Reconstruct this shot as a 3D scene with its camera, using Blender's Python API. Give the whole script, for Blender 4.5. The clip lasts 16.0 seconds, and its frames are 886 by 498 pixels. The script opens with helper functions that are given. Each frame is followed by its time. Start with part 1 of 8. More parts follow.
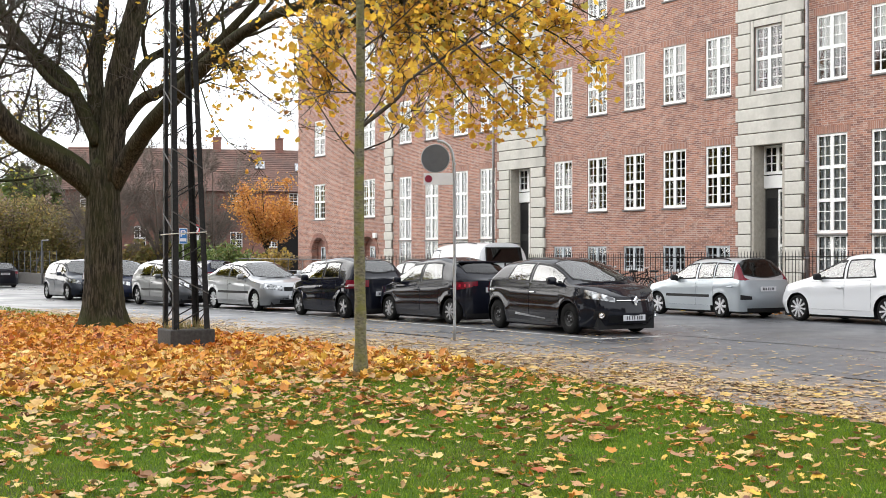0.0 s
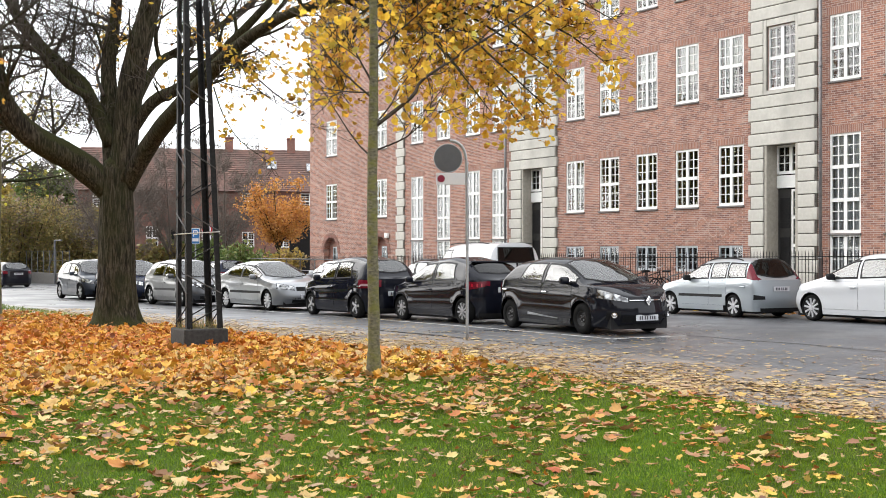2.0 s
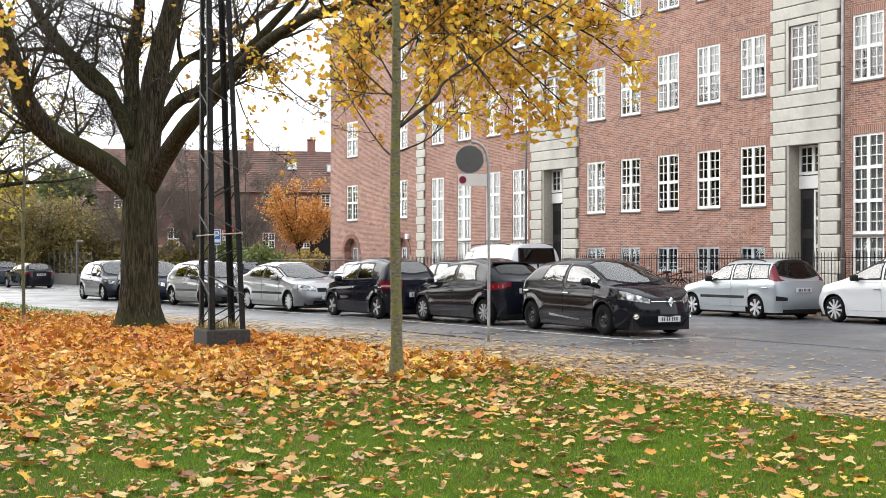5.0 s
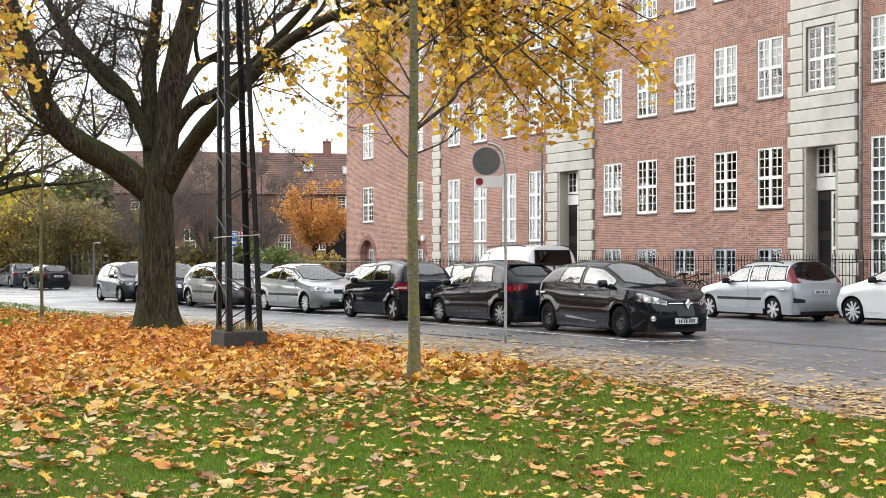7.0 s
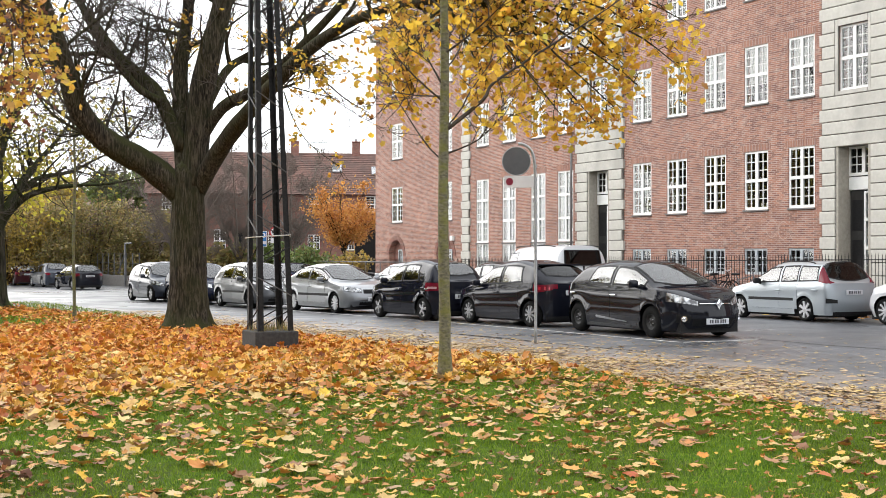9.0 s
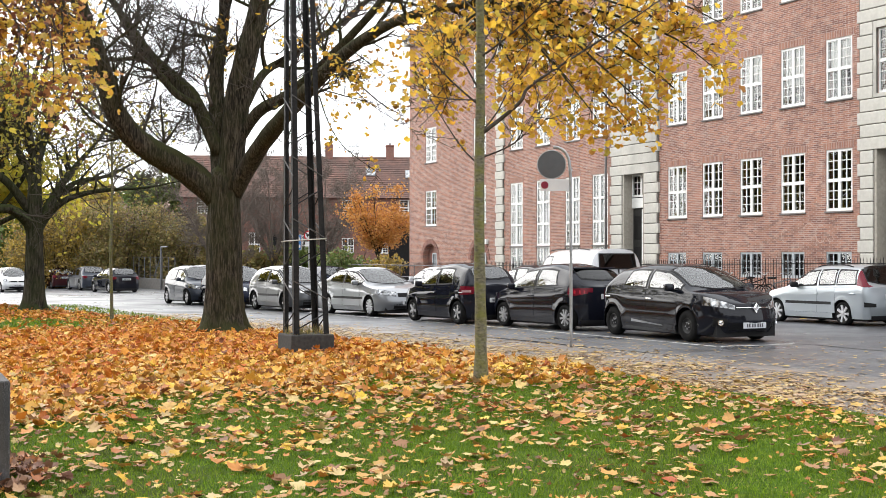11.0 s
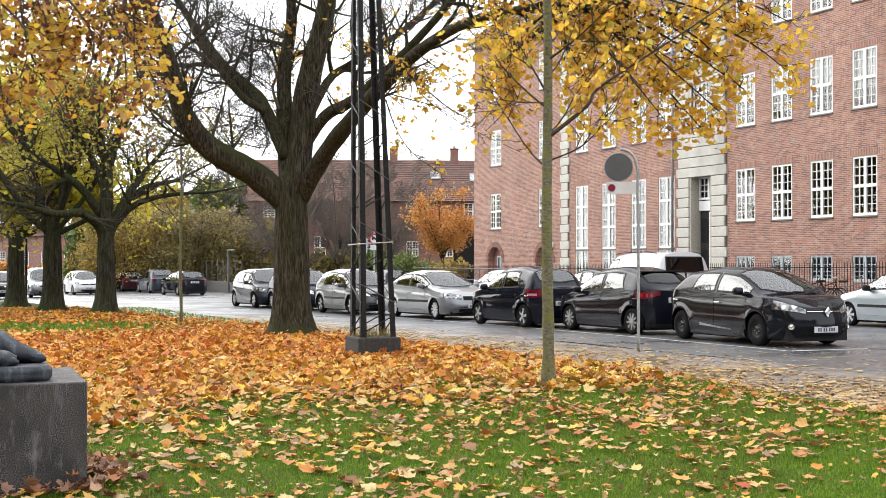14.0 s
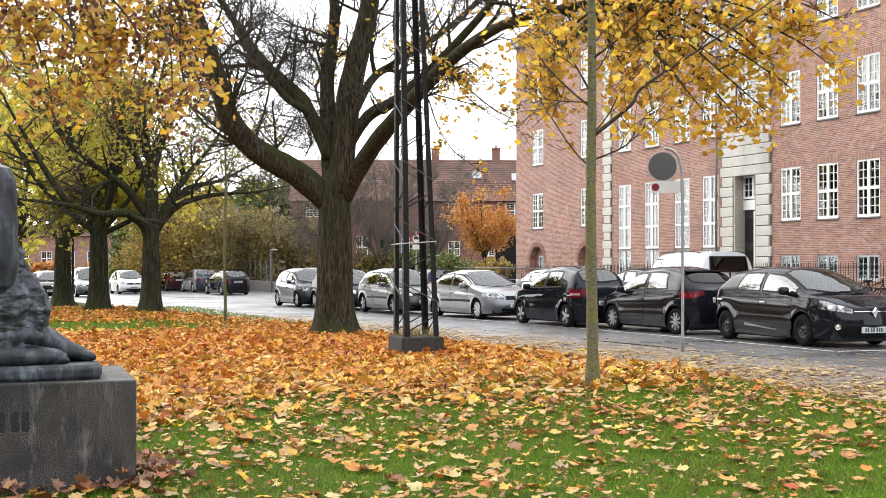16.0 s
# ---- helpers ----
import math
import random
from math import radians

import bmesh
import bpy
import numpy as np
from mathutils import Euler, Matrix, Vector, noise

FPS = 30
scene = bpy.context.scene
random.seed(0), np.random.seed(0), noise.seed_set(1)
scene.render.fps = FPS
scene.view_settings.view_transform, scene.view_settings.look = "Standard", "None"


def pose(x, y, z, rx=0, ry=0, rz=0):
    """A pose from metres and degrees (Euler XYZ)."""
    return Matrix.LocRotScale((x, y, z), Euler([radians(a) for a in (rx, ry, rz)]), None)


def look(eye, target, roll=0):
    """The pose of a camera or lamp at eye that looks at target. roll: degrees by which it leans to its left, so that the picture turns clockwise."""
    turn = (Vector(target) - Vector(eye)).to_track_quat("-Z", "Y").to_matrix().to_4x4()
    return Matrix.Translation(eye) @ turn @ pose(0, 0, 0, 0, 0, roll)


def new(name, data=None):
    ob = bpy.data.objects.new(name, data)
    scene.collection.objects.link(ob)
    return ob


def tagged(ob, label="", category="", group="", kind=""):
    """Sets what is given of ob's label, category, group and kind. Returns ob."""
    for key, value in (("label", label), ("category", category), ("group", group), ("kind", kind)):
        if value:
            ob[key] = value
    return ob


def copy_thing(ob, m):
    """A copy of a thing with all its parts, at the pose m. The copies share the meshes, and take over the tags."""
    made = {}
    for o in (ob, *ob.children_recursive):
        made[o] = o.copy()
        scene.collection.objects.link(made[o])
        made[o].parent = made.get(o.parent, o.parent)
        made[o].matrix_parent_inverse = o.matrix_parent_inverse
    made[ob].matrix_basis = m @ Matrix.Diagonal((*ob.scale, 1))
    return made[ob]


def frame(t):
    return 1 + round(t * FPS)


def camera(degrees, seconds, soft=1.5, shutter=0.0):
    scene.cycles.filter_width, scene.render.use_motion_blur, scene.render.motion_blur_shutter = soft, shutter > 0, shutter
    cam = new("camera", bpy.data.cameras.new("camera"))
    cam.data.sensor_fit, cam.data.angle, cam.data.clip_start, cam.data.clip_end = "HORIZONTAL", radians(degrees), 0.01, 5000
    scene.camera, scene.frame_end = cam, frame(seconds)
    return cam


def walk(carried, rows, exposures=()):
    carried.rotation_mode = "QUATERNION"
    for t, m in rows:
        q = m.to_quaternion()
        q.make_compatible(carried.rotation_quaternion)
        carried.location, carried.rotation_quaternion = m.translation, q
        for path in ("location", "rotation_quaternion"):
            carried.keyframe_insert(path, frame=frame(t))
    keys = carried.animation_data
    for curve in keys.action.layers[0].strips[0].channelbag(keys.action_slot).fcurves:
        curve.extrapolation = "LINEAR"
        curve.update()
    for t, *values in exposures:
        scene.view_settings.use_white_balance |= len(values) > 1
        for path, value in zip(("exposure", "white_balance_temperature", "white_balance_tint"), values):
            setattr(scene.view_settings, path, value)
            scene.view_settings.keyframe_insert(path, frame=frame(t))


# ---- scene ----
cam = camera(40.58, 16.0, 0.85)
# seconds, eye in metres, yaw and pitch in degrees
ROWS = [
    (0.0, 0.000, 0.000, 1.700, 57.33, 0.16),
    (0.5, -0.005, -0.003, 1.699, 57.46, 0.17),
    (1.0, -0.010, -0.007, 1.699, 57.59, 0.15),
    (1.5, -0.014, -0.013, 1.698, 57.73, 0.16),
    (2.0, -0.016, -0.020, 1.696, 57.87, 0.16),
    (2.5, -0.018, -0.027, 1.695, 58.01, 0.15),
    (3.0, -0.019, -0.033, 1.696, 58.16, 0.15),
    (3.5, -0.021, -0.040, 1.697, 58.32, 0.15),
    (4.0, -0.023, -0.046, 1.700, 58.48, 0.15),
    (6.5, -0.036, -0.077, 1.703, 59.33, 0.28),
    (7.0, -0.038, -0.084, 1.703, 59.54, 0.28),
    (7.5, -0.040, -0.090, 1.703, 59.87, 0.28),
    (8.0, -0.041, -0.097, 1.704, 60.21, 0.28),
    (8.5, -0.044, -0.105, 1.703, 60.55, 0.28),
    (9.0, -0.047, -0.114, 1.704, 60.90, 0.28),
    (11.5, -0.067, -0.151, 1.709, 62.97, 0.49),
    (12.0, -0.070, -0.159, 1.709, 63.49, 0.53),
    (12.5, -0.071, -0.166, 1.709, 64.04, 0.55),
    (13.0, -0.073, -0.174, 1.708, 64.56, 0.60),
    (13.5, -0.075, -0.180, 1.709, 65.07, 0.60),
    (14.0, -0.075, -0.187, 1.708, 65.55, 0.59),
    (14.5, -0.075, -0.196, 1.708, 66.07, 0.60),
    (15.0, -0.075, -0.205, 1.707, 66.59, 0.58),
    (15.5, -0.075, -0.212, 1.707, 67.08, 0.59),
    (16.0, -0.075, -0.219, 1.707, 67.53, 0.57),
]
walk(cam, [(t, pose(x, y, z, 90 + pitch, -0.06, yaw)) for t, x, y, z, yaw, pitch in ROWS],
     exposures=[(0.0, 0.03), (4.0, 0.04), (9.0, 0.05), (12.0, 0.08), (14.0, 0.11), (16.0, 0.14)])

# ---- light ----
SUN_EL, SUN_AZ = radians(24), radians(244)
world = bpy.data.worlds.new("overcast_sky")
scene.world = world
world.use_nodes = True
wn, wl = world.node_tree.nodes, world.node_tree.links
wn.clear()
sky = wn.new("ShaderNodeTexSky")
sky.sky_type, sky.sun_disc = "NISHITA", False
sky.sun_elevation, sky.sun_rotation = SUN_EL, SUN_AZ
sky.dust_density, sky.ozone_density, sky.air_density = 3.0, 1.0, 1.0
hsv = wn.new("ShaderNodeHueSaturation")
hsv.inputs["Saturation"].default_value = 0.12
cloud = wn.new("ShaderNodeMix")
cloud.data_type = "RGBA"
cloud.inputs["Factor"].default_value = 0.84
cloud.inputs["B"].default_value = (10.5, 10.8, 11.2, 1)
bg = wn.new("ShaderNodeBackground")
bg.inputs["Strength"].default_value = 0.222
wo = wn.new("ShaderNodeOutputWorld")
wl.new(sky.outputs[0], hsv.inputs["Color"])
wl.new(hsv.outputs[0], cloud.inputs["A"])
wl.new(cloud.outputs["Result"], bg.inputs["Color"])
wl.new(bg.outputs[0], wo.inputs["Surface"])
sun = new("sun", bpy.data.lights.new("sun", "SUN"))
sun.data.energy, sun.data.angle, sun.data.color = 3.4, radians(75), (1.0, 0.96, 0.9)
sun.matrix_world = look((0, 0, 60), (0 + 30 * math.sin(-SUN_AZ), 0 - 30 * math.cos(SUN_AZ), 60 - 30 * math.tan(SUN_EL)))
scene.view_settings.exposure = 0.0


# ---- materials ----
def mat(name, color=(0.5, 0.5, 0.5), rough=0.6, metal=0.0, spec=0.5, coat=0.0):
    m = bpy.data.materials.new(name)
    m.use_nodes = True
    b = m.node_tree.nodes["Principled BSDF"]
    b.inputs["Base Color"].default_value = (*color, 1)
    b.inputs["Roughness"].default_value = rough
    b.inputs["Metallic"].default_value = metal
    b.inputs["Specular IOR Level"].default_value = spec
    b.inputs["Coat Weight"].default_value = coat
    b.inputs["Coat Roughness"].default_value = 0.04
    return m


def nodes_of(m):
    return m.node_tree.nodes, m.node_tree.links, m.node_tree.nodes["Principled BSDF"]


def coords(m, scale=(1, 1, 1), space="Object"):
    n, l, b = nodes_of(m)
    tc, mp = n.new("ShaderNodeTexCoord"), n.new("ShaderNodeMapping")
    mp.inputs["Scale"].default_value = scale
    l.new(tc.outputs[space], mp.inputs["Vector"])
    return mp.outputs[0]


def noise_tex(m, vec, scale, detail=4, rough=0.6, distort=0.0):
    n, l, b = nodes_of(m)
    t = n.new("ShaderNodeTexNoise")
    t.inputs["Scale"].default_value, t.inputs["Detail"].default_value = scale, detail
    t.inputs["Roughness"].default_value, t.inputs["Distortion"].default_value = rough, distort
    l.new(vec, t.inputs["Vector"])
    return t.outputs["Fac"]


def ramp(m, fac, stops):
    n, l, b = nodes_of(m)
    r = n.new("ShaderNodeValToRGB")
    while len(r.color_ramp.elements) < len(stops):
        r.color_ramp.elements.new(0.5)
    for e, (p, c) in zip(r.color_ramp.elements, stops):
        e.position, e.color = p, (*c, 1) if len(c) == 3 else c
    l.new(fac, r.inputs[0])
    return r.outputs[0]


def mixed(m, fac, a, b_, mode="MIX"):
    n, l, b = nodes_of(m)
    x = n.new("ShaderNodeMix")
    x.data_type, x.blend_type = "RGBA", mode
    for sock, v in (("Factor", fac), ("A", a), ("B", b_)):
        if isinstance(v, (int, float)):
            x.inputs[sock].default_value = v
        elif isinstance(v, tuple):
            x.inputs[sock].default_value = (*v, 1)
        else:
            l.new(v, x.inputs[sock])
    return x.outputs["Result"]


def bump(m, height, strength=0.3, dist=0.01):
    n, l, b = nodes_of(m)
    x = n.new("ShaderNodeBump")
    x.inputs["Strength"].default_value, x.inputs["Distance"].default_value = strength, dist
    l.new(height, x.inputs["Height"])
    l.new(x.outputs[0], b.inputs["Normal"])


def to_rough(m, fac, lo, hi):
    n, l, b = nodes_of(m)
    x = n.new("ShaderNodeMapRange")
    x.inputs["To Min"].default_value, x.inputs["To Max"].default_value = lo, hi
    l.new(fac, x.inputs["Value"])
    l.new(x.outputs[0], b.inputs["Roughness"])


def paint(m, col):
    n, l, b = nodes_of(m)
    l.new(col, b.inputs["Base Color"])


def grained(name, c1, c2, scale, rough=0.8, bumps=0.3, dist=0.01, detail=6, stretch=(1, 1, 1), big=None, metal=0.0):
    """Two colours mixed by fine noise, with broad staining and relief."""
    m = mat(name, c1, rough, metal)
    v = coords(m, stretch)
    fine = noise_tex(m, v, scale, detail)
    col = ramp(m, fine, [(0.32, c1), (0.68, c2)])
    if big:
        wide = noise_tex(m, v, big[0], 3)
        col = mixed(m, ramp(m, wide, [(0.4, (0, 0, 0)), (0.65, (1, 1, 1))]), col, mixed(m, 0.75, col, big[1]))
    paint(m, col)
    bump(m, fine, bumps, dist)
    return m


# brick: two alternating tones with darker headers, pale joints, broad weathering
def brick_material(name, a, b_, joint, course=0.0667, length=0.24):
    m = mat(name, a, 0.88)
    n, l, bs = nodes_of(m)
    tc, sep, com = n.new("ShaderNodeTexCoord"), n.new("ShaderNodeSeparateXYZ"), n.new("ShaderNodeCombineXYZ")
    add = n.new("ShaderNodeMath")
    add.operation = "ADD"
    l.new(tc.outputs["Object"], sep.inputs[0])
    l.new(sep.outputs["X"], add.inputs[0])
    l.new(sep.outputs["Y"], add.inputs[1])
    l.new(add.outputs[0], com.inputs["X"])
    l.new(sep.outputs["Z"], com.inputs["Y"])
    t = n.new("ShaderNodeTexBrick")
    t.inputs["Scale"].default_value = 1.0
    t.inputs["Brick Width"].default_value, t.inputs["Row Height"].default_value = length, course
    t.inputs["Mortar Size"].default_value, t.inputs["Mortar Smooth"].default_value = 0.008, 0.2
    t.inputs["Bias"].default_value = -0.1
    t.inputs["Color1"].default_value, t.inputs["Color2"].default_value = (*a, 1), (*b_, 1)
    t.inputs["Mortar"].default_value = (*joint, 1)
    l.new(com.outputs[0], t.inputs["Vector"])
    wide = noise_tex(m, com.outputs[0], 0.35, 5, 0.65)
    mid = noise_tex(m, com.outputs[0], 3.0, 4)
    n2 = n.new("ShaderNodeMix")
    n2.data_type, n2.blend_type = "RGBA", "MULTIPLY"
    n2.inputs["Factor"].default_value = 1.0
    l.new(t.outputs["Color"], n2.inputs["A"])
    l.new(ramp(m, wide, [(0.3, (0.72, 0.71, 0.72)), (0.7, (1.0, 1.0, 1.0))]), n2.inputs["B"])
    col = mixed(m, ramp(m, mid, [(0.52, (0, 0, 0)), (0.75, (0.45, 0.45, 0.45))]), n2.outputs["Result"], joint)
    paint(m, col)
    bump(m, t.outputs["Fac"], -0.5, 0.006)
    return m


M = {}
M["brick"] = brick_material("red_brick", (0.40, 0.182, 0.122), (0.165, 0.076, 0.061), (0.48, 0.385, 0.335))
M["brick_dark"] = brick_material("dark_brick", (0.29, 0.115, 0.085), (0.19, 0.08, 0.064), (0.28, 0.20, 0.16))
M["stone"] = grained("limestone", (0.51, 0.49, 0.44), (0.60, 0.58, 0.53), 9, 0.85, 0.15, 0.004, big=(0.5, (0.33, 0.315, 0.285)))
# the same limestone darkened: the porch's shade is put into the colour
M["stone_dark"] = grained("shaded_limestone", (0.30, 0.28, 0.24), (0.40, 0.37, 0.32), 9, 0.85, 0.15, 0.004)
# dark stone tone that paints the shade inside open joints
M["joint"] = grained("weathered_joint", (0.10, 0.092, 0.08), (0.17, 0.157, 0.135), 9, 0.9, 0.15, 0.004)
M["white"] = grained("white_paint", (0.76, 0.76, 0.74), (0.84, 0.84, 0.82), 3, 0.45, 0.05, 0.002)
M["sill"] = grained("slate_sill", (0.12, 0.115, 0.11), (0.2, 0.19, 0.18), 12, 0.7)
# near-black for rooms and doorway: their lack of light is in the colour
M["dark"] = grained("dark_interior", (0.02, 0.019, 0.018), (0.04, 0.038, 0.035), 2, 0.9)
M["curtain"] = grained("pale_blind", (0.72, 0.72, 0.7), (0.84, 0.84, 0.82), 4, 0.9, stretch=(8, 8, 0.4))
M["net"] = grained("grey_net_curtain", (0.42, 0.43, 0.45), (0.6, 0.61, 0.63), 4, 0.9, stretch=(8, 8, 0.4))
M["zinc"] = grained("zinc_pipe", (0.2, 0.19, 0.2), (0.32, 0.31, 0.31), 6, 0.5, metal=0.6)
M["tile"] = grained("clay_roof_tile", (0.105, 0.060, 0.050), (0.225, 0.118, 0.09), 4, 0.85, 0.4, 0.02, big=(0.5, (0.09, 0.06, 0.052)))
M["asphalt"] = grained("wet_asphalt", (0.062, 0.065, 0.074), (0.108, 0.112, 0.124), 60, 0.4, 0.25, 0.004, big=(0.25, (0.05, 0.051, 0.055)))
v = coords(M["asphalt"])
to_rough(M["asphalt"], ramp(M["asphalt"], noise_tex(M["asphalt"], v, 0.35, 5), [(0.35, (0, 0, 0)), (0.65, (1, 1, 1))]), 0.24, 0.56)
M["pave"] = grained("wet_paving", (0.11, 0.094, 0.084), (0.215, 0.186, 0.166), 35, 0.5, 0.3, 0.004, big=(0.8, (0.075, 0.064, 0.058)))
v = coords(M["pave"])
to_rough(M["pave"], ramp(M["pave"], noise_tex(M["pave"], v, 0.6, 5), [(0.35, (0, 0, 0)), (0.65, (1, 1, 1))]), 0.25, 0.6)
M["kerb"] = grained("granite_kerb", (0.10, 0.095, 0.09), (0.17, 0.16, 0.15), 40, 0.6, 0.3, 0.004)
M["soil"] = grained("lawn_soil", (0.026, 0.052, 0.005), (0.065, 0.12, 0.010), 18, 0.95, 0.6, 0.02, big=(0.8, (0.045, 0.045, 0.014)))
nodes_of(M["soil"])[2].inputs["Specular IOR Level"].default_value = 0.1
M["line"] = grained("worn_road_paint", (0.5, 0.5, 0.48), (0.68, 0.68, 0.65), 14, 0.6)


def bark_material(name, dark, light, moss, scale=24.0):
    """Fissured bark: long dark cracks between lighter ridges, with broad patches of moss."""
    m = mat(name, dark, 0.95, spec=0.15)
    v = coords(m, (1, 1, 0.13))
    w = coords(m)
    ridge = noise_tex(m, v, scale, 5, 0.62, 0.7)
    fleck = noise_tex(m, w, 38.0, 3, 0.6)
    col = ramp(m, ridge, [(0.36, tuple(0.35 * c for c in dark)), (0.47, dark), (0.6, light), (0.75, tuple(1.25 * c for c in light))])
    col = mixed(m, ramp(m, fleck, [(0.5, (0, 0, 0)), (0.72, (0.5, 0.5, 0.5))]), col, tuple(0.5 * c for c in dark))
    col = mixed(m, ramp(m, noise_tex(m, w, 1.1, 4), [(0.4, (0, 0, 0)), (0.6, (0.85, 0.85, 0.85))]), col, mixed(m, 0.6, col, moss))
    n, l, b = nodes_of(m)
    g, sp = n.new("ShaderNodeNewGeometry"), n.new("ShaderNodeSeparateXYZ")
    l.new(g.outputs["Normal"], sp.inputs[0])
    add = n.new("ShaderNodeMath")
    add.operation = "ADD"
    l.new(sp.outputs["Z"], add.inputs[0])
    l.new(noise_tex(m, w, 3.5, 5, 0.65), add.inputs[1])
    col = mixed(m, ramp(m, add.outputs[0], [(0.78, (0, 0, 0)), (1.0, (0.85, 0.85, 0.85))]), col, mixed(m, fleck, tuple(1.5 * c for c in moss), tuple(0.6 * c for c in moss)))
    paint(m, col)
    bump(m, ridge, 0.6, 0.03)
    return m


M["bark"] = bark_material("fissured_brown_bark", (0.027, 0.022, 0.016), (0.084, 0.068, 0.048), (0.036, 0.038, 0.014))
M["row_bark"] = bark_material("dark_mottled_bark", (0.03, 0.026, 0.019), (0.068, 0.058, 0.043), (0.03, 0.038, 0.012), 16.0)
M["twig_bark"] = grained("brown_twig_bark", (0.034, 0.026, 0.02), (0.085, 0.066, 0.052), 14, 0.9, 0.4, 0.01)
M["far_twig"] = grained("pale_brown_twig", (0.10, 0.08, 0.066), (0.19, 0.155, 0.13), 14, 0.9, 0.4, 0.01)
M["moss_bark"] = grained("mossy_sapling_bark", (0.05, 0.045, 0.03), (0.20, 0.18, 0.12), 26, 0.9, 0.6, 0.01, stretch=(0.8, 0.8, 1.4), big=(7, (0.15, 0.145, 0.025)))
M["concrete"] = grained("stained_concrete", (0.020, 0.019, 0.018), (0.048, 0.044, 0.041), 18, 0.85, 0.3, 0.006)
M["iron"] = grained("black_painted_iron", (0.008, 0.008, 0.009), (0.02, 0.019, 0.019), 20, 0.6, 0.15, 0.002)
nodes_of(M["iron"])[2].inputs["Specular IOR Level"].default_value = 0.2

SLOPE = 0.0083


def zg(x):
    """Height of the street at x: it falls gently along the facade."""
    return SLOPE * (min(max(x, -115.0), -14.0) + 17)


def bank(x):
    """How far the lawn stands above the street: a kerb's height near the statue, almost level further down."""
    return 0.02 + 0.055 * min(max((x + 20.0) / 6.0, 0.0), 1.0) - 0.045 * min(max((x + 14.0) / 5.0, 0.0), 1.0)


# ---- mesh helpers ----
def mesh_ob(name, bm, material, smooth=False):
    bm.normal_update()
    me = bpy.data.meshes.new(name)
    bm.to_mesh(me)
    bm.free()
    if isinstance(material, (list, tuple)):
        for x in material:
            me.materials.append(x)
    else:
        me.materials.append(material)
    if smooth:
        for p in me.polygons:
            p.use_smooth = True
    return new(name, me)


def part(name, bm, material, parent, label="", smooth=False):
    ob = mesh_ob(name, bm, material, smooth)
    ob.parent = parent
    if label:
        tagged(ob, label)
    return ob


def thing(name, m, label, category, group="", kind=""):
    ob = new(name)
    ob.empty_display_size = 0.1
    ob.matrix_world = m
    return tagged(ob, label, category, group, kind)


def box(bm, x0, x1, y0, y1, z0, z1):
    vs = [bm.verts.new((x, y, z)) for z in (z0, z1) for y in (y0, y1) for x in (x0, x1)]
    for f in ((0, 2, 3, 1), (4, 5, 7, 6), (0, 1, 5, 4), (1, 3, 7, 5), (3, 2, 6, 7), (2, 0, 4, 6)):
        bm.faces.new([vs[i] for i in f])
    return vs


def bevelled(x0, x1, y0, y1, z0, z1, r=0.01, seg=2):
    bm = bmesh.new()
    box(bm, x0, x1, y0, y1, z0, z1)
    bmesh.ops.bevel(bm, geom=bm.edges[:], offset=r, segments=seg, affect="EDGES", profile=0.5)
    return bm


def tube(bm, pts, radii, sides=8, cap=True):
    """A round bar along points with a radius at each."""
    rings = []
    pts = [Vector(p) for p in pts]
    ref = None
    for i, p in enumerate(pts):
        d = (pts[min(i + 1, len(pts) - 1)] - pts[max(i - 1, 0)]).normalized()
        if ref is None:
            ref = d.orthogonal().normalized()
        a = (ref - d * ref.dot(d)).normalized()
        b = d.cross(a)
        ref = a
        r = radii[i] if isinstance(radii, (list, tuple)) else radii
        rings.append([bm.verts.new(p + (a * math.cos(q) + b * math.sin(q)) * r) for q in (2 * math.pi * k / sides for k in range(sides))])
    for r0, r1 in zip(rings, rings[1:]):
        for k in range(sides):
            bm.faces.new((r0[k], r0[(k + 1) % sides], r1[(k + 1) % sides], r1[k]))
    if cap:
        bm.faces.new(rings[0][::-1])
        bm.faces.new(rings[-1])
    return rings


def lathe(bm, profile, sides=24, axis="y"):
    """Turns (radius, along) pairs round an axis."""
    rings = []
    for r, a in profile:
        ring = []
        for k in range(sides):
            q = 2 * math.pi * k / sides
            c, s = r * math.cos(q), r * math.sin(q)
            ring.append(bm.verts.new((c, a, s) if axis == "y" else (c, s, a)))
        rings.append(ring)
    for r0, r1 in zip(rings, rings[1:]):
        for k in range(sides):
            bm.faces.new((r0[k], r0[(k + 1) % sides], r1[(k + 1) % sides], r1[k]))
    return rings


# ---- ground ----
def strip_sheet(name, near, far, material, label, lift, category, thick=0.0, step=3.0, x0=-60.0, x1=30.0, banked=True):
    """A sheet between two lines y = near(x) and y = far(x), following the street's fall; thick gives its edges a real step."""
    bm = bmesh.new()
    n = int((x1 - x0) / step)
    rows = []
    for i in range(n + 1):
        x = x0 + (x1 - x0) * i / n
        a, b = near(x), far(x)
        rows.append([bm.verts.new((x, a + (b - a) * j / 10, zg(x) + lift * (bank(x) / 0.12 if banked else 1.0))) for j in range(11)])
    for r0, r1 in zip(rows, rows[1:]):
        for j in range(10):
            bm.faces.new((r0[j], r1[j], r1[j + 1], r0[j + 1]))
    if thick:
        for edge, flip in (([r[0] for r in rows], 1), ([r[-1] for r in rows], 0), (rows[0], 0), (rows[-1], 1)):
            low = [bm.verts.new(v.co - Vector((0, 0, thick))) for v in edge]
            for i in range(len(edge) - 1):
                q = (edge[i], low[i], low[i + 1], edge[i + 1])
                bm.faces.new(q if flip else q[::-1])
    ob = mesh_ob(name, bm, material)
    return tagged(ob, label, category, kind="structure")


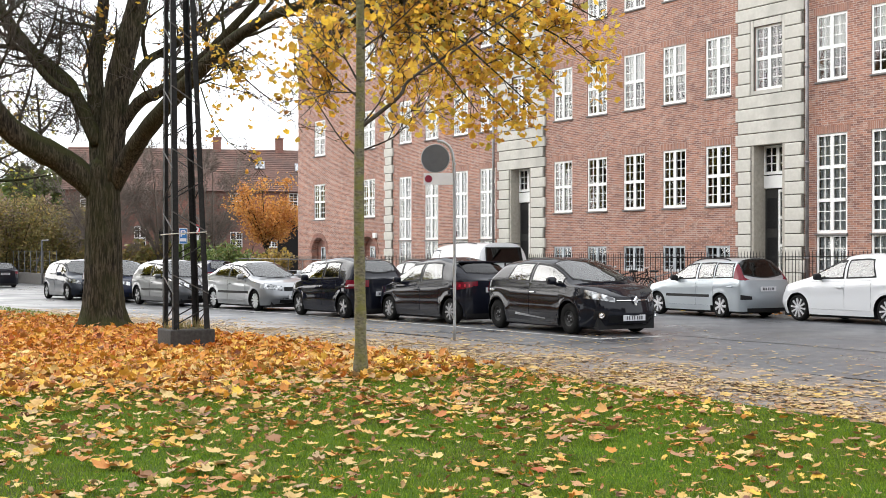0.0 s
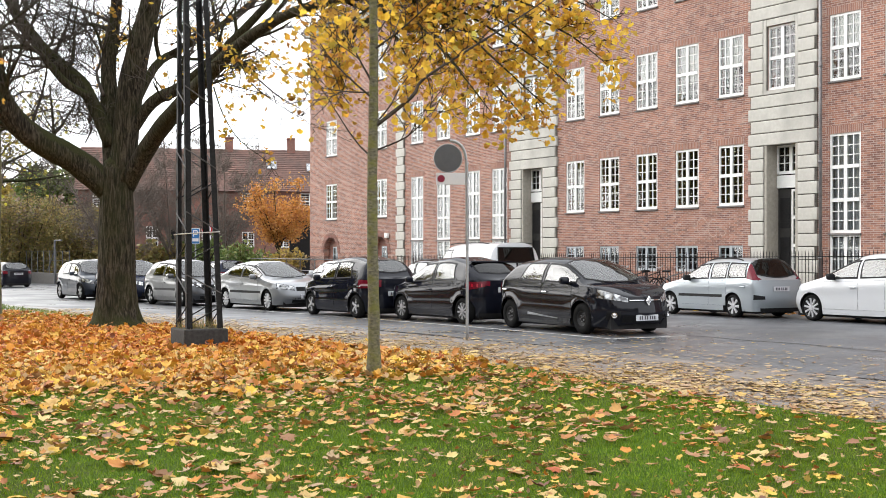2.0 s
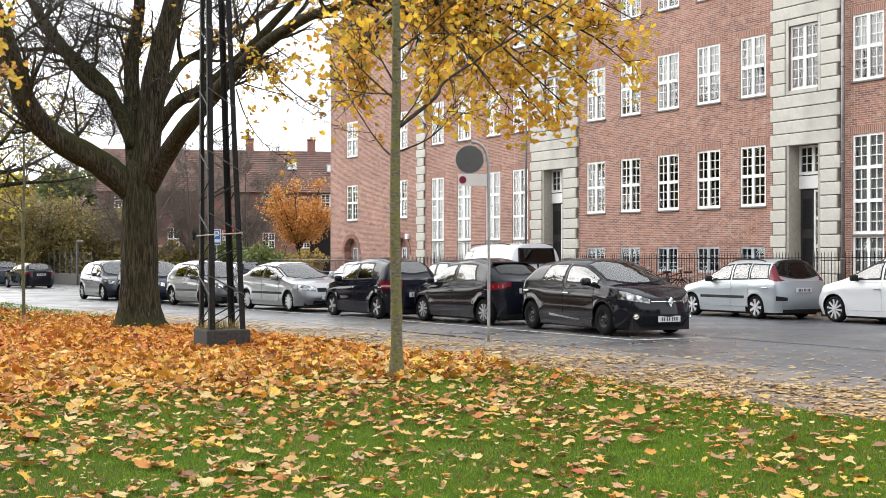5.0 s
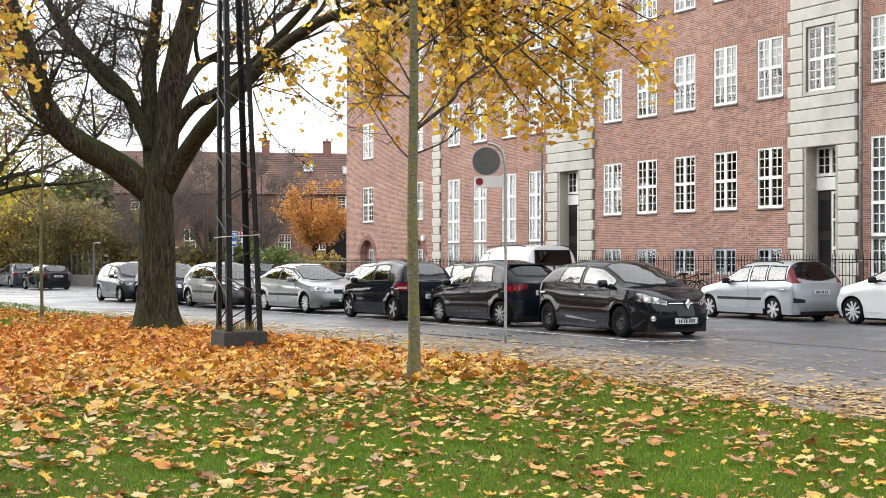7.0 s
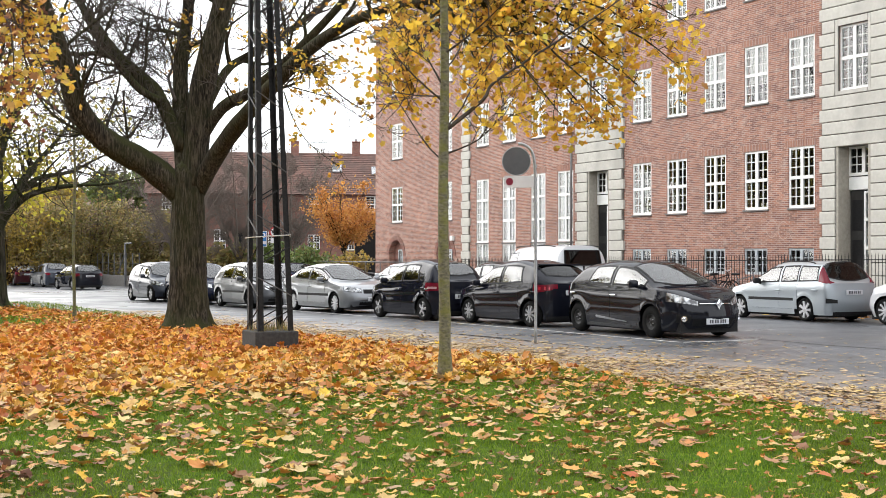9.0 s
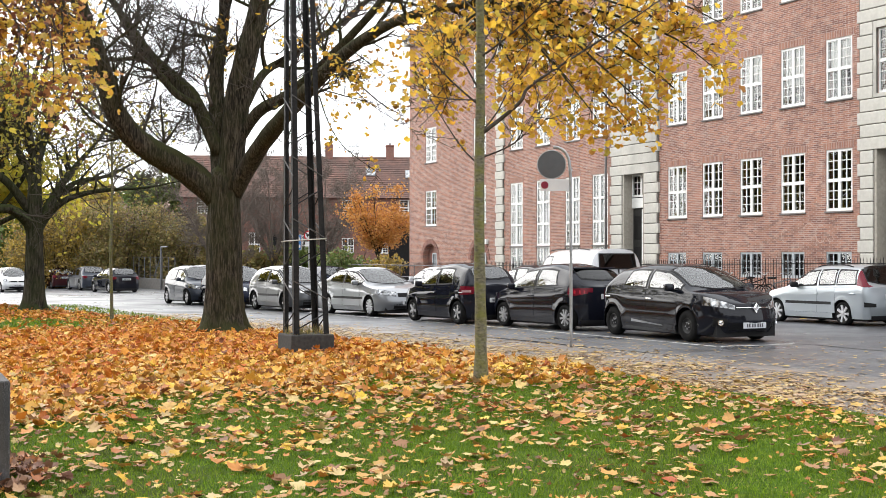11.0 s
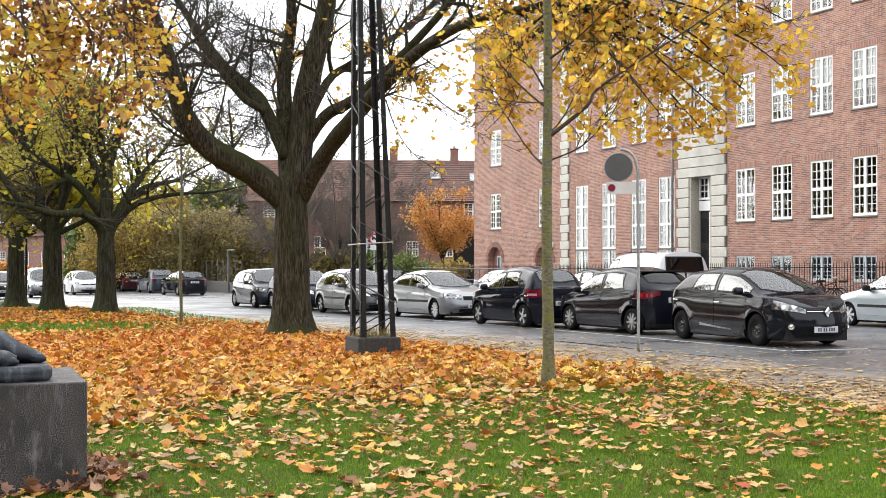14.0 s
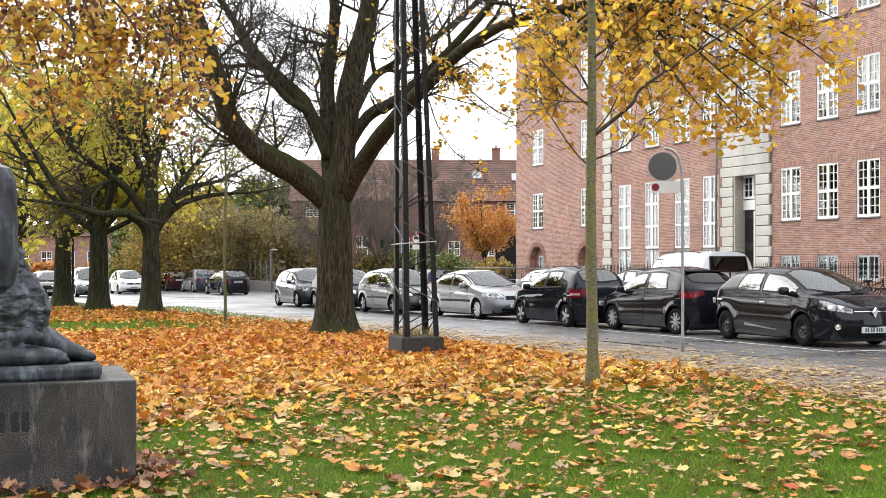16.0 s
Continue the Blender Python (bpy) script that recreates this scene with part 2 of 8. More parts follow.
def ground_sheet():
    bm = bmesh.new()
    xs = [-2500, -800, -300] + list(range(-160, 61, 4)) + [300, 800, 2500]
    ys = [-2500, -600, -150, -40, -10, 0, 5, 10, 13, 16, 20, 25, 28, 31, 40, 80, 200, 700, 2500]
    grid = [[bm.verts.new((x, y, zg(x))) for y in ys] for x in xs]
    for r0, r1 in zip(grid, grid[1:]):
        for j in range(len(ys) - 1):
            bm.faces.new((r0[j], r1[j], r1[j + 1], r0[j + 1]))
    ob = mesh_ob("road", bm, M["asphalt"])
    return tagged(ob, "wide street of dark wet patched asphalt", "road", kind="structure")


ground_sheet()


def kerb_y(x):
    return 12.87 - (0.0 if x > -27 else 0.16 * (-27 - x))


def lawn_y(x):
    return 9.75 if x > -22 else 9.75 - 0.1 * (-22 - x)


strip_sheet("pavement", lambda x: lawn_y(x) - 0.3, lambda x: max(kerb_y(x) - 0.12, lawn_y(x) + 0.1), M["pave"], "wet grey gravelly footpath strewn with leaves", 0.085, "pavement", 0.1, 1.5, -66)
strip_sheet("kerb", lambda x: max(kerb_y(x) - 0.12, lawn_y(x) + 0.1), lambda x: max(kerb_y(x), lawn_y(x) + 0.22), M["kerb"], "worn granite kerb between footpath and road", 0.09, "kerb", 0.11, 1.5, -66)
# wet gutter made wider and blacker, so it also paints the kerb's shadow
M["gutter"] = grained("wet_gutter", (0.010, 0.009, 0.009), (0.026, 0.023, 0.021), 22, 0.85, 0.3, 0.004)
nodes_of(M["gutter"])[2].inputs["Specular IOR Level"].default_value = 0.1
strip_sheet("gutter", lambda x: max(kerb_y(x), lawn_y(x) + 0.22) + 0.003, lambda x: max(kerb_y(x), lawn_y(x) + 0.22) + 0.3 + 0.06 * math.sin(x * 1.7), M["gutter"], "dark wet gutter, widened with the painted shadow of the granite kerb", 0.006, "gutter", 0.0, 0.75, -24, 20, banked=False)
strip_sheet("lawn", lambda x: -60.0, lawn_y, M["soil"], "mown green lawn under fallen autumn leaves", 0.12, "lawn", 0.12, 1.5, -66)
lawn = bpy.data.objects["lawn"]
strip_sheet("far_pavement", lambda x: 26.6, lambda x: 30.2, M["pave"], "wet grey footpath along the brick facade", 0.2, "pavement", 0.2, 2, -64, banked=False)


def glass_material(name, tint, gloss_rough=0.015, ior=1.55):
    """A thin pane: tinted and see-through, with Fresnel gloss."""
    m = bpy.data.materials.new(name)
    m.use_nodes = True
    n, l = m.node_tree.nodes, m.node_tree.links
    n.clear()
    tr, gl, fr, mx, out = (n.new("ShaderNode" + k) for k in ("BsdfTransparent", "BsdfGlossy", "Fresnel", "MixShader", "OutputMaterial"))
    tr.inputs["Color"].default_value = (*tint, 1)
    gl.inputs["Roughness"].default_value = gloss_rough
    fr.inputs["IOR"].default_value = ior
    l.new(fr.outputs[0], mx.inputs[0])
    l.new(tr.outputs[0], mx.inputs[1])
    l.new(gl.outputs[0], mx.inputs[2])
    l.new(mx.outputs[0], out.inputs["Surface"])
    return m


M["pane"] = glass_material("window_glass", (0.8, 0.84, 0.84), 0.03, 1.75)
M["car_glass"] = glass_material("tinted_car_glass", (0.5, 0.54, 0.54), 0.01, 2.25)
M["dark_glass"] = glass_material("privacy_glass", (0.05, 0.055, 0.06), 0.01, 1.5)

# ---- the brick building along the street ----
FY = 30.0
WALL_TOP = 13.9
building = thing("brick_building", pose(-37, FY, 0), "long four-storey red brick building with white windows and stone portals", "building")
BX = -37.0


def window_parts(w, h, rows, parent, x, z, sill=True, material=None, blind=0.0, net=0.0):
    """A white timber window: frame, mullion and transoms; glazing bars two by three in each light; a pane to each light; a sill."""
    fr, bars = bmesh.new(), bmesh.new()
    t, d = 0.075, 0.07
    box(fr, 0, t, 0, d, 0, h)
    box(fr, w - t, w, 0, d, 0, h)
    box(fr, t, w - t, 0, d, 0, t * 1.3)
    box(fr, t, w - t, 0, d, h - t, h)
    box(fr, w / 2 - 0.06, w / 2 + 0.06, -0.012, d, t * 1.3, h - t)
    lh = h / rows
    for k in range(1, rows):
        for a, b in ((t, w / 2 - 0.06), (w / 2 + 0.06, w - t)):
            box(fr, a, b, -0.02, d, k * lh - 0.055, k * lh + 0.055)
    lights = []
    for k in range(rows):
        z0 = k * lh + (t * 1.3 if k == 0 else 0.055)
        z1 = (k + 1) * lh - (t if k == rows - 1 else 0.055)
        for a, b in ((t, w / 2 - 0.06), (w / 2 + 0.06, w - t)):
            lights.append((a, b, z0, z1))
            m = (a + b) / 2
            box(bars, m - 0.016, m + 0.016, 0.012, 0.05, z0, z1)
            for j in (1, 2):
                zz = z0 + (z1 - z0) * j / 3
                box(bars, a, m - 0.016, 0.012, 0.05, zz - 0.014, zz + 0.014)
                box(bars, m + 0.016, b, 0.012, 0.05, zz - 0.014, zz + 0.014)
    win = part("window", fr, material or M["white"], parent)
    part("glazing_grid", bars, material or M["white"], win)
    for a, b, z0, z1 in lights:
        bm = bmesh.new()
        v8 = box(bm, a, b, 0.028, 0.034, z0, z1)
        bm.faces.remove(bm.faces.get((v8[2], v8[3], v8[7], v8[6])))
        p = part("pane", bm, M["pane"], win)
        p.visible_shadow = False
    if sill:
        bm = bevelled(-0.03, w + 0.03, -0.09, 0.06, -0.06, -0.004, 0.01, 1)
        part("sill", bm, M["sill"], win)
    if blind:
        bm = bmesh.new()
        n = 24
        vs = []
        for i in range(n + 1):
            xx = t + (w - 2 * t) * i / n
            yy = 0.16 + 0.018 * math.sin(i * 2.1) + 0.01 * math.sin(i * 0.9)
            vs.append((bm.verts.new((xx, yy, h - blind)), bm.verts.new((xx, yy, h - 0.03))))
        for a, b in zip(vs, vs[1:]):
            bm.faces.new((a[0], b[0], b[1], a[1]))
        part("curtain", bm, M["curtain"], win, "pale gathered curtain behind the glass")
    if net:
        bm = bmesh.new()
        vs = []
        for i in range(25):
            xx = t + (w - 2 * t) * i / 24
            yy = 0.1 + 0.02 * math.sin(i * 1.7) + 0.012 * math.sin(i * 0.8 + 1)
            vs.append((bm.verts.new((xx, yy, 0.1)), bm.verts.new((xx, yy, net))))
        for a, b in zip(vs, vs[1:]):
            bm.faces.new((a[0], b[0], b[1], a[1]))
        part("net_curtain", bm, M["net"], win, "thin grey net curtain behind the glass")
    win.location = (x, 0.03, z)
    return win


def copy_window(src, x, z):
    c = copy_thing(src, pose(x, 0.03, z))
    return c


def lintel_mesh(w):
    """A flat arch of soldier bricks, a little proud of the wall."""
    bm = bmesh.new()
    box(bm, -0.12, w + 0.12, -0.004, 0.03, 0.0, 0.235)
    return bm


M["soldier"] = brick_material("soldier_brick", (0.38, 0.178, 0.122), (0.215, 0.102, 0.08), (0.46, 0.37, 0.32), 0.5, 0.075)
WINDOW_X = [-38.46, -36.35, -34.22, -32.1, -29.97]
TALL_L = [-50.8, -48.38, -45.9, -43.76]
TALL_R = [-25.2, -23.16, -21.12, -19.08, -17.04, -15.0]
END_X = [-60.1, -54.55]
W = 1.18
holes = []   # x0, x1, z0, z1


def hole(x, w, z, h):
    holes.append((x, x + w, z, z + h))


protos = {}


def put_window(key, x, z, w, h, rows, **kw):
    lx = x - BX
    hole(lx, w, z, h)
    if key not in protos:
        protos[key] = window_parts(w, h, rows, building, lx, z, **kw)
        lm = part("lintel", lintel_mesh(w), M["soldier"], building) if kw.get("sill", True) else None
        protos[key + "_l"] = lm
        if lm:
            lm.location = (lx, 0, z + h + 0.005)
    else:
        copy_window(protos[key], lx, z)
        if protos[key + "_l"]:
            o = protos[key + "_l"].copy()
            scene.collection.objects.link(o)
            o.location = (lx, 0, z + h + 0.005)


M["basement_frame"] = grained("blue_grey_frame", (0.34, 0.38, 0.41), (0.46, 0.49, 0.51), 6, 0.5)
rnd = random.Random(5)
for i, x in enumerate(WINDOW_X):
    put_window("small", x, 3.3, W, 2.06, 2)
    put_window("curtained" if i != 3 else "curtained_long", x, 7.02, W, 2.06, 2, blind=0.95 if i != 3 else 1.3)
    put_window("small", x, 10.74, W, 2.06, 2)
    put_window("basement", x, 1.02, W - 0.04, 0.92, 1, sill=False, material=M["basement_frame"])
for x in TALL_L + TALL_R:
    put_window("tall", x, 2.3, W, 3.08, 3, net=3.0)
    put_window("cellar_light", x, 1.06, W, 1.2, 1, sill=False, net=1.1)
    put_window("curtained", x, 7.02, W, 2.06, 2, blind=0.95)
    put_window("small", x, 10.74, W, 2.06, 2)
for x in END_X:
    put_window("end", x, 3.5, 1.35, 1.95, 2)
    put_window("end", x, 7.02, 1.35, 1.95, 2)
    put_window("end", x, 10.6, 1.35, 1.95, 2)
PORTALS = [(-42.31, -38.96, -41.43, -39.92), (-28.5, -25.6, -27.82, -26.41)]
for a, b, c, d in PORTALS:
    m = (c + d) / 2
    hole(c - BX, d - c, 0.3, 5.2)
    put_window("portal", m - 0.6, 7.02, 1.2, 2.1, 2, sill=False)
    put_window("portal", m - 0.6, 10.74, 1.2, 2.06, 2, sill=False)
# arched cellar openings in the end bay
for x in END_X:
    hole(x - 0.25 - BX, 1.7, 0.2, 2.3)


def wall_with_holes(x0, x1, z0, z1, cuts, depth):
    bm = bmesh.new()
    cuts = [tuple(round(q, 3) for q in c) for c in cuts]
    xs = sorted({round(q, 3) for q in (x0, x1, *(c[0] for c in cuts), *(c[1] for c in cuts))})
    zs = sorted({round(q, 3) for q in (z0, z1, *(c[2] for c in cuts), *(c[3] for c in cuts))})
    cache = {}

    def v(x, y, z):
        k = (round(x, 4), y, round(z, 4))
        if k not in cache:
            cache[k] = bm.verts.new(k)
        return cache[k]

    def inside(x, z):
        return any(c[0] < x < c[1] and c[2] < z < c[3] for c in cuts)

    for a, b in zip(xs, xs[1:]):
        for c, d in zip(zs, zs[1:]):
            if not inside((a + b) / 2, (c + d) / 2):
                bm.faces.new((v(a, 0, c), v(b, 0, c), v(b, 0, d), v(a, 0, d)))
                bm.faces.new((v(a, depth, d), v(b, depth, d), v(b, depth, c), v(a, depth, c)))
    for a, b, c, d in cuts:
        for p, q in (((a, c), (b, c)), ((b, c), (b, d)), ((b, d), (a, d)), ((a, d), (a, c))):
            bm.faces.new((v(p[0], 0, p[1]), v(p[0], depth, p[1]), v(q[0], depth, q[1]), v(q[0], 0, q[1])))
    return bm


def box_part(name, b, material, parent, label=""):
    bm = bmesh.new()
    box(bm, *b)
    return part(name, bm, material, parent, label)


X0, X1 = -62.13 - BX, -9.0 - BX
part("facade", wall_with_holes(X0, X1, -1.2, WALL_TOP, holes, 0.36), M["brick"], building, "red brick wall with pale patches of old graffiti")
bm = bmesh.new()
box(bm, X0, X0 + 0.36, 0.37, 13, -1.2, WALL_TOP)
box(bm, X1 - 0.36, X1, 0.37, 13, -1.2, WALL_TOP)
box(bm, X0, X1, 13.01, 13.36, -1.2, WALL_TOP)
part("outer_wall", bm, M["brick"], building)
# near-black back wall and floors stand in for the unlit rooms
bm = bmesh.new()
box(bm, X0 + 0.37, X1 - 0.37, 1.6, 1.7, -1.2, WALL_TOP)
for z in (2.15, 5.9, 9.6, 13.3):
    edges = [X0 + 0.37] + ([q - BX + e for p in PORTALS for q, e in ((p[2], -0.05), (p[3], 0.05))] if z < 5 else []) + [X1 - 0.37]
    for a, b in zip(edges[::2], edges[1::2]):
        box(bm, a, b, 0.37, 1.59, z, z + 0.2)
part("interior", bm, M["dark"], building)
# cornice, gutter and hipped tile roof
part("cornice", bevelled(X0 - 0.25, X1 + 0.25, -0.3, 0.36, WALL_TOP + 0.003, WALL_TOP + 0.3, 0.04), M["stone"], building)
bm = bmesh.new()
tube(bm, [(X0 - 0.3, -0.38, WALL_TOP + 0.33), (X1 + 0.3, -0.38, WALL_TOP + 0.33)], 0.08)
part("gutter", bm, M["zinc"], building)


def tiled_slope(a, b, c, d, name, parent, material, rows=26):
    """Overlapping courses of tiles on the slope a-b (eaves) to d-c (ridge)."""
    a, b, c, d = map(Vector, (a, b, c, d))
    n = (b - a).cross(d - a).normalized()
    bm = bmesh.new()
    last = None
    for k in range(rows):
        t0, t1 = k / rows, (k + 1) / rows
        lo = [bm.verts.new(p + n * 0.05) for p in (a.lerp(d, t0), b.lerp(c, t0))]
        if last:
            bm.faces.new((last[0], last[1], lo[1], lo[0]))
        hi = [bm.verts.new(p + n * 0.015) for p in (a.lerp(d, t1), b.lerp(c, t1) + (b - a) * 0.0001)]
        bm.faces.new((lo[0], lo[1], hi[1], hi[0]))
        last = hi
    return part(name, bm, material, parent)


E0 = WALL_TOP + 0.34
tiled_slope((X0 - 0.35, -0.4, E0), (X1 + 0.35, -0.4, E0), (X1 - 5.5, 6.7, E0 + 6.2), (X0 + 5.5, 6.7, E0 + 6.2), "roof", building, M["tile"])
tiled_slope((X0 - 0.35, 13.8, E0), (X0 - 0.35, -0.4, E0), (X0 + 5.5, 6.7, E0 + 6.2), (X0 + 5.5, 6.7, E0 + 6.2), "roof_hip", building, M["tile"])
tiled_slope((X1 + 0.35, 13.8, E0), (X0 - 0.35, 13.8, E0), (X0 + 5.5, 6.7, E0 + 6.2), (X1 - 5.5, 6.7, E0 + 6.2), "roof", building, M["tile"])


# stone blocks of portals and quoins, each a piece with bevelled edges and open joints
def block_mesh(w, h, proud, depth=0.1):
    bm = bevelled(0, w, -proud, depth * 0.5, 0.014, h - 0.014, 0.014, 1)
    me = bpy.data.meshes.new("stone_block")
    bm.to_mesh(me)
    bm.free()
    me.materials.append(M["stone"])
    return me


blocks = {}


def block(parent, x, z, w, h, proud=0.1):
    key = (round(w, 2), round(h, 2), proud)
    if key not in blocks:
        blocks[key] = block_mesh(w, h, proud)
    ob = new("stone_block", blocks[key])
    ob.parent = parent
    ob.location = (x, 0, z)
    return ob


CH = 0.415
for pi, (a, b, c, d) in enumerate(PORTALS):
    a, b, c, d = a - BX, b - BX, c - BX, d - BX
    # joint backing between the blocks, with the shade of the gaps put into its colour
    m = (c + d) / 2
    surround = part("portal", bevelled(m - 0.599, m + 0.599, -0.05, -0.003, 5.504, 7.02, 0.004, 1), M["joint"], building, "pale limestone portal of coursed blocks")
    for q in ((a + 0.06, c - 0.004, -1, 5.5), (d + 0.004, b - 0.06, -1, 5.5), (a + 0.06, m - 0.6, 5.504, WALL_TOP - 0.01), (m + 0.6, b - 0.06, 5.504, WALL_TOP - 0.01), (m - 0.599, m + 0.599, 9.12, 10.74), (m - 0.599, m + 0.599, 12.8, WALL_TOP - 0.01)):
        box_part("backing", (q[0], q[1], -0.05, -0.003, q[2], q[3]), M["joint"], surround)
    # moulded stone frame round the upper windows
    for z0, z1, w0, w1 in ((6.885, 9.345, 7.02, 9.12), (10.62, 13.08, 10.74, 12.8)):
        for sg in (1, -1):
            e = sorted((m + sg * 0.604, m + sg * 0.735))
            part("jamb", bevelled(e[0], e[1], -0.082, -0.051, z0, z1, 0.012, 1), M["stone"], surround)
        part("head", bevelled(m - 0.6, m + 0.6, -0.082, -0.051, w1 + 0.004, z1, 0.012, 1), M["stone"], surround)
        part("stone_sill", bevelled(m - 0.6, m + 0.6, -0.1, -0.051, z0, w0 - 0.004, 0.012, 1), M["stone"], surround)
    k, z = 0, -0.6
    while z < WALL_TOP - 0.2:
        j = 0.12 if k % 2 else 0.0
        h = min(CH, WALL_TOP - z)
        if z + h < 5.6:
            block(surround, a + j, z, c - a - j - 0.02, h)
            block(surround, d + 0.02, z, b - d - j - 0.02, h)
        elif 6.9 < z + h * 0.6 < 9.3 or 10.6 < z + h * 0.6 < 12.95:
            block(surround, a + j, z, m - 0.74 - a - j, h)
            block(surround, m + 0.74, z, b - m - 0.74 - j, h)
        else:
            block(surround, a + j, z, b - a - 2 * j, h)
        z += CH
        k += 1
    # recessed porch: jambs, ceiling, floor, double door, board and fanlight
    dep = 0.42 if pi else 0.36
    bm = bmesh.new()
    box(bm, c + 0.003, c + 0.1, -0.06, dep + 0.15, -0.6, 5.48)
    box(bm, d - 0.1, d - 0.003, -0.06, dep + 0.15, -0.6, 5.48)
    box(bm, c + 0.101, d - 0.101, -0.06, dep + 0.15, 5.25, 5.48)
    box(bm, c + 0.101, d - 0.101, -0.06, 1.5, -0.6, 1.0)
    part("porch_lining", bm, M["stone_dark"], surround)
    fan = window_parts(d - c - 0.21, 0.95, 1, building, c + 0.105, 4.28, sill=False)
    fan.location.y = dep
    part("transom", bevelled(c + 0.105, d - 0.105, dep - 0.02, dep + 0.1, 3.82, 4.24, 0.02), M["white"], building, "white painted board over the door")
    leaf = window_parts(0.62, 2.75, 3, building, (c + d) / 2 + 0.0, 1.02, sill=False)
    leaf.name = "door"
    leaf.location.y = dep + 0.02
    # near-black leaf: the dark of the open half doorway is in its colour
    door = part("door", bevelled(c + 0.11, (c + d) / 2 - 0.01, dep + 0.06, dep + 0.12, 1.01, 3.8, 0.01), M["dark"], building, "near-black door leaf coloured as the shade of an open doorway")
    for zz in (1.2, 2.5):
        part("door_panel", bevelled(c + 0.2, (c + d) / 2 - 0.1, dep + 0.045, dep + 0.058, zz, zz + 1.0, 0.006, 1), M["iron"], door)
    bm = bmesh.new()
    for i in range(8):
        box(bm, c - 0.06 * (7 - i), d + 0.06 * (7 - i), -0.1 - 0.28 * (7 - i) - 0.02, -0.101, -0.4 + 0.17 * i + (0 if i else -0.5), -0.232 + 0.17 * i)
    part("doorstep", bm, M["kerb"], building)
# quoin strip beside the end bay, and another at the corner
bm = bmesh.new()
box(bm, -52.1 - BX, -51.4 - BX, -0.04, -0.003, -1, WALL_TOP - 0.01)
quoin = part("quoin", bm, M["joint"], building, "column of alternating pale stone quoins")
z, k = -0.6, 0
while z < WALL_TOP - 0.3:
    j = 0.0 if k % 2 else 0.13
    block(quoin, -52.18 + j - BX, z, 0.86 - 2 * j, CH, 0.08)
    z, k = z + CH, k + 1
# pale string over the cellar windows of the end bay: brick arches
for x in END_X:
    bm = bmesh.new()
    cx = x + 0.6 - BX
    for k in range(17):
        q0, q1 = math.pi * k / 17, math.pi * (k + 0.9) / 17
        r0, r1 = 0.87, 1.13
        ps = [(cx + r * math.cos(q), z0 + r * math.sin(q)) for r, q in ((r0, q0), (r1, q0), (r1, q1), (r0, q1)) for z0 in (1.65,)]
        f = [bm.verts.new((p[0], -0.03, p[1])) for p in ps]
        g = [bm.verts.new((p[0], 0.0, p[1])) for p in ps]
        bm.faces.new(f)
        for i in range(4):
            bm.faces.new((f[i], g[i], g[(i + 1) % 4], f[(i + 1) % 4]))
    arch = part("brick_arch", bm, M["brick_dark"], building)
    # brickwork over the arch, filling the corners of the opening
    bm = bmesh.new()
    n = 16
    for e in (1, -1):
        for y in (0.0, 0.3):
            arc = [bm.verts.new((cx + e * 0.85 * math.cos(math.pi / 2 * k / n), y, 1.65 + 0.85 * math.sin(math.pi / 2 * k / n))) for k in range(n + 1)]
            corner = bm.verts.new((cx + e * 0.85, y, 2.5))
            for a, b in zip(arc, arc[1:]):
                bm.faces.new((a, b, corner))
            if y == 0.0:
                front = arc
        for k in range(n):
            bm.faces.new((front[k], front[k + 1], arc[k + 1], arc[k]))
    bmesh.ops.recalc_face_normals(bm, faces=bm.faces[:])
    part("spandrel", bm, M["brick"], building)
    # niche back in darker brick than the wall: recess shade in the colour
    part("recess", bevelled(cx - 0.84, cx + 0.84, 0.32, 0.36, 0.2, 2.49, 0.01), M["brick_dark"], building)
    cw = window_parts(0.95, 1.25, 1, building, cx - 0.2, 0.75, sill=False, material=M["basement_frame"])
    cw.location.y = 0.24
# rainwater pipes
for x in (-25.42, -42.5):
    bm = bmesh.new()
    tube(bm, [(x - BX, -0.16, -0.3), (x - BX, -0.16, WALL_TOP + 0.3)], 0.055, 10)
    for z in (1.5, 4.5, 7.5, 10.5, 13.5):
        tube(bm, [(x - BX, -0.16, z), (x - BX, -0.16, z + 0.07)], 0.075, 10)
    part("rain_pipe", bm, M["zinc"], building, "grey zinc rainwater pipe", smooth=True)

# faint chalky graffiti on the brick, and a small white lamp
M["chalk"] = grained("faded_white_spray", (0.36, 0.22, 0.175), (0.47, 0.35, 0.30), 12, 0.9)


def scrawl(cx, cz, r, a0, a1, w=0.035):
    bm = bmesh.new()
    n = 14
    vs = []
    for k in range(n + 1):
        q = radians(lerp_angle(a0, a1, k / n))
        for rr in (r - w / 2, r + w / 2):
            vs.append(bm.verts.new((cx - BX + rr * 0.8 * math.cos(q), -0.004, cz + rr * math.sin(q))))
    for k in range(n):
        bm.faces.new((vs[2 * k], vs[2 * k + 1], vs[2 * k + 3], vs[2 * k + 2]))
    part("graffiti", bm, M["chalk"], building, "faded white spray-paint curve")


def lerp_angle(a, b, t):
    return a + (b - a) * t


for gx, gz, gr, a0, a1 in ((-30.75, 2.62, 0.3, 40, 320), (-30.2, 2.55, 0.3, 50, 310), (-29.75, 2.45, 0.18, 200, 350), (-31.9, 2.5, 0.22, 60, 290), (-45.0, 1.85, 0.2, 20, 200)):
    scrawl(gx, gz, gr, a0, a1)
part("wall_lamp", bevelled(-53.2 - BX, -52.92 - BX, -0.16, -0.004, 2.42, 2.68, 0.03), M["white"], building, "small white wall lamp")

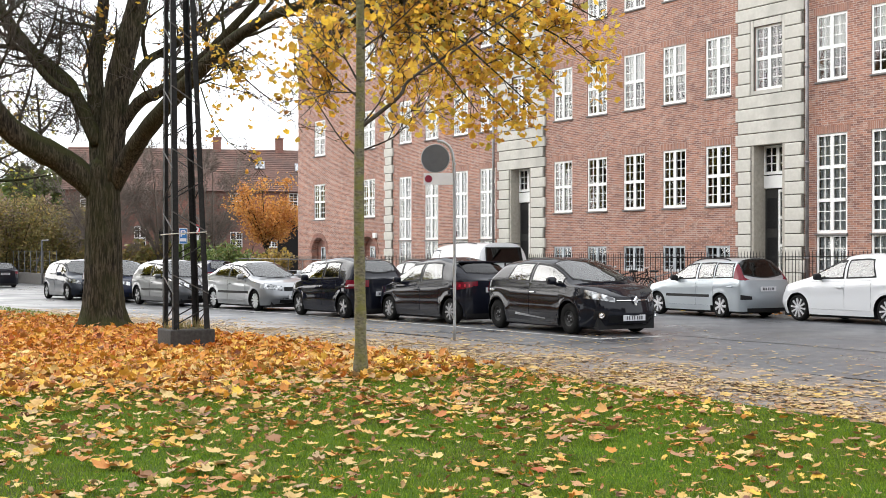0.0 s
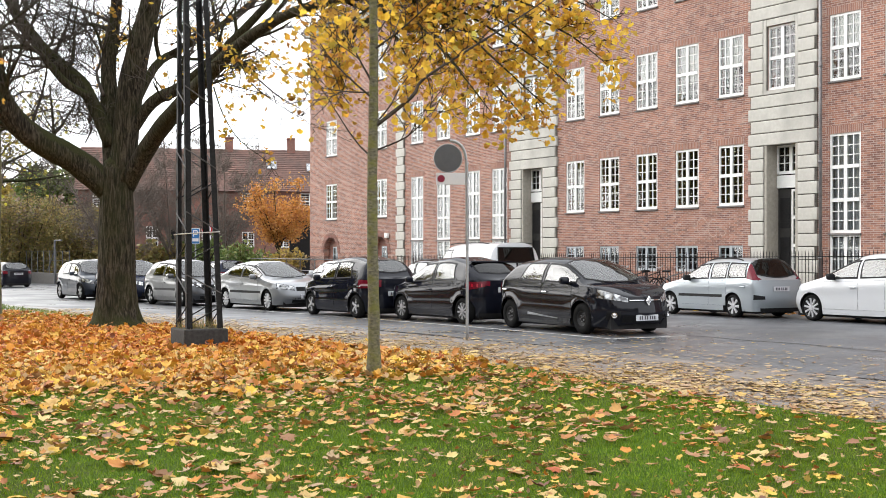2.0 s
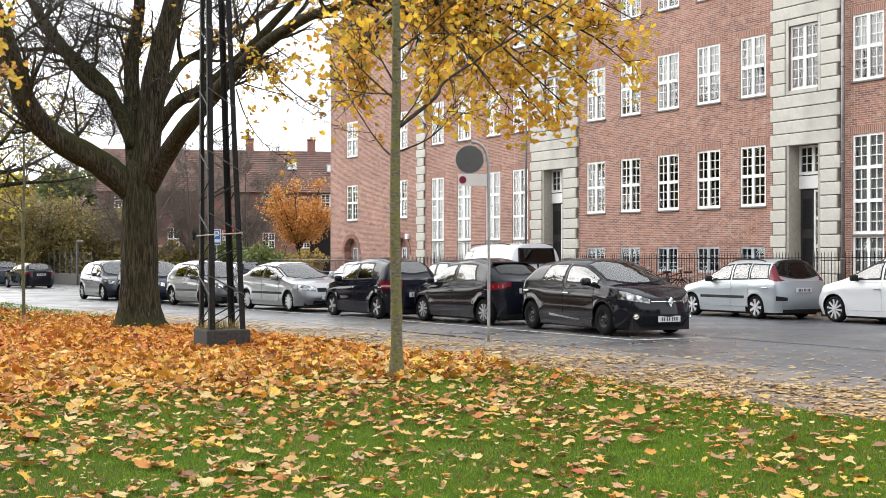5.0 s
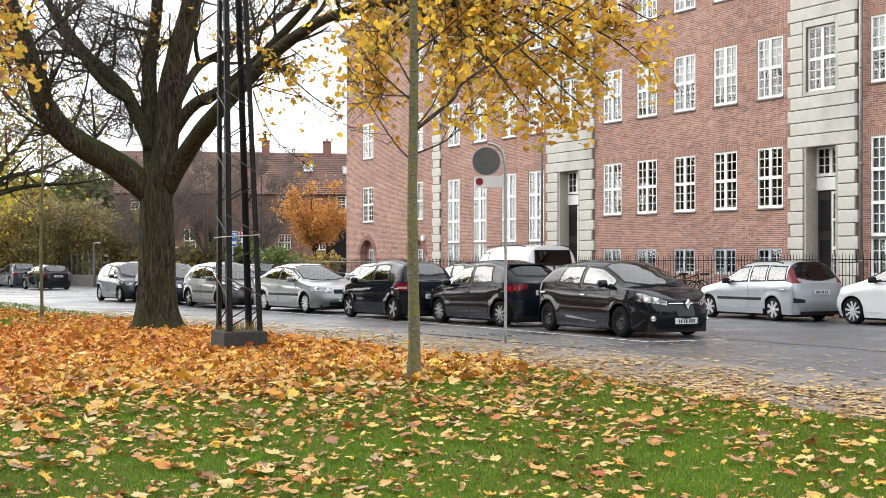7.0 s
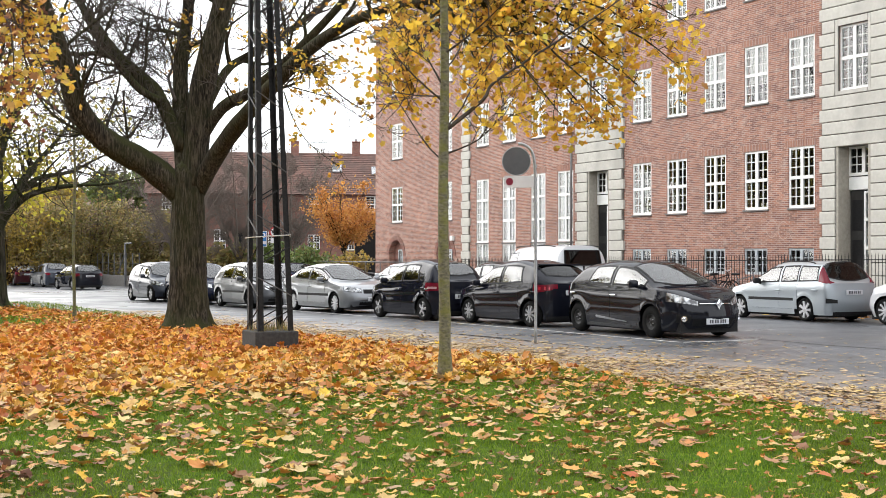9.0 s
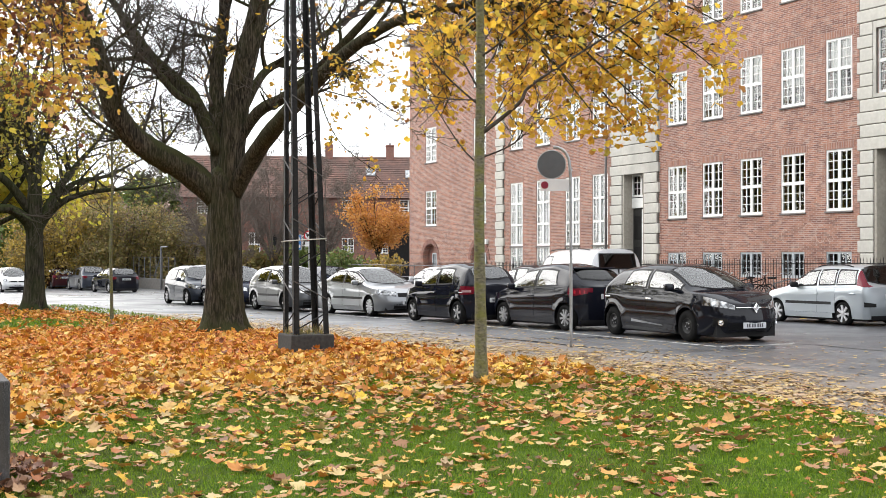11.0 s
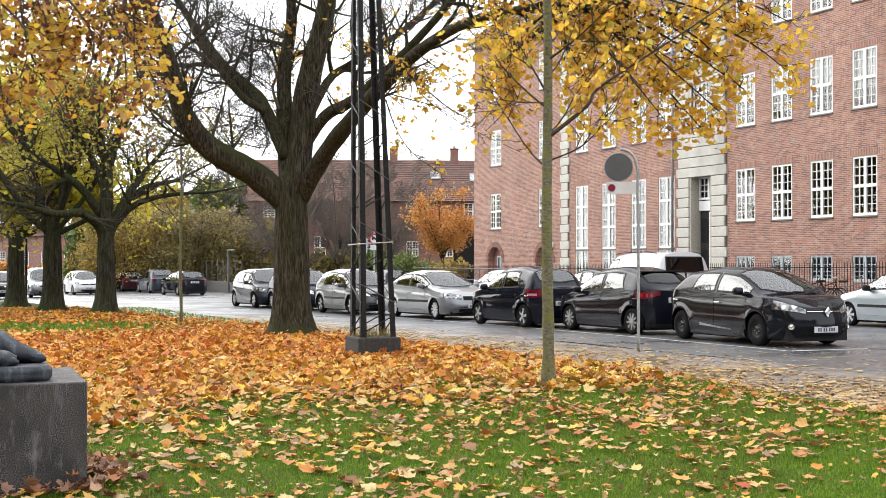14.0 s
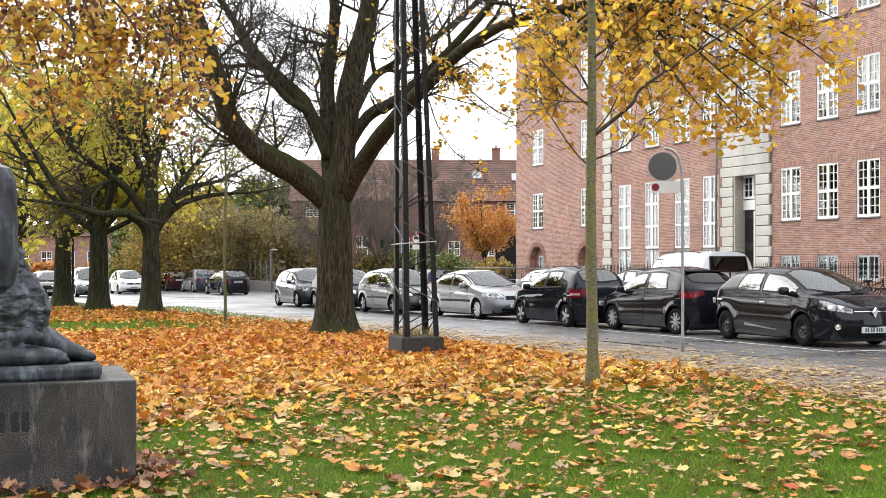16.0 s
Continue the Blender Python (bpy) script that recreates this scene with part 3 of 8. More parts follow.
# ---- cars ----
def car_paint(name, c, metal=0.5, rough=0.35, spec=0.5, coat=0.75):
    m = mat(name, c, rough, metal, spec, coat)
    v = coords(m)
    f = noise_tex(m, v, 2.2, 5)
    n, l, b = nodes_of(m)
    mr = n.new("ShaderNodeMapRange")
    mr.inputs["From Min"].default_value, mr.inputs["From Max"].default_value = 0.45, 0.75
    mr.inputs["To Min"].default_value, mr.inputs["To Max"].default_value = 0.015, 0.09
    l.new(f, mr.inputs["Value"])
    l.new(mr.outputs[0], b.inputs["Coat Roughness"])
    return m


M["p_black"] = car_paint("black_car_paint", (0.008, 0.009, 0.014), 0.0, spec=0.0, coat=0.62)
M["p_anthracite"] = car_paint("anthracite_car_paint", (0.008, 0.009, 0.015), 0.0, spec=0.0, coat=0.62)
M["p_grey"] = car_paint("grey_car_paint", (0.07, 0.073, 0.08), 0.35, spec=0.2, coat=0.7)
M["p_silver"] = car_paint("silver_car_paint", (0.21, 0.22, 0.235), 0.65)
M["p_ice"] = car_paint("pale_silver_blue_paint", (0.34, 0.375, 0.405), 0.5)
M["p_white"] = car_paint("white_car_paint", (0.56, 0.57, 0.59), 0.0)
M["p_maroon"] = car_paint("maroon_car_paint", (0.035, 0.009, 0.011), 0.0, spec=0.0, coat=0.4)
M["p_slate"] = car_paint("slate_blue_paint", (0.035, 0.042, 0.058), 0.2, spec=0.1, coat=0.5)
M["p_navy"] = car_paint("navy_car_paint", (0.012, 0.016, 0.036), 0.0, spec=0.0, coat=0.48)
M["rubber"] = grained("tyre_rubber", (0.007, 0.007, 0.007), (0.014, 0.014, 0.014), 30, 0.9)
nodes_of(M["rubber"])[2].inputs["Specular IOR Level"].default_value = 0.12
M["trim"] = grained("black_plastic_trim", (0.008, 0.008, 0.009), (0.015, 0.015, 0.016), 40, 0.6)
nodes_of(M["trim"])[2].inputs["Specular IOR Level"].default_value = 0.2
M["alloy"] = grained("alloy_rim", (0.2, 0.2, 0.21), (0.31, 0.31, 0.32), 10, 0.45, 0.05, metal=0.6)
M["cover"] = grained("silver_wheel_cover", (0.42, 0.42, 0.44), (0.58, 0.58, 0.6), 10, 0.4, 0.05, metal=0.3)
M["steel"] = grained("dull_black_steel_rim", (0.018, 0.018, 0.018), (0.04, 0.04, 0.04), 10, 0.5, 0.1, metal=0.3)
M["chrome"] = mat("chrome", (0.75, 0.76, 0.78), 0.08, 1.0)
M["lamp"] = mat("clear_headlamp", (0.45, 0.46, 0.48), 0.12, 0.5, 0.6, 1.0)
paint(M["lamp"], ramp(M["lamp"], noise_tex(M["lamp"], coords(M["lamp"]), 11.0, 2, 0.4), [(0.38, (0.05, 0.05, 0.055)), (0.47, (0.3, 0.31, 0.32)), (0.6, (0.62, 0.64, 0.66))]))
M["red_lamp"] = mat("red_tail_lamp", (0.13, 0.003, 0.013), 0.2, 0.0, 0.25, 0.15)
M["bright_red"] = mat("bright_red_lens", (0.42, 0.012, 0.03), 0.15, 0.0, 0.4, 0.4)
M["pink_lamp"] = mat("clear_reversing_lens", (0.5, 0.3, 0.32), 0.15, 0.2, 0.5, 0.5)
M["plate"] = grained("number_plate", (0.46, 0.47, 0.5), (0.56, 0.57, 0.6), 20, 0.35)
M["plate_ink"] = mat("plate_bars", (0.04, 0.04, 0.05), 0.5)
M["seat"] = grained("grey_seat_cloth", (0.035, 0.035, 0.04), (0.07, 0.07, 0.075), 30, 0.9)


def lerp(a, b, t):
    return a + (b - a) * t


def curve(points, x):
    """Smooth value through (x, value) pairs, x rising."""
    if x <= points[0][0]:
        return points[0][1]
    for (a, va), (b, vb) in zip(points, points[1:]):
        if x <= b:
            t = (x - a) / (b - a)
            return lerp(va, vb, t * t * (3 - 2 * t) * 0.5 + t * 0.5)
    return points[-1][1]


class Shell:
    """The skin of a car. Below the belt line: outlines stacked from the sill, front centre round the side to the rear centre.
    Above it: rounded sections that follow the side silhouette over bonnet, windscreen, roof and tail."""

    def __init__(s, c):
        s.c = c
        L, W = c["L"], c["W"]
        s.xf, s.xr = L / 2, -L / 2
        s.af, s.ar, s.nf, s.nr = c.get("af", 0.75), c.get("ar", 0.42), c.get("nf", 2.5), c.get("nr", 3.2)
        s.Ra = c["R"] + 0.05
        s.wx = (c["L"] / 2 - c["fo"], c["L"] / 2 - c["fo"] - c["wb"])
        cols = []
        n = 14
        for k in range(n):
            q = math.pi / 2 * k / n
            cols.append((s.xf - s.af * (1 - math.cos(q) ** (2 / s.nf)), math.sin(q) ** (2 / s.nf)))
        m = int((L - s.af - s.ar) / 0.055)
        side = [s.xf - s.af + (s.xr + s.ar - s.xf + s.af) * k / m for k in range(m + 1)]
        for w in s.wx:
            side = [x for x in side if abs(x - w) > s.Ra + 0.02]
            side += [w + s.Ra + 0.004, w - s.Ra - 0.004] + [w + s.Ra * math.cos(math.pi * k / 14) * 0.9999 for k in range(15)]
        side = [x for x in side if s.xr + s.ar - 1e-6 <= x <= s.xf - s.af + 1e-6 or any(abs(x - w) <= s.Ra + 0.01 for w in s.wx)]
        cols += [(x, s.plan(x)) for x in side]
        for k in range(n - 1, -1, -1):
            q = math.pi / 2 * k / n
            cols.append((s.xr + s.ar * (1 - math.cos(q) ** (2 / s.nr)), math.sin(q) ** (2 / s.nr)))
        cols.sort(key=lambda p: (-p[0], p[1] if p[0] > 0 else -p[1]))
        s.cols = [p for i, p in enumerate(cols) if i == 0 or abs(p[0] - cols[i - 1][0]) > 0.003 or i == len(cols) - 1]
        s.silhouette()

    def silhouette(s):
        c = s.c
        bow = 0.05
        cw, rb, rf, rr, H = c["cowl"], c["rear_base"], c["roof_front"], c["roof_rear"], c["H"]
        zc, zb = s.top(cw) + bow + 0.02, s.top(rb) + 0.05
        zf, zr = H - 0.055, H - c.get("roof_drop", 0.03) - 0.03
        pts = [(s.xf, s.top(s.xf) + 0.012), (s.xf - 0.1, s.top(s.xf - 0.1) + 0.03), (s.xf - 0.4, s.top(s.xf - 0.4) + bow), (lerp(cw, s.xf, 0.35), s.top(lerp(cw, s.xf, 0.35)) + bow + 0.01),
               (cw, zc), (lerp(cw, rf, 0.33), lerp(zc, zf, 0.36)), (lerp(cw, rf, 0.7), lerp(zc, zf, 0.755)), (rf, zf), (lerp(rf, rr, 0.22), H - 0.012), (lerp(rf, rr, 0.5), H),
               (lerp(rf, rr, 0.8), lerp(H, zr, 0.55)), (rr, zr), (lerp(rr, rb, 0.5), lerp(zr, zb, 0.45)), (rb, zb)]
        if rb - s.xr > 0.35:
            pts.append((lerp(rb, s.xr, 0.5), s.top(lerp(rb, s.xr, 0.5)) + 0.04))
        pts.append((s.xr, s.top(s.xr) + 0.012))
        s.sil_pts = pts[::-1]
        d = [(b[1] - a[1]) / max(b[0] - a[0], 1e-4) for a, b in zip(s.sil_pts, s.sil_pts[1:])]
        s.sil_m = [d[0]] + [0.0 if p * q <= 0 else 2 * p * q / (p + q) for p, q in zip(d, d[1:])] + [d[-1]]
        s.round_pts = [(s.xr, 2.4), (rb, 2.9), (rr, 3.6), (lerp(rf, rr, 0.5), 4.2), (rf, 3.5), (cw, 3.2), (s.xf, 2.4)]

    def sil(s, x):
        p, m = s.sil_pts, s.sil_m
        x = min(max(x, p[0][0]), p[-1][0])
        for i in range(len(p) - 1):
            if x <= p[i + 1][0]:
                h = p[i + 1][0] - p[i][0]
                t = (x - p[i][0]) / h
                return (1 + 2 * t) * (1 - t) ** 2 * p[i][1] + t * (1 - t) ** 2 * h * m[i] + t * t * (3 - 2 * t) * p[i + 1][1] + t * t * (t - 1) * h * m[i + 1]
        return p[-1][1]

    def plan(s, x):
        return s.front_w(x) if x > s.xf - s.af else s.rear_w(x) if x < s.xr + s.ar else 1.0

    def front_w(s, x):
        t = max(0.0, min(1.0, 1 - (s.xf - x) / s.af))
        return (1 - t ** s.nf) ** (1 / s.nf)

    def rear_w(s, x):
        t = max(0.0, min(1.0, 1 - (x - s.xr) / s.ar))
        return (1 - t ** s.nr) ** (1 / s.nr)

    def low(s, x):
        z = s.c.get("sill", 0.17) + 0.07 * max(0.0, 1 - (s.xf - x) / 0.4) ** 2
        for w in s.wx:
            d = abs(x - w)
            if d < s.Ra:
                z = max(z, s.c["R"] + math.sqrt(s.Ra ** 2 - d * d))
        return z

    def top(s, x):
        return curve(s.c["top"], x)

    def at(s, x, wf, v=None, z=None, y_sign=1):
        lo, hi = s.low(x), s.top(x)
        if v is None:
            v = (z - lo) / max(hi - lo, 0.01)
        z = lerp(lo, hi, v)
        h = (z - 0.2) / max(hi - 0.2, 0.05)
        tumble = 1 - 0.05 * max(0, h - 0.5) ** 1.5 / 0.36 - 0.04 * max(0, 0.4 - h) / 0.4
        y = s.c["W"] / 2 * wf * tumble
        nose = s.c.get("nose", 0.1) * max(0, h - 0.42) ** 1.7 * 2.2 + 0.36 * max(0, 0.35 - h)
        tail = s.c.get("tail", 0.05) * max(0, h - 0.5) ** 1.3 * 2 + 0.08 * max(0, 0.35 - h)
        f = max(0.0, 1 - (s.xf - x) / 0.9) if x > 0 else 0
        r = max(0.0, 1 - (x - s.xr) / 0.7) if x < 0 else 0
        rise = 0.04 * (x / s.xf)
        crease = 0.012 * math.exp(-((h - 0.8 + rise) / 0.08) ** 2) - 0.016 * math.exp(-((h - 0.5) / 0.17) ** 2) + 0.008 * math.exp(-((h - 0.16) / 0.06) ** 2)
        flare = sum(0.009 * math.exp(-((math.hypot(x - w, z - s.c["R"]) - s.Ra - 0.02) / 0.06) ** 2) for w in s.wx)
        if wf > 0.9:
            y += (crease + flare) * min(1, (wf - 0.9) / 0.07)
        return Vector((x - nose * f + tail * r, y * y_sign, z))

    def over(s, x, phi, out=0.0):
        """The skin above the belt: phi from 0 at one side's belt line over 90 at the middle to 180."""
        sg = 1 if phi <= 90 else -1
        q = radians(phi if phi <= 90 else 180 - phi)
        b = s.at(x, s.plan(x), v=1.0)
        h = max(s.sil(x) - b.z, 0.006)
        n = curve(s.round_pts, x)
        co, si = max(math.cos(q), 0.0), max(math.sin(q), 0.0)
        r = (co ** n + si ** n) ** (-1 / n)
        v = r * si
        tm = (s.c.get("tumble", 0.2) - 0.05) / (s.c["W"] / 2)
        y = b.y * r * co * (1 - tm * v * min(1.0, h / 0.45))
        p = Vector((b.x, y * sg, b.z + h * v))
        if out:
            ny, nz = co ** (n - 1), si ** (n - 1)
            slope = (s.sil(x + 0.02) - s.sil(x - 0.02)) / 0.04
            p += Vector((-slope * nz, ny * sg, nz)).normalized() * out
        return p

    def mesh(s, holes):
        """Body, bonnet and roof skins, with the window openings left out, and the dark tray inside at belt height."""
        c = s.c
        skins = {"body": bmesh.new(), "bonnet": bmesh.new(), "roof": bmesh.new()}
        rows = 13
        for sg in (1, -1):
            grid = [[s.at(x, wf, v=j / (rows - 1), y_sign=sg) for j in range(rows)] for x, wf in s.cols]
            bm = skins["body"]
            vs = [[bm.verts.new(p) for p in g] for g in grid]
            for a, b in zip(vs, vs[1:]):
                for j in range(rows - 1):
                    q = (a[j], b[j], b[j + 1], a[j + 1])
                    bm.faces.new(q if sg < 0 else q[::-1])
        phis = [0, 2, 4.5, 8, 12, 16, 20, 24, 28, 32, 35, 38, 40.5, 43, 45.5, 48, 52, 57, 63, 70, 80, 90]
        phis = phis + [180 - p for p in phis[-2::-1]]
        store = {k: {} for k in skins}
        xs = [x for x, _ in s.cols]
        for i in range(len(xs) - 1):
            xm = (xs[i] + xs[i + 1]) / 2
            for j in range(len(phis) - 1):
                pm = (phis[j] + phis[j + 1]) / 2
                if any(h.inside(xm, pm) for h in holes):
                    continue
                fold = min(pm, 180 - pm)
                k = "bonnet" if c["cowl"] + 0.02 < xm < s.xf - 0.22 and fold > 12 else "roof" if c["roof_rear"] < xm < c["roof_front"] and fold > 44 else "body"
                st, bm = store[k], skins[k]
                f = []
                for a, b in ((i, j), (i + 1, j), (i + 1, j + 1), (i, j + 1)):
                    if (a, b) not in st:
                        st[a, b] = bm.verts.new(s.over(xs[a], phis[b]))
                    f.append(st[a, b])
                bm.faces.new(f)
        tray = bmesh.new()
        prev = None
        for x in xs:
            if c["rear_base"] + 0.08 < x < c["cowl"] - 0.02:
                b = s.at(x, s.plan(x), v=1.0)
                row = [tray.verts.new((b.x, b.y * t * 0.96, b.z - 0.05)) for t in (1, -1)]
                if prev:
                    tray.faces.new((prev[0], prev[1], row[1], row[0]))
                prev = row
        for bm in skins.values():
            bmesh.ops.remove_doubles(bm, verts=bm.verts[:], dist=0.0007)
            bmesh.ops.dissolve_degenerate(bm, edges=bm.edges[:], dist=0.0005)
            bmesh.ops.recalc_face_normals(bm, faces=bm.faces[:])
        return skins, tray

    def patch(s, where, a0, a1, z0, z1, off=0.005, sg=1, nu=8, nv=4, skew=0.0):
        """A panel that hugs the body. where: side (a: x), front or rear (a: y). z0, z1: numbers, or pairs from a0 to a1."""
        bm = bmesh.new()
        z0 = z0 if isinstance(z0, tuple) else (z0, z0)
        z1 = z1 if isinstance(z1, tuple) else (z1, z1)

        def p(t, w, o):
            a = lerp(a0, a1, t)
            z = lerp(lerp(z0[0], z0[1], t), lerp(z1[0], z1[1], t), w)
            if where == "side":
                x = a + skew * (w - 0.5)
                q = s.at(x, s.plan(x), z=z, y_sign=sg)
                nrm = Vector((0.6 if x > s.xf - 0.4 * s.af else -0.6 if x < s.xr + 0.4 * s.ar else 0, sg, 0)).normalized()
            else:
                wf = min(abs(a) / (s.c["W"] / 2), 0.985)
                if where == "front":
                    x = s.xf - s.af * (1 - (1 - wf ** s.nf) ** (1 / s.nf))
                else:
                    x = s.xr + s.ar * (1 - (1 - wf ** s.nr) ** (1 / s.nr))
                q = s.at(x, wf, z=z, y_sign=1 if a >= 0 else -1)
                nrm = Vector((1 if where == "front" else -1, 1.2 * a * wf ** 2, 0.1)).normalized()
            return q + nrm * o

        g = [[bm.verts.new(p(i / nu, j / nv, off)) for j in range(nv + 1)] for i in range(nu + 1)]
        for a, b in zip(g, g[1:]):
            for j in range(nv):
                bm.faces.new((a[j], b[j], b[j + 1], a[j + 1])).smooth = True
        rim = [(i, 0) for i in range(nu + 1)] + [(nu, j) for j in range(1, nv + 1)] + [(i, nv) for i in range(nu - 1, -1, -1)] + [(0, j) for j in range(nv - 1, 0, -1)]
        edge = [bm.verts.new(p(i / nu, j / nv, off)) for i, j in rim]
        base = [bm.verts.new(p(i / nu, j / nv, -0.012)) for i, j in rim]
        for k in range(len(rim)):
            k2 = (k + 1) % len(rim)
            bm.faces.new((edge[k], base[k], base[k2], edge[k2]))
        bmesh.ops.recalc_face_normals(bm, faces=bm.faces[:])
        return bm


class Light:
    """A window in the skin above the belt: x runs from one end to the other, phi across; both ends may slant."""

    def __init__(s, shell, name, xa, xb, phi0, phi1):
        s.sh, s.name, s.xa, s.xb, s.p0, s.p1 = shell, name, xa, xb, phi0, phi1

    def span(s, b):
        return s.xa(b), s.xb(b)

    def place(s, a, b):
        xa, xb = s.span(min(max(b, 0), 1))
        x = lerp(xa, xb, a)
        return x, lerp(s.p0(x), s.p1(x), b)

    def inside(s, x, phi):
        lo, hi = s.p0(x), s.p1(x)
        if not lo < phi < hi:
            return False
        xa, xb = s.span((phi - lo) / (hi - lo))
        return min(xa, xb) < x < max(xa, xb)

    def glass(s, nu=12, nv=8, out=0.004):
        bm = bmesh.new()
        g = [[bm.verts.new(s.sh.over(*s.place(i / nu, j / nv), out)) for j in range(nv + 1)] for i in range(nu + 1)]
        for a, b in zip(g, g[1:]):
            for j in range(nv):
                bm.faces.new((a[j], b[j], b[j + 1], a[j + 1]))
        bm.normal_update()
        mid = s.place(0.5, 0.5)
        away = s.sh.over(*mid, 0.05) - s.sh.over(*mid)
        if sum((f.normal.dot(away) for f in bm.faces), 0.0) < 0:
            bmesh.ops.reverse_faces(bm, faces=bm.faces[:])
        return bm

    def seal(s, wide=0.02, nu=16, nv=10):
        """The dark rubber round the glass."""
        c0, c1 = s.sh.over(*s.place(0, 0.5)), s.sh.over(*s.place(1, 0.5))
        d0, d1 = s.sh.over(*s.place(0.5, 0)), s.sh.over(*s.place(0.5, 1))
        da, db = wide / max((c0 - c1).length, 0.1), wide / max((d0 - d1).length, 0.1)
        loop = [(i / nu, 0) for i in range(nu)] + [(1, j / nv) for j in range(nv)] + [(1 - i / nu, 1) for i in range(nu)] + [(0, 1 - j / nv) for j in range(nv)]
        bm = bmesh.new()
        rings = []
        for k, o in ((-1.0, 0.005), (1.0, 0.006)):
            rings.append([bm.verts.new(s.sh.over(*s.place(lerp(-da * k, 1 + da * k, a), lerp(-db * k, 1 + db * k, b)), o)) for a, b in loop])
        n = len(loop)
        for i in range(n):
            bm.faces.new((rings[0][i], rings[0][(i + 1) % n], rings[1][(i + 1) % n], rings[1][i]))
        bmesh.ops.recalc_face_normals(bm, faces=bm.faces[:])
        return bm


def car_lights(s):
    """The windows of a car: windscreen, rear window, and those of the doors and rear quarters on both sides."""
    c = s.c
    out = []

    def low(x):
        h = max(s.sil(x) - s.top(x), 0.05)
        return math.degrees(math.atan(0.045 / h))

    def high(x):
        t = min(max((x - c["roof_front"]) / max(c["cowl"] - c["roof_front"], 0.1), 0), 1)
        return lerp(40.0, 35.0, t)

    ws = 44.0
    arc = lambda b: 1 - math.sin(radians(lerp(ws, 180 - ws, b)))
    out.append(Light(s, "windscreen", lambda b: c["cowl"] - 0.05 - 0.55 * arc(b), lambda b: c["roof_front"] + 0.03 - 0.3 * arc(b), lambda x: ws, lambda x: 180 - ws))
    if not c.get("blind_rear"):
        rs, bow = c.get("rs", 47.0), (0.1, 0.25)
        arc2 = lambda b: 1 - math.sin(radians(lerp(rs, 180 - rs, b)))
        lo = lerp(c["roof_rear"], c["rear_base"], c.get("rear_low", 0.86))
        out.append(Light(s, "rear_window", lambda b: c["roof_rear"] - 0.02 + bow[0] * arc2(b), lambda b: lo + bow[1] * arc2(b), lambda x: rs, lambda x: 180 - rs))
    d = c["doors"]
    panes = [(d[0][0] + 0.035, c["cowl"] - 0.3, 0.02, -0.02)]
    if not c.get("panel_side"):
        panes.append((d[1][0] + c.get("rear_pane", -0.12), d[1][1] - 0.03, c.get("rear_slant", 0.16), 0.02))
        panes += c.get("quarter", [])
    for xa, xb, ka, kb in panes:
        for sg in (1, -1):
            p0, p1 = (low, high) if sg > 0 else (lambda x: 180 - high(x), lambda x: 180 - low(x))
            bb = (lambda b: b) if sg > 0 else (lambda b: 1 - b)
            out.append(Light(s, "side_window", lambda b, xa=xa, ka=ka, bb=bb: xa + ka * bb(b), lambda b, xb=xb, kb=kb, bb=bb: xb + kb * bb(b), p0, p1))
    return out


SPOKES = {}


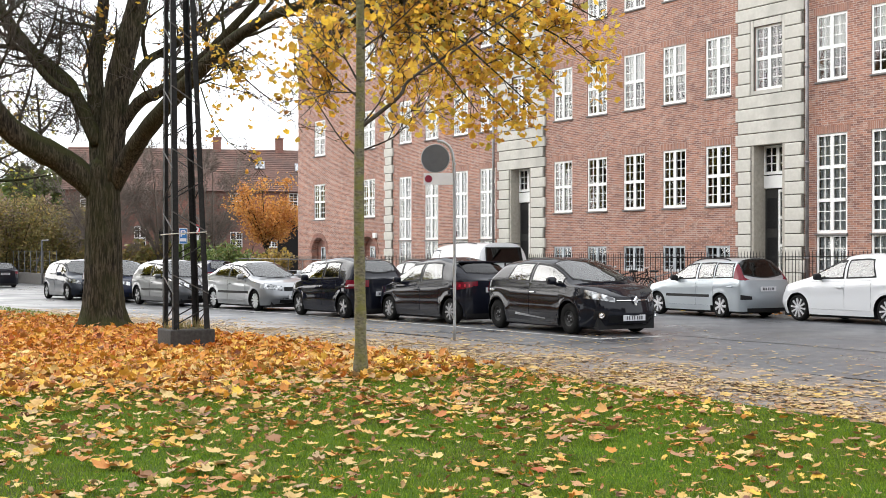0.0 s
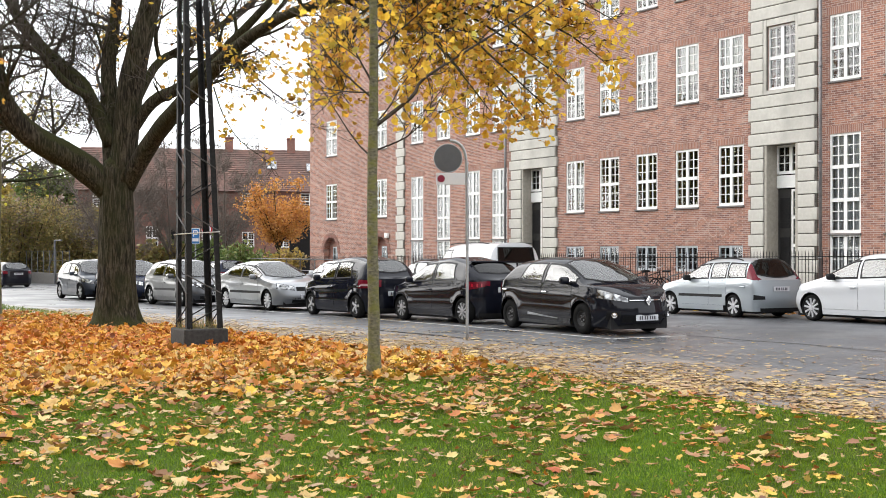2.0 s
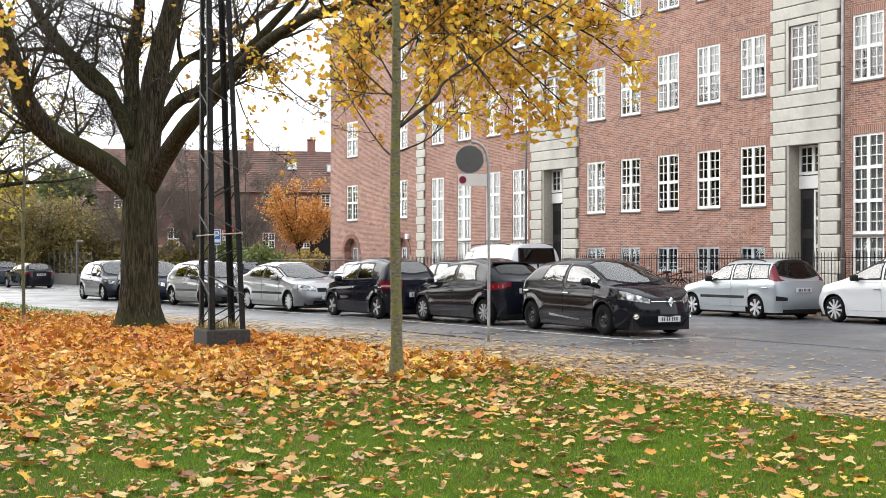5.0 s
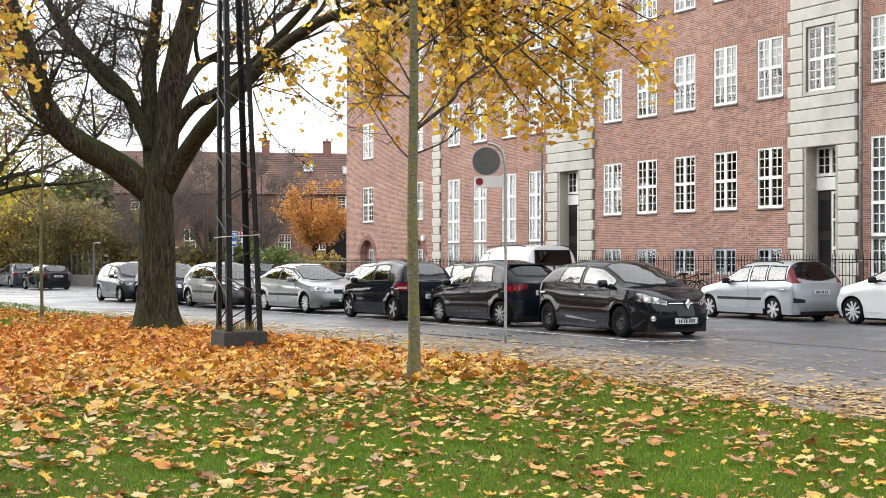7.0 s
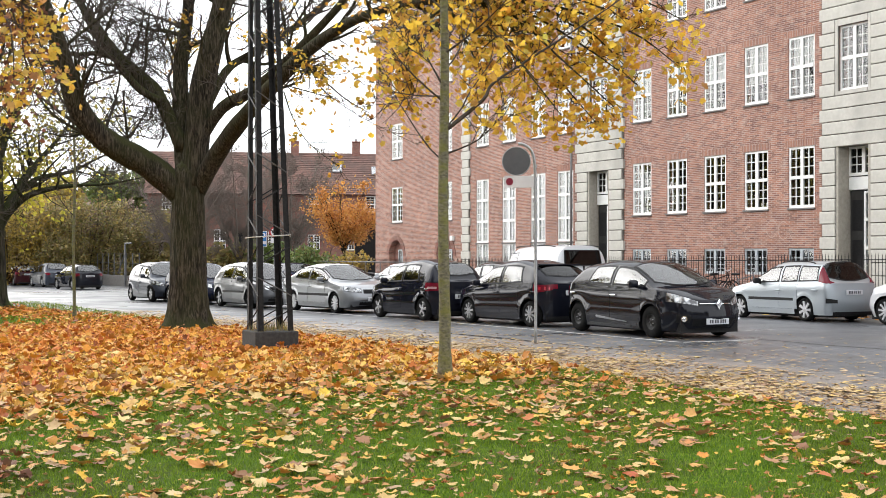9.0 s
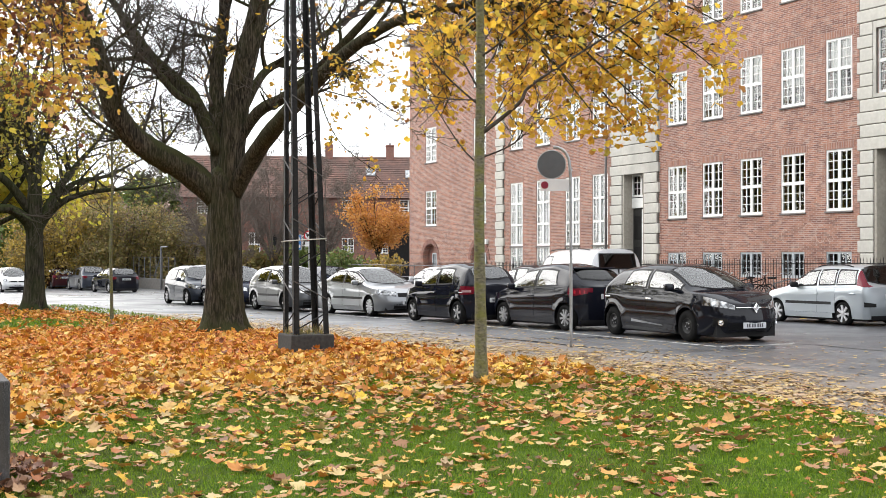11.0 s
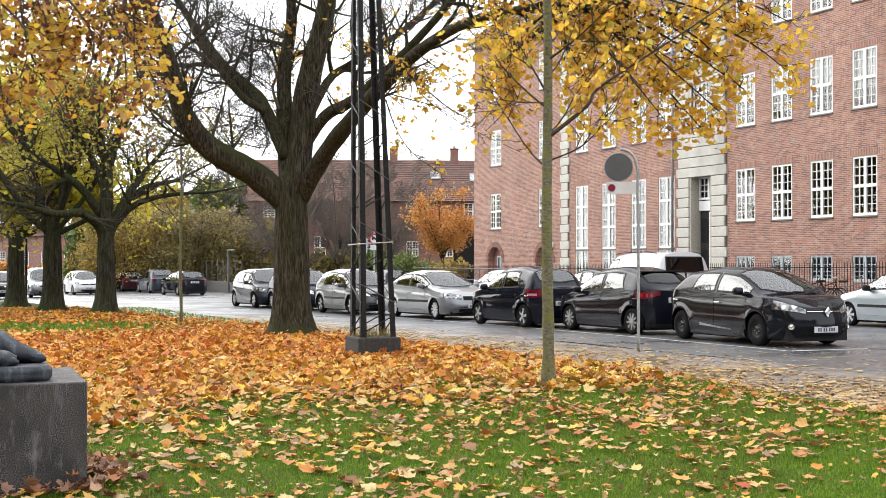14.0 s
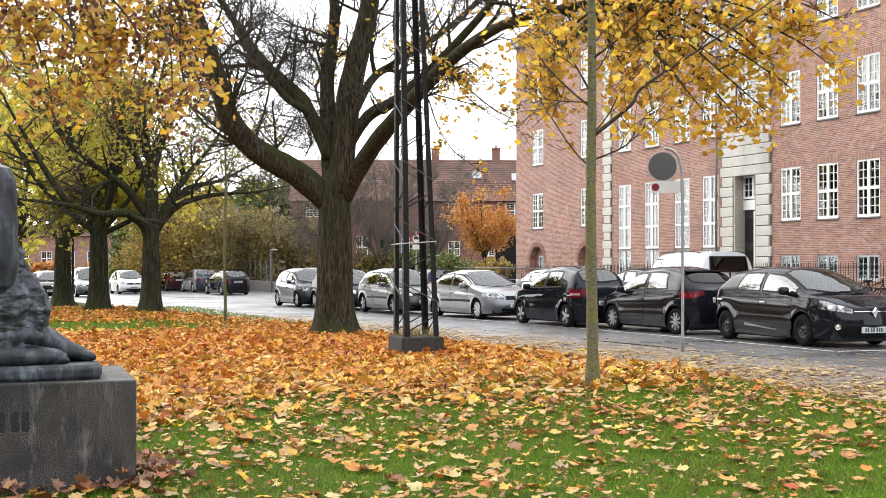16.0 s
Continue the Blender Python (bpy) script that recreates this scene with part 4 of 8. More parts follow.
def wheel(parent, x, y, c, sg, turn=0.0):
    R, w = c["R"], 0.2
    bm = bmesh.new()
    rr = R * c.get("rim", 0.66)
    prof = [(rr, -w / 2 + 0.02), (rr + 0.03, -w / 2), (R - 0.035, -w / 2 + 0.006), (R - 0.008, -w / 2 + 0.03), (R, -w / 2 + 0.06), (R, w / 2 - 0.06), (R - 0.008, w / 2 - 0.03), (R - 0.035, w / 2 - 0.006), (rr + 0.03, w / 2), (rr, w / 2 - 0.02)]
    lathe(bm, prof, 32)
    wh = part("wheel", bm, M["rubber"], parent, smooth=True)
    wh.location = (x, y, R)
    wh.rotation_euler = (0, turn, 0)
    rimm = c.get("rim_mat", M["alloy"])
    bm = bmesh.new()
    o = sg * (w / 2 - 0.015)
    dish = [(0.001, o - sg * 0.02), (0.05, o - sg * 0.018), (0.07, o - sg * 0.05), (rr * 0.8, o - sg * 0.06), (rr * 0.93, o - sg * 0.02), (rr * 0.99, o), (rr + 0.004, o - sg * 0.012)]
    lathe(bm, dish, 32)
    part("rim", bm, M["steel"] if c.get("spokes", 6) else rimm, wh, smooth=True)
    ns = c.get("spokes", 6)
    if ns:
        key = (c["name"], round(rr, 3), ns, sg, rimm.name)
        if key not in SPOKES:
            bm = bmesh.new()
            f = []
            for rad, hw_, oy in ((0.035, min(0.03, 0.16 / ns), 0.004), (rr * 0.96, c.get("spoke_w", 0.009 + 0.13 / ns), 0.0)):
                for e in (-1, 1):
                    f.append(Vector((rad, o + sg * oy, hw_ * e)))
            vs = [bm.verts.new(p) for p in f] + [bm.verts.new(p - Vector((0, sg * 0.03, 0))) for p in f]
            for q4 in ((0, 1, 3, 2), (0, 2, 6, 4), (1, 5, 7, 3)):
                bm.faces.new([vs[i] for i in q4])
            bmesh.ops.recalc_face_normals(bm, faces=bm.faces[:])
            me = bpy.data.meshes.new("spoke")
            bm.to_mesh(me)
            bm.free()
            me.materials.append(rimm)
            SPOKES[key] = me
        for k in range(ns):
            sp = new("spoke", SPOKES[key])
            sp.parent = wh
            sp.rotation_euler = (0, 2 * math.pi * k / ns, 0)
        bm = bmesh.new()
        lathe(bm, [(0.001, o + sg * 0.01), (0.05, o + sg * 0.008), (0.06, o - sg * 0.02)], 14)
        part("hub_cap", bm, rimm, wh)
    else:
        bm = bmesh.new()
        lathe(bm, [(0.001, o - sg * 0.002), (0.028, o - sg * 0.004), (0.032, o - sg * 0.03)], 12)
        part("hub", bm, M["trim"], wh)
        if ("nut", sg) not in SPOKES:
            bm = bmesh.new()
            tube(bm, [(0, -sg * 0.03, 0), (0, -sg * 0.005, 0)], 0.012, 6)
            me = bpy.data.meshes.new("lug_nut")
            bm.to_mesh(me)
            bm.free()
            me.materials.append(M["alloy"])
            SPOKES["nut", sg] = me
        for k in range(5):
            q = 2 * math.pi * k / 5
            nut = new("lug_nut", SPOKES["nut", sg])
            nut.parent, nut.location = wh, (0.06 * math.cos(q), o, 0.06 * math.sin(q))
    return wh


def number_plate(parent, x, y, z, face, tilt=0.0):
    bm = bevelled(-0.006, 0.006, -0.26, 0.26, -0.056, 0.056, 0.004, 1)
    p = part("number_plate", bm, M["plate"], parent)
    p.location, p.rotation_euler = (x, y, z), (0, tilt, 0)
    f = 1 if face > 0 else -1
    if "mark" not in SPOKES:
        bm = bmesh.new()
        box(bm, -0.001, 0.001, -0.016, 0.016, -0.034, 0.034)
        me = bpy.data.meshes.new("plate_mark")
        bm.to_mesh(me)
        bm.free()
        me.materials.append(M["plate_ink"])
        SPOKES["mark"] = me
    for a in (-0.17, -0.12, -0.05, 0.0, 0.07, 0.12, 0.17):
        ob = new("plate_mark", SPOKES["mark"])
        ob.parent, ob.location = p, (0.0078 * f, a, 0)
    return p


def build_car(c, m, label, category="car", group="parked cars"):
    root = thing(c["name"], m, label, category, group)
    P = c["paint"]
    s = Shell(c)
    lights = car_lights(s)
    skins, tray = s.mesh(lights)
    for nm, bm in skins.items():
        part(nm, bm, P, root, smooth=True)
    part("parcel_shelf", tray, M["trim"], root)
    for lt in lights:
        g = M["dark_glass"] if c.get("privacy") and lt.name == "rear_window" else M["car_glass"]
        pane = part(lt.name, lt.glass(), g, root, smooth=True)
        part("window_seal", lt.seal(), M["trim"], pane)
    for y0, y1 in ((-0.05, 0.5), (-0.55, -0.08)):
        a, b = s.over(c["cowl"] - 0.02, 90, 0.01), s.over(lerp(c["cowl"], c["roof_front"], 0.06), 90, 0.02)
        bm = bmesh.new()
        tube(bm, [(a.x, y1 * 0.9, a.z), (lerp(a.x, b.x, 0.5), lerp(y0, y1, 0.5), lerp(a.z, b.z, 0.6)), (b.x, y0, b.z)], 0.008, 5)
        part("wiper", bm, M["trim"], root)
    if c.get("rear_plate"):
        hw, z0, z1 = c["rear_plate"]

        def back(z):
            return min((abs(s.sil(s.xr + 0.004 * k) - z), s.xr + 0.004 * k) for k in range(70))[1]

        for grow, off, nm, mt in ((0.035, 0.012, "window_seal", M["trim"]), (0.0, 0.018, "rear_window", M["dark_glass"])):
            bm = bmesh.new()
            q = [(back(z) - off, y, z) for z, y in ((z0 - grow, -hw - grow), (z0 - grow, hw + grow), (z1 + grow, hw * 0.94 + grow), (z1 + grow, -hw * 0.94 - grow))]
            f = [bm.verts.new(p) for p in q]
            g = [bm.verts.new((p[0] + 0.03, p[1], p[2])) for p in q]
            bm.faces.new(f)
            for i in range(4):
                bm.faces.new((f[i], g[i], g[(i + 1) % 4], f[(i + 1) % 4]))
            bmesh.ops.recalc_face_normals(bm, faces=bm.faces[:])
            part(nm, bm, mt, root)
        part("door_split", bevelled(s.xr - 0.012, s.xr + 0.1, -0.012, 0.012, 0.4, z0 - 0.04, 0.004, 1), M["trim"], root)
    # inside: seats, dashboard; underneath: dark floor
    if not c.get("panel_side"):
        for sx in (c["roof_front"] - 0.55, c["roof_rear"] + 0.5):
            for sy in (0.36, -0.36):
                bm = bevelled(sx - 0.2, sx - 0.06, sy - 0.22, sy + 0.22, 0.5, 1.06, 0.05)
                st = part("seat", bm, M["seat"], root)
                part("headrest", bevelled(sx - 0.22, sx - 0.12, sy - 0.12, sy + 0.12, 1.09, 1.27, 0.04), M["seat"], st)
    bm = bmesh.new()
    box(bm, s.xr + 0.2, s.xf - 0.25, -c["W"] / 2 + 0.22, c["W"] / 2 - 0.22, 0.11, 0.62)
    part("underbody", bm, M["trim"], root)
    # wheels
    for x in s.wx:
        for sg in (1, -1):
            wheel(root, x, sg * (c["W"] / 2 - 0.125), c, sg, 0.4 * x)
    # doors with seams and handles
    for sg in (1, -1):
        for x0, x1 in c["doors"]:
            zt0, zt1 = s.top(x0) - 0.03, s.top(x1) - 0.03
            part("door_gap", s.patch("side", x0 - 0.004, x1 + 0.004, 0.3 - 0.003, (zt0 + 0.003, zt1 + 0.003), 0.001, sg, 8, 8), M["trim"], root)
            d = part("door", s.patch("side", x0, x1, 0.3, (zt0, zt1), 0.005, sg, 8, 8), P, root, smooth=False)
            hx = x0 + 0.16
            bm = bevelled(hx - 0.09, hx + 0.09, -0.018, 0.018, -0.016, 0.016, 0.01)
            h = part("handle", bm, c.get("handle_mat", P), d)
            h.location = s.at(hx, 1.0, z=zt0 - 0.14, y_sign=sg) + Vector((0, sg * 0.02, 0))
        bm = bevelled(-0.06, 0.07, -0.1, 0.1, -0.07, 0.075, 0.045, 3)
        mi = part("mirror", bm, c.get("mirror_mat", P), root, smooth=True)
        mi.location = (c["cowl"] - 0.52, sg * (c["W"] / 2 + 0.07), s.top(c["cowl"] - 0.5) + 0.08)
        bm = bmesh.new()
        box(bm, c["cowl"] - 0.55, c["cowl"] - 0.49, sg * (c["W"] / 2 - 0.06) - 0.05, sg * (c["W"] / 2 - 0.06) + 0.05, s.top(c["cowl"] - 0.5) - 0.0, s.top(c["cowl"] - 0.5) + 0.04)
        part("mirror_arm", bm, M["trim"], root)
        # silver strip on the door scoop: the sky's highlight put into colour
        if c.get("scoop"):
            part("sill_moulding", s.patch("side", -0.72, 0.35, (0.32, 0.27), (0.37, 0.283), 0.012, sg, 10, 2), M["p_silver"], root, "lower door scoop with its sky highlight painted silver")
        if c.get("rub"):
            part("rub_strip", s.patch("side", s.wx[1] + s.Ra + 0.04, s.wx[0] - s.Ra - 0.04, 0.5, 0.57, 0.012, sg), M["trim"], root)
    # front
    hl = c["head"]
    zs = s.top(s.xf)
    for sg in (1, -1):
        part("headlight", s.patch("front", sg * hl[0], sg * hl[1], (hl[2], hl[3]), (hl[4], hl[5]), 0.008, sg, 10, 4), M["lamp"], root)
        part("headlight_bezel", s.patch("front", sg * (hl[0] - 0.008), sg * (hl[1] + 0.008), (hl[2] - 0.008, hl[3] - 0.008), (hl[4] + 0.006, hl[5] + 0.006), 0.003, sg, 10, 4), M["trim"], root)
        if c.get("fog"):
            part("fog_recess", s.patch("front", sg * (c["W"] / 2 - 0.36), sg * (c["W"] / 2 - 0.16), 0.3, 0.46, 0.004, sg, 6, 4), M["trim"], root)
            fy = c["W"] / 2 - 0.26
            fx = s.xf - s.af * (1 - (1 - (fy / (c["W"] / 2)) ** s.nf) ** (1 / s.nf))
            bm = bmesh.new()
            lathe(bm, [(0.055, 0.0), (0.055, 0.025), (0.042, 0.025), (0.036, 0.012), (0.001, 0.018)], 18)
            fl = part("fog_lamp", bm, M["chrome"], root, "round fog lamp with a chrome ring", smooth=False)
            fl.location = (fx + 0.0, sg * fy, 0.38)
            fl.rotation_euler = (0, 0, -math.pi / 2 + sg * 0.55)
    gr = c["grille"]
    part("grille", s.patch("front", -gr[0], gr[0], gr[1], gr[2], 0.004, 1, 14, 3), M["trim"], root)
    for k in range(3):
        zz = lerp(gr[1], gr[2], (k + 1) / 4)
        part("grille_bar", s.patch("front", -gr[0] + 0.03, gr[0] - 0.03, zz - 0.006, zz + 0.006, 0.01, 1, 14, 1), M["chrome"] if c.get("chrome_bar") and k == 1 else M["trim"], root)
    part("lower_intake", s.patch("front", -0.48, 0.48, 0.24, 0.38, 0.004, 1, 12, 2), M["trim"], root)
    nx = s.at(s.xf, 0.05, z=c.get("plate_z", 0.42)).x
    number_plate(root, nx + 0.025, 0, c.get("plate_z", 0.42), 1)
    bm = bmesh.new()
    if c.get("badge") == "diamond":
        e = []
        for sc in (1.0, 0.6):
            e.append([bm.verts.new((0.02 if sc < 1 else 0.0, y * sc, z * sc)) for y, z in ((0.075, 0), (0, 0.1), (-0.075, 0), (0, -0.1))])
        for k in range(4):
            bm.faces.new((e[0][k], e[0][(k + 1) % 4], e[1][(k + 1) % 4], e[1][k]))
        bm.faces.new([bm.verts.new((0.008, y * 0.6, z * 0.6)) for y, z in ((0.075, 0), (0, 0.1), (-0.075, 0), (0, -0.1))])
    else:
        lathe(bm, [(0.05, 0.0), (0.045, 0.012), (0.001, 0.015)], 14)
        bmesh.ops.rotate(bm, verts=bm.verts[:], matrix=Matrix.Rotation(-math.pi / 2, 3, "Z"))
    b = part("badge", bm, M["chrome"], root)
    b.location = s.at(s.xf, 0.03, z=c.get("badge_z", (gr[1] + gr[2]) / 2)) + Vector((c.get("badge_out", 0.02), 0, 0))
    # rear
    tl = c["taill"]
    for sg in (1, -1):
        if c.get("tall_tail"):
            bm = bmesh.new()
            x0, x1 = c["rear_base"] + c.get("lamp_in", 0.02), c["rear_base"] + c.get("lamp_out", 0.2)
            g = [[bm.verts.new(s.over(lerp(x0, lerp(x1, lerp(c["roof_rear"], x1, 0.1), j / 6), i / 6), (lerp(2, 41, j / 6) if sg > 0 else 180 - lerp(2, 41, j / 6)), 0.012)) for j in range(7)] for i in range(7)]
            for a, b in zip(g, g[1:]):
                for j in range(6):
                    bm.faces.new((a[j], b[j], b[j + 1], a[j + 1]))
            bmesh.ops.recalc_face_normals(bm, faces=bm.faces[:])
            part("tail_light", bm, M["red_lamp"], root, "tall dark tail lamp on the rear pillar")
        else:
            part("tail_light", s.patch("rear", sg * tl[0], sg * tl[1], (tl[2], tl[3]), (tl[4], tl[5]), 0.01, sg, 10, 4), M["red_lamp"], root)
            if c.get("tail_clear"):
                part("reversing_lens", s.patch("rear", sg * lerp(tl[0], tl[1], 0.25), sg * lerp(tl[0], tl[1], 0.9), 0.81, 0.865, 0.016, sg, 6, 2), M["pink_lamp"], root, "pale clear lens in the tail lamp")
            if c.get("tail_claw"):
                for k in range(3):
                    a = lerp(tl[0], tl[1], 0.2 + 0.26 * k)
                    part("lamp_claw", s.patch("rear", sg * a, sg * (a + 0.028), (0.84, 0.85), (0.905, 0.925), 0.015, sg, 2, 3), M["bright_red"], root, "bright red claw-shaped strip")
            part("tail_light", s.patch("side", s.xr + 0.06, s.xr + c.get("tail_wrap", 0.26), (tl[2] + 0.02, lerp(tl[2], tl[5], 0.55)), (tl[5], tl[5] - 0.02), 0.01, sg, 6, 4), M["red_lamp"], root)
    part("lower_bumper", s.patch("rear", -c["W"] / 2 * 0.78, c["W"] / 2 * 0.78, 0.16, 0.25, 0.008, 1, 16, 2), M["trim"], root)
    if c.get("bumper_strip"):
        for sg in (1, -1):
            part("bumper_pad", s.patch("rear", sg * c["W"] / 2 * 0.62, sg * c["W"] / 2 * 0.975, 0.46, (0.54, 0.58), 0.016, sg, 12, 2), M["trim"], root)
    part("rear_bumper", s.patch("rear", -c["W"] / 2 * 0.8, c["W"] / 2 * 0.8, 0.3, 0.52, 0.012, 1, 16, 3), P, root, smooth=False)
    rx = s.at(s.xr, 0.05, z=c.get("rear_plate_z", 0.78)).x
    number_plate(root, rx - 0.025, 0, c.get("rear_plate_z", 0.78), -1)
    if c.get("spoiler"):
        zt = c["H"] - 0.085
        part("spoiler", bevelled(c["roof_rear"] - 0.06, c["roof_rear"] + 0.1, -c["W"] / 2 + 0.27, c["W"] / 2 - 0.27, zt - 0.05, zt - 0.01, 0.015), c["spoiler"], root)
    if c.get("rails"):
        for sg in (1, -1):
            bm = bmesh.new()
            y = sg * (c["W"] / 2 - c.get("tumble", 0.2) - 0.02)
            n = 8
            tube(bm, [(lerp(c["roof_front"] - 0.3, c["roof_rear"] + 0.25, k / n), y, c["H"] - 0.03 - 0.05 * (2 * k / n - 1) ** 4 + 0.015) for k in range(n + 1)], 0.016, 6)
            part("roof_rail", bm, M["trim"], root)
    return root


def hatch(**k):
    """A small hatchback; keywords change it."""
    c = dict(name="hatchback_car", L=4.0, W=1.73, H=1.52, wb=2.55, fo=0.82, R=0.31, cowl=1.16, rear_base=-1.84, roof_front=0.3, roof_rear=-1.5,
             top=[(-2.0, 0.93), (-1.7, 0.96), (-0.3, 0.93), (0.95, 0.88), (1.55, 0.79), (2.0, 0.66)],
 doors=[(-0.2, 0.82), (-0.95, -0.235)], head=(0.45, 0.78, 0.6, 0.68, 0.72, 0.82),
             grille=(0.42, 0.6, 0.7), taill=(0.6, 0.83, 0.8, 0.76, 0.9, 0.95), paint=M["p_black"], tail=0.03)
    c.update(k)
    return c


# the street's cars stand a little askew to the facade
HEAD = 2.0
CS = 1.08


def place(front_x, front_y, c, facing, yaw=HEAD):
    """The pose of a car whose near front wheel stands at front_x, front_y; facing 1 along +x, -1 along -x."""
    yaw = yaw if facing > 0 else yaw + 180
    a = radians(yaw)
    k = CS * c.get("scale", 1.0)
    lx, ly = k * (c["L"] / 2 - c["fo"]), k * (-1 if facing > 0 else 1) * (c["W"] / 2 - 0.06)
    cx = front_x - (lx * math.cos(a) - ly * math.sin(a))
    cy = front_y - (lx * math.sin(a) + ly * math.cos(a))
    pitch = -math.degrees(math.atan(SLOPE)) * facing
    return pose(cx, cy, zg(cx), 0, pitch, yaw) @ Matrix.Diagonal((k, k, k, 1))


clio = hatch(L=4.16, wb=2.589, fo=0.95, W=1.76, H=1.48, R=0.3, rim=0.5, spokes=0, rim_mat=M["steel"], fog=True, badge="diamond", chrome_bar=True, scoop=True, scale=1.02, sill=0.15,
             head=(0.4, 0.82, 0.62, 0.7, 0.70, 0.86), grille=(0.4, 0.63, 0.69), badge_z=0.65, badge_out=0.05, plate_z=0.33, handle_mat=M["chrome"],
             nose=0.06, af=0.86, nf=2.25, ar=0.5, cowl=1.22, roof_front=0.33, roof_rear=-1.44, rear_base=-1.86, roof_drop=0.05,

             top=[(-2.03, 0.95), (-1.6, 1.0), (-0.4, 0.96), (0.95, 0.93), (1.5, 0.88), (1.85, 0.79), (2.03, 0.71)], mirror_mat=M["p_black"])
build_car(clio, place(-19.84, 15.9, clio, 1, -3.6), "black five-door hatchback with black steel wheels, parked nose out")
c208 = hatch(L=3.96, wb=2.55, W=1.74, H=1.53, R=0.3, spokes=9, spoiler=M["p_black"], paint=M["p_anthracite"], rear_plate_z=0.78, ar=0.62, nr=2.25, roof_rear=-1.36, rear_base=-1.86, rear_low=0.74, privacy=True, tumble=0.23, taill=(0.54, 0.85, 0.85, 0.78, 0.90, 0.975), tail_wrap=0.34, tail_claw=True, roof_drop=0.09,
 top=[(-2.0, 0.98), (-1.7, 1.01), (-0.3, 0.95), (0.95, 0.9), (1.55, 0.8), (2.0, 0.66)])
build_car(c208, place(-27.37, 15.89, c208, -1, 2.5), "black five-door hatchback with alloy wheels and roof spoiler")
c3 = hatch(L=3.94, wb=2.46, W=1.73, H=1.56, R=0.3, spokes=5, paint=M["p_anthracite"], rear_plate_z=0.62, roof_front=0.25, roof_rear=-1.42, cowl=1.1, tumble=0.24, ar=0.64, nr=2.2, roof_drop=0.07, rear_low=0.75, taill=(0.62, 0.85, 0.77, 0.75, 0.95, 0.97), tail_wrap=0.32, tail_clear=True,
           top=[(-2.0, 0.98), (-1.6, 1.0), (-0.3, 0.96), (0.95, 0.92), (1.5, 0.85), (2.0, 0.68)], handle_mat=M["chrome"])
build_car(c3, place(-31.6, 15.3, c3, -1, 1.0), "dark anthracite rounded hatchback with five-spoke wheels")
mond = hatch(name="saloon_car", L=4.7, wb=2.76, fo=0.92, W=1.8, H=1.46, R=0.3, rim=0.74, spokes=12, rim_mat=M["cover"], cowl=1.22, rear_base=-1.78, roof_front=0.25, roof_rear=-1.08, paint=M["p_silver"], rub=True,
             top=[(-2.35, 0.93), (-1.6, 1.0), (-0.4, 0.95), (0.95, 0.9), (1.8, 0.8), (2.35, 0.66)], doors=[(-0.25, 0.85), (-1.05, -0.285)],
             head=(0.42, 0.84, 0.6, 0.66, 0.72, 0.8), grille=(0.36, 0.58, 0.7))
build_car(mond, place(-34.95, 15.4, mond, 1, 3.7), "silver-grey four-door saloon with full wheel covers")
polo = hatch(L=4.05, paint=M["p_grey"], spokes=5, rub=True)
build_car(polo, place(-40.3, 14.5, polo, 1, 4), "dark grey hatchback parked behind the iron mast")
navy = hatch(L=4.0, paint=M["p_navy"], spokes=8)
build_car(navy, place(-45.4, 14.1, navy, 1, 4), "dark blue hatchback half hidden by the tree")
aygo = hatch(L=3.5, wb=2.36, fo=0.68, W=1.62, H=1.54, cowl=1.0, rear_base=-1.62, roof_front=0.25, roof_rear=-1.35, paint=M["p_slate"], spokes=6,
             top=[(-1.75, 0.95), (-1.5, 0.98), (-0.3, 0.94), (0.9, 0.9), (1.35, 0.8), (1.75, 0.64)], doors=[(-0.2, 0.8), (-0.75, -0.235)])
build_car(aygo, place(-49.8, 13.6, aygo, 1, 4), "small dark grey city car")
# far kerb
wagon = hatch(name="estate_car", L=4.08, wb=2.44, fo=0.8, W=1.66, H=1.49, R=0.29, cowl=0.95, rear_base=-1.97, roof_front=0.15, roof_rear=-1.64, paint=M["p_ice"], rub=True, rails=True, spokes=7, spoke_w=0.034, rim=0.74, rim_mat=M["cover"], mirror_mat=M["trim"],
 doors=[(-0.3, 0.72), (-0.95, -0.335)], tall_tail=True, taill=(0.56, 0.78, 0.78, 0.78, 1.2, 0.95), privacy=True, rear_plate_z=0.72, bumper_strip=True, roof_drop=0.0, ar=0.22, nr=3.6, rear_pane=0.03, rear_slant=0.02, quarter=[(-1.66, -1.0, 0.1, 0.02)], lamp_in=-0.03, lamp_out=0.27, rear_low=0.95, rs=43.0,
              head=(0.4, 0.74, 0.58, 0.66, 0.7, 0.8))
build_car(wagon, place(-25.8, 23.95, wagon, -1, -4), "pale silver-blue estate car with black roof rails")
zoe = hatch(L=4.08, wb=2.59, fo=0.84, W=1.73, H=1.58, R=0.31, spokes=10, rim=0.76, rim_mat=M["cover"], mirror_mat=M["trim"], paint=M["p_white"], cowl=1.02, roof_front=0.02, roof_rear=-1.45, top=[(-2.0, 1.0), (-1.6, 1.03), (-0.3, 0.98), (1.0, 0.95), (1.6, 0.84), (2.04, 0.66)])
build_car(zoe, place(-20.8, 24.1, zoe, -1, -3), "white electric hatchback with many-spoked wheels and black mirrors")
